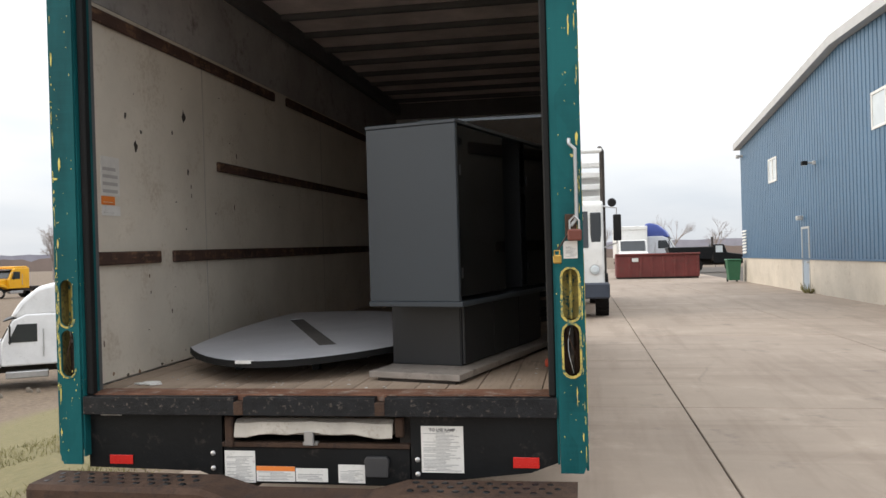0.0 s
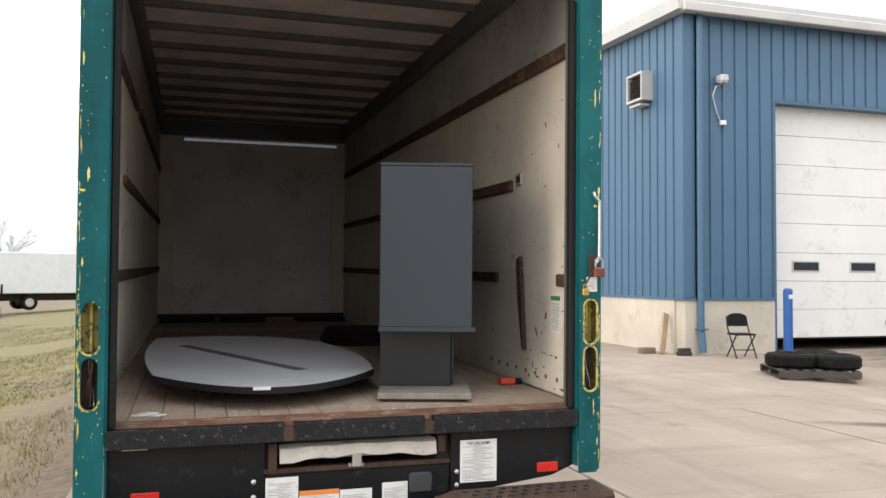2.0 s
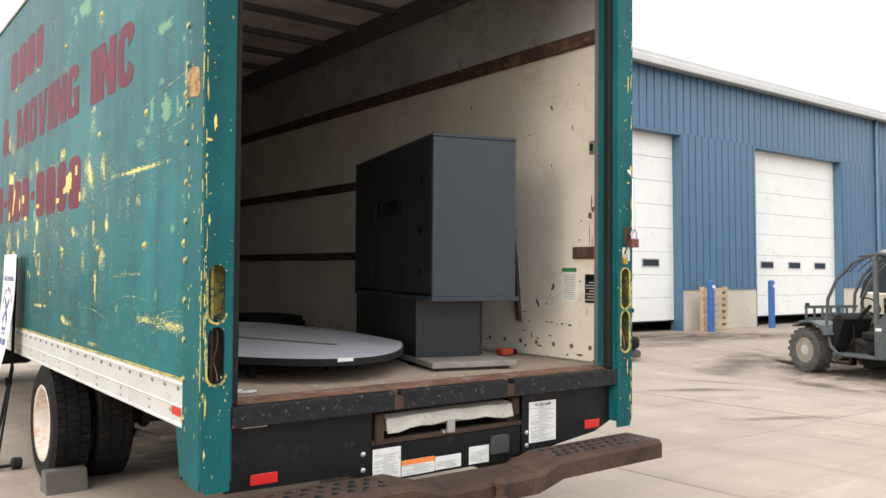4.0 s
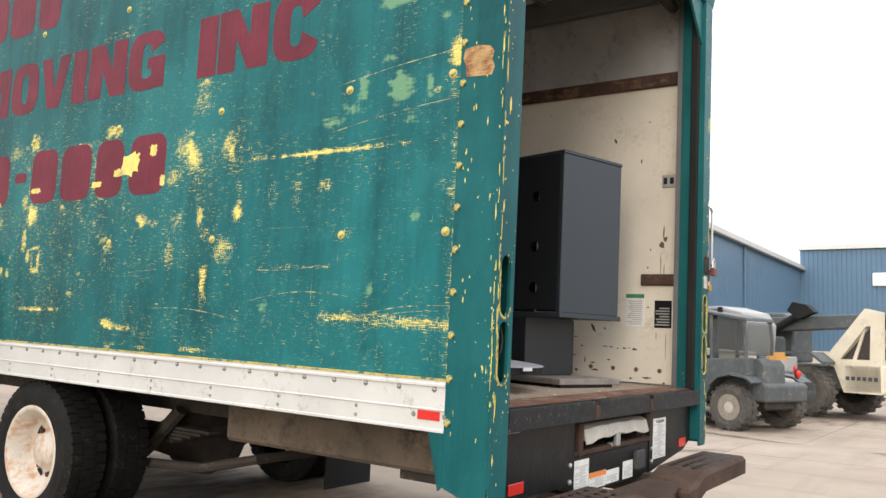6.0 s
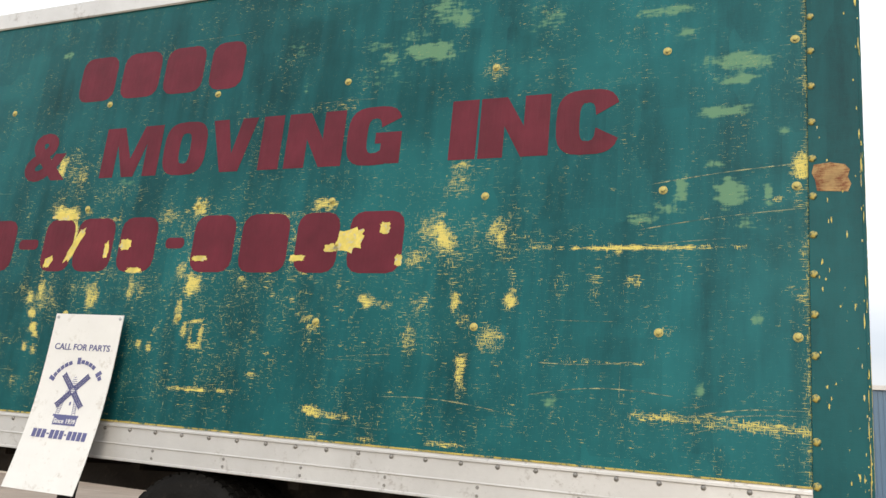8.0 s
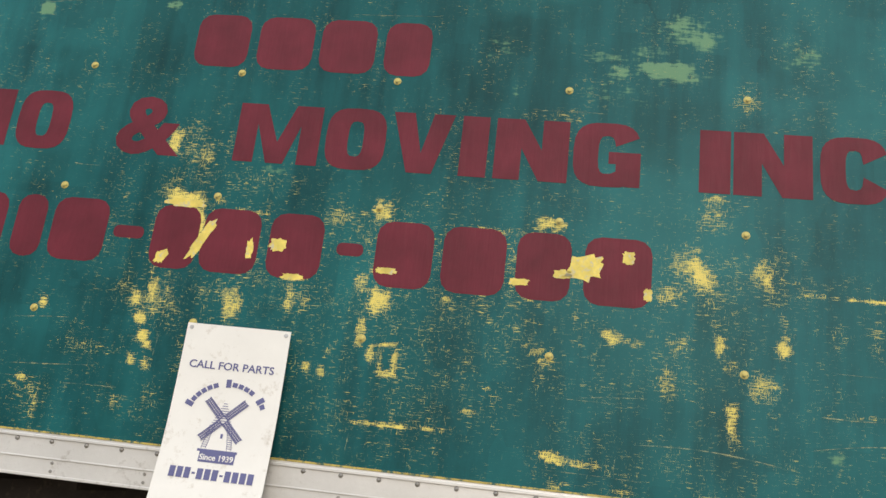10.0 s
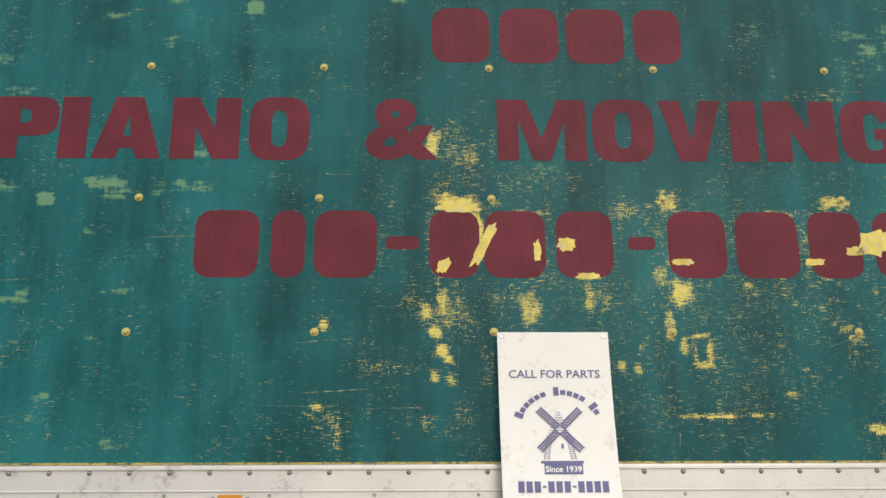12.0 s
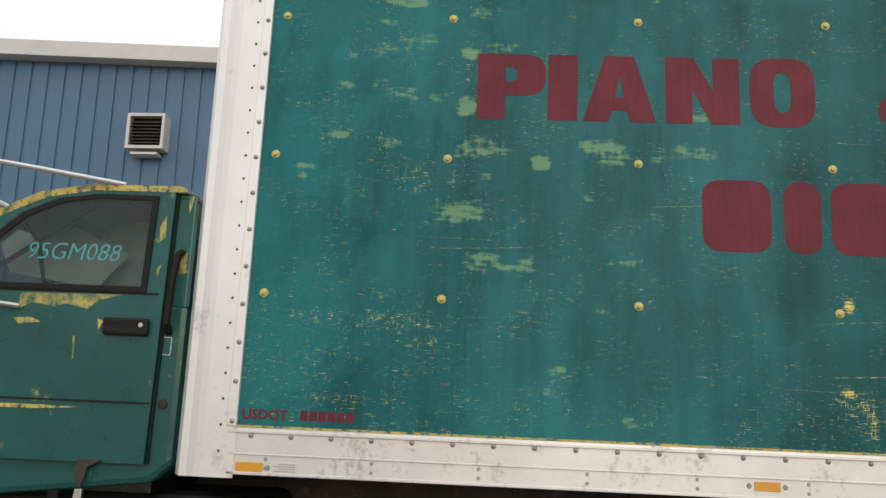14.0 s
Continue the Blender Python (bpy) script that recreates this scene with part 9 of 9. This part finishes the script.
semi(parked(-15.0, 27.0, 150, 0.86), (0.6, 0.61, 0.62), "white tractor with a bright blue roof", roof="low", wreck=True, roof_tint=(0.03, 0.13, 0.5))
semi(parked(-13.8, 30.6, 172, 0.72), (0.2, 0.22, 0.24), "grey high-roof tractor with its hood torn away", wreck=True, roof_tint=(0.05, 0.05, 0.055))
semi(parked(-11.9, 34.0, 258, 0.7), (0.66, 0.67, 0.68), "white tractor under a blue cover, hood removed", roof="low", wreck=True, roof_tint=(0.02, 0.04, 0.2))
semi(parked(-11.0, 42.0, 200, 0.72), (0.7, 0.7, 0.7), "white tractor parked further down the yard", roof="low", wreck=True)
semi(parked(-37.2, 46.0, 170, 0.75), (0.7, 0.36, 0.01), "yellow road tractor in the back row", roof="low")
semi(parked(-30.5, 47.0, 185, 0.7), (0.35, 0.02, 0.03), "dark red tractor in the back row", roof="low")
semi(parked(-27.6, 50.0, 180, 0.72), (0.02, 0.16, 0.12), "dark green tractor in the back row", roof="low")
semi(parked(-24.9, 50.0, 190, 0.66), (0.7, 0.7, 0.68), "white tractor in the back row", roof="low")
semi(parked(-22.6, 51.0, 190, 0.66), (0.3, 0.45, 0.6), "pale blue tractor in the back row", roof="low")
for i, x in enumerate((-31.0, -27.0, -23.5, -20.0)):
    semi(parked(x, 84.0 + i, 180, 0.75), (0.7, 0.7, 0.7), "white tractor in the far row of the lot")
box_van(parked(-5.9, 47.2, -62, 0.88), 7.5, 3.5, None, "long white box truck parked on the lane")
box_van(parked(-1.5, 86.0, -85), 7.0, 3.6, None, "white box truck at the end of the lane")
box_van(parked(-1.15, 42.0, -8, 0.66), 5.0, 3.4, None, "white box truck seen from behind on the lane")
tank = thing("tank_trailer", (-6, 70, 0), "bright orange-red tank on a trailer", "tank", at=Matrix.Translation((0, 0, low(-6, 70))))
part("tank", spin([(-1.5, 0.2), (-1.4, 0.55), (-1.1, 0.68), (1.1, 0.68), (1.4, 0.55), (1.5, 0.2)], (-4.6, 70, 1.6), "x", 24), surface("orange_tank", (0.6, 0.06, 0.02), 0.4), tank, smooth=True)
part("cradle", box((-6.4, 69.4, 0.5), (-2.8, 70.6, 1.05)), CHASSIS, tank)
for x in (-5.6, -4.6, -3.4):
    part("wheel", spin([(-0.4, 0.48), (0.4, 0.48)], (x, 69.4, 0.48), "y", 18), TYRE, tank)
pail = thing("blue_tub", (-11.6, 26.0, low(-11.6, 26.0)), "pale blue plastic tub on the dirt", "tub")
part("tub", spin([(0, 0.3), (0.3, 0.36), (0.3, 0.33), (0.05, 0.28)], (-11.6, 26.0, low(-11.6, 26.0)), "z", 18), surface("blue_plastic", (0.12, 0.4, 0.75), 0.4), pail)

# Broken stones and junk along the foot of the bank.
STONE = surface("broken_stone", (0.2, 0.17, 0.135), 0.85, var=0.25, grain=10)
random.seed(9)
bm = bmesh.new()
for i in range(160):
    if i < 60:
        x, y, r = random.uniform(-4.2, -2.0), random.gauss(12.0, 0.8), random.uniform(0.02, 0.06)
    else:
        x, y, r = random.uniform(-13, -8.5), random.uniform(14, 40), random.uniform(0.03, 0.14)
    m = Matrix.Translation((x, y, fall(x, y) + r * 0.2)) @ Euler((random.random() * 6, random.random() * 6, random.random() * 6)).to_matrix().to_4x4() @ Matrix.Diagonal((r, r * random.uniform(0.5, 1), r * random.uniform(0.3, 0.7), 1))
    bmesh.ops.create_icosphere(bm, subdivisions=1, radius=1.0, matrix=m)
solo("rubble", bm, STONE, (0, 0, 0), "pale broken stones and rubble at the foot of the bank", "rubble", kind="stuff")

# ---- distance: bare trees and a wooded ridge ----
# Bark is lightened: the haze of distance is part of its colour.
BARK = surface("hazed_bark", (0.3, 0.26, 0.24), 0.9, var=0.3, grain=10)


def bare_tree(x, y, high, seed, label):
    """A leafless tree: a tapered trunk with limbs that fork into fine twigs."""
    r = random.Random(seed)
    z = fall(x, y)
    ob = thing("bare_tree", (x, y, z), label, "tree", "bare trees")
    trunk, vs, fs = bmesh.new(), [], []
    fan, last = (4, 6) if y < 120 and x < 0 else (3, 5)

    def grow(p, d, size, width, depth):
        q = p + d * size
        if depth < 2:
            bm_rod(trunk, p, q, width, 6, width * 0.7)
        else:
            u = d.orthogonal().normalized()
            w = d.cross(u)
            k = len(vs)
            vs.extend(p + (u * math.cos(a) + w * math.sin(a)) * width for a in (0, 2.09, 4.19))
            vs.append(q)
            fs.extend(((k, k + 1, k + 3), (k + 1, k + 2, k + 3), (k + 2, k, k + 3)))
        if depth == last:
            return
        for _ in range(fan if depth else 6):
            n = (d + Vector((r.uniform(-1, 1), r.uniform(-1, 1), r.uniform(-0.45, 0.6))) * (0.62 if depth else 0.8)).normalized()
            grow(p + d * size * r.uniform(0.5, 1.0), n, size * r.uniform(0.5, 0.74), width * 0.6, depth + 1)
    grow(Vector((x, y, z - 0.2)), Vector((r.uniform(-0.1, 0.1), r.uniform(-0.1, 0.1), 1)).normalized(), high * 0.36, high * 0.013, 0)
    part("trunk", trunk, BARK, ob)
    me = bpy.data.meshes.new("crown")
    me.from_pydata(vs, [], fs)
    bm = bmesh.new()
    bm.from_mesh(me)
    bpy.data.meshes.remove(me)
    part("crown", bm, BARK, ob, "fine grey-brown twigs", kind="stuff")


for i, (x, y, h) in enumerate(((-60, 130, 14), (-44, 100, 7.5), (-33, 118, 13), (-26, 125, 12), (-75, 105, 10), (-14, 130, 12), (11.5, 95, 9), (14, 80, 7), (4, 130, 9))):
    bare_tree(x, y, h, 40 + i, "leafless grey-brown tree beyond the lot")


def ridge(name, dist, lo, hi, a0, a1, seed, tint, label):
    """A far wooded ridge with an uneven crest; tint has the haze of distance mixed in."""
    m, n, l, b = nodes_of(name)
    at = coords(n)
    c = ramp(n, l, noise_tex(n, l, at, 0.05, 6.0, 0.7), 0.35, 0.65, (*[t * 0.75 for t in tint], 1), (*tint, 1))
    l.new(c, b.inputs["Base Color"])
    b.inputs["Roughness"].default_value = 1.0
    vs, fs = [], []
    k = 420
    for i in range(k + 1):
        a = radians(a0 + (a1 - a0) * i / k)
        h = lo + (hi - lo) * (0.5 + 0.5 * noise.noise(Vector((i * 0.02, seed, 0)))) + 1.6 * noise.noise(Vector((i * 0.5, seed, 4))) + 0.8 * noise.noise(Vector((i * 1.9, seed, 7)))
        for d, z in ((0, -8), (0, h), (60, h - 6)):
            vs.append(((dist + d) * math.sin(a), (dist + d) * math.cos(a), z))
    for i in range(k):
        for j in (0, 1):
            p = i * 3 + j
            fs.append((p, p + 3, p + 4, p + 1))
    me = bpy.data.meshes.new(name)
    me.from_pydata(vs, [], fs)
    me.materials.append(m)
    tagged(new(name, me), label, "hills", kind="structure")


ridge("backdrop_ridge", 900, 9, 18, -150, 60, 1, (0.34, 0.335, 0.39), "far wooded ridge, winter haze put into its colour")
ridge("backdrop_wood", 380, 2.2, 5.0, -150, 60, 5, (0.25, 0.195, 0.17), "bare brown woods beyond the lot")
# Distance haze is put into the blocks' wall, roof and pane colours.
for i, (x, w, h) in enumerate(((-640, 26, 44), (-600, 40, 36), (-552, 22, 38))):
    ob = thing("distant_block", (x, 560, 0), "apartment block on the far ridge, haze paling its colours", "building", "distant blocks")
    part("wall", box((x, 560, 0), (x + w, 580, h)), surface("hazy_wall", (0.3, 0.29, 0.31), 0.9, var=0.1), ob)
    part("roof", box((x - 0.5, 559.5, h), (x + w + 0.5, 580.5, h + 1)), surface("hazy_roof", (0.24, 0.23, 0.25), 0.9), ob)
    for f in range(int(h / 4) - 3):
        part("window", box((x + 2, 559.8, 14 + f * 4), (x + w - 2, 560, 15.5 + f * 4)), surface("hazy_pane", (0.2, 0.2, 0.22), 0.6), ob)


# ---- the yard's concrete slabs ----
def slab_row(x0, wide, far):
    flat = mesh_of("slab", box((0, 0, -0.15), (wide - 0.012, 3.39, 0.0), 0.006), CONCRETE)
    for j in range(-6, far):
        y0 = 4.42 + j * 3.4
        levels = [grade(x0 + wide * u, y0 + 3.39 * v) for u in (0, 0.5, 1) for v in (0, 0.5, 1)]
        me, z = flat, levels[0]
        if max(levels) - min(levels) > 0.001:
            bm = bmesh.new()
            bmesh.ops.create_grid(bm, x_segments=8, y_segments=8, size=0.5, matrix=Matrix.Translation((0.5, 0.5, 0)))
            for v in bm.verts:
                x, y = v.co.x * (wide - 0.012), v.co.y * 3.39
                v.co = (x, y, grade(x0 + x, y0 + y))
            rim = [e for e in bm.edges if e.is_boundary]
            low = bmesh.ops.extrude_edge_only(bm, edges=rim)["geom"]
            for v in low:
                if isinstance(v, bmesh.types.BMVert):
                    v.co.z -= 0.15
            bmesh.ops.recalc_face_normals(bm, faces=bm.faces[:])
            me, z = mesh_of("slab", bm, CONCRETE), 0.0
        ob = new("slab", me)
        ob.parent = YARD
        ob.location = (x0, y0, z + random.uniform(-0.003, 0.003))


slab_row(-1.58, 3.73, 20)
slab_row(2.15, 3.25, 20)
slab_row(5.4, 3.25, 20)
for i in range(12):
    slab_row(8.65 + i * 4.2, 4.2, 2)


def stain_shade_material():
    """Old oil and rubber on the concrete, and shade painted under the truck, thinning out towards a ragged edge."""
    m, n, l, b = nodes_of("stain_and_shade")
    b.inputs["Base Color"].default_value, b.inputs["Roughness"].default_value = (0.12, 0.088, 0.064, 1), 0.75
    gen, pos = coords(n, "Generated"), n.new("ShaderNodeNewGeometry").outputs["Position"]
    away = n.new("ShaderNodeVectorMath")
    away.operation = "DISTANCE"
    away.inputs[1].default_value = (0.5, 0.5, 0.5)
    flat = n.new("ShaderNodeMapping")
    flat.inputs["Scale"].default_value, flat.inputs["Location"].default_value = (1, 1, 0), (0, 0, 0.5)
    l.new(gen, flat.inputs["Vector"])
    l.new(flat.outputs["Vector"], away.inputs[0])
    rim = maths(n, l, "SUBTRACT", 0.5, away.outputs["Value"])
    rag = noise_tex(n, l, pos, 1.5, 7.0, 0.7, (1, 2.5, 1))
    mask = ramp(n, l, maths(n, l, "ADD", maths(n, l, "MULTIPLY", rim, 1.3), maths(n, l, "SUBTRACT", rag, 0.5)), 0.15, 0.6)
    see, mix = n.new("ShaderNodeBsdfTransparent"), n.new("ShaderNodeMixShader")
    l.new(maths(n, l, "MULTIPLY", mask, 0.58), mix.inputs[0])
    l.new(see.outputs[0], mix.inputs[1])
    l.new(b.outputs[0], mix.inputs[2])
    l.new(mix.outputs[0], n["Material Output"].inputs["Surface"])
    return m


STAIN_SHADE = stain_shade_material()
# The last two ellipses paint shade on the ground beneath the truck.
for x, y, rx, ry, turn in ((13.6, 9.4, 3.6, 1.6, 4), (14.2, 9.0, 3.0, 1.3, 0), (12.6, 8.2, 3.4, 1.1, 10), (15.5, 8.2, 3.0, 1.4, -6), (13.0, 3.2, 3.6, 2.6, 10), (11.6, 4.6, 2.4, 1.2, 60), (15.5, 1.5, 2.6, 1.8, -8), (9.6, 3.4, 2.0, 0.5, 62), (9.4, 2.0, 1.6, 0.35, 58), (8.6, 1.2, 1.4, 0.3, 40), (12.4, -0.8, 3.5, 0.9, 10), (10.8, 5.6, 2.6, 0.7, 20), (7.3, -0.4, 1.3, 0.35, 8), (6.2, 3.1, 1.1, 0.22, -24), (7.6, 3.9, 0.9, 0.2, -28), (5.0, 1.35, 0.9, 0.16, -26), (0.3, 3.0, 1.2, 1.8, 0), (0.1, 4.6, 1.3, 2.6, 0)):
    pts = [(rx * math.cos(i * math.pi / 10), ry * math.sin(i * math.pi / 10)) for i in range(20)]
    bm = bmesh.new()
    bmesh.ops.create_circle(bm, cap_ends=True, segments=20, radius=1.0)
    bmesh.ops.subdivide_edges(bm, edges=bm.edges[:], cuts=1)
    bmesh.ops.triangulate(bm, faces=bm.faces[:])
    bmesh.ops.subdivide_edges(bm, edges=bm.edges[:], cuts=2, use_grid_fill=True)
    place = pose(x, y, 0, 0, 0, turn)
    for v in bm.verts:
        v.co = (v.co.x * rx, v.co.y * ry, 0)
        g = place @ v.co
        v.co.z = grade(g.x, g.y) + 0.006
    ob = new("stain_and_shade", mesh_of("stain_and_shade", bm, STAIN_SHADE))
    ob.parent = YARD
    ob.matrix_local = place
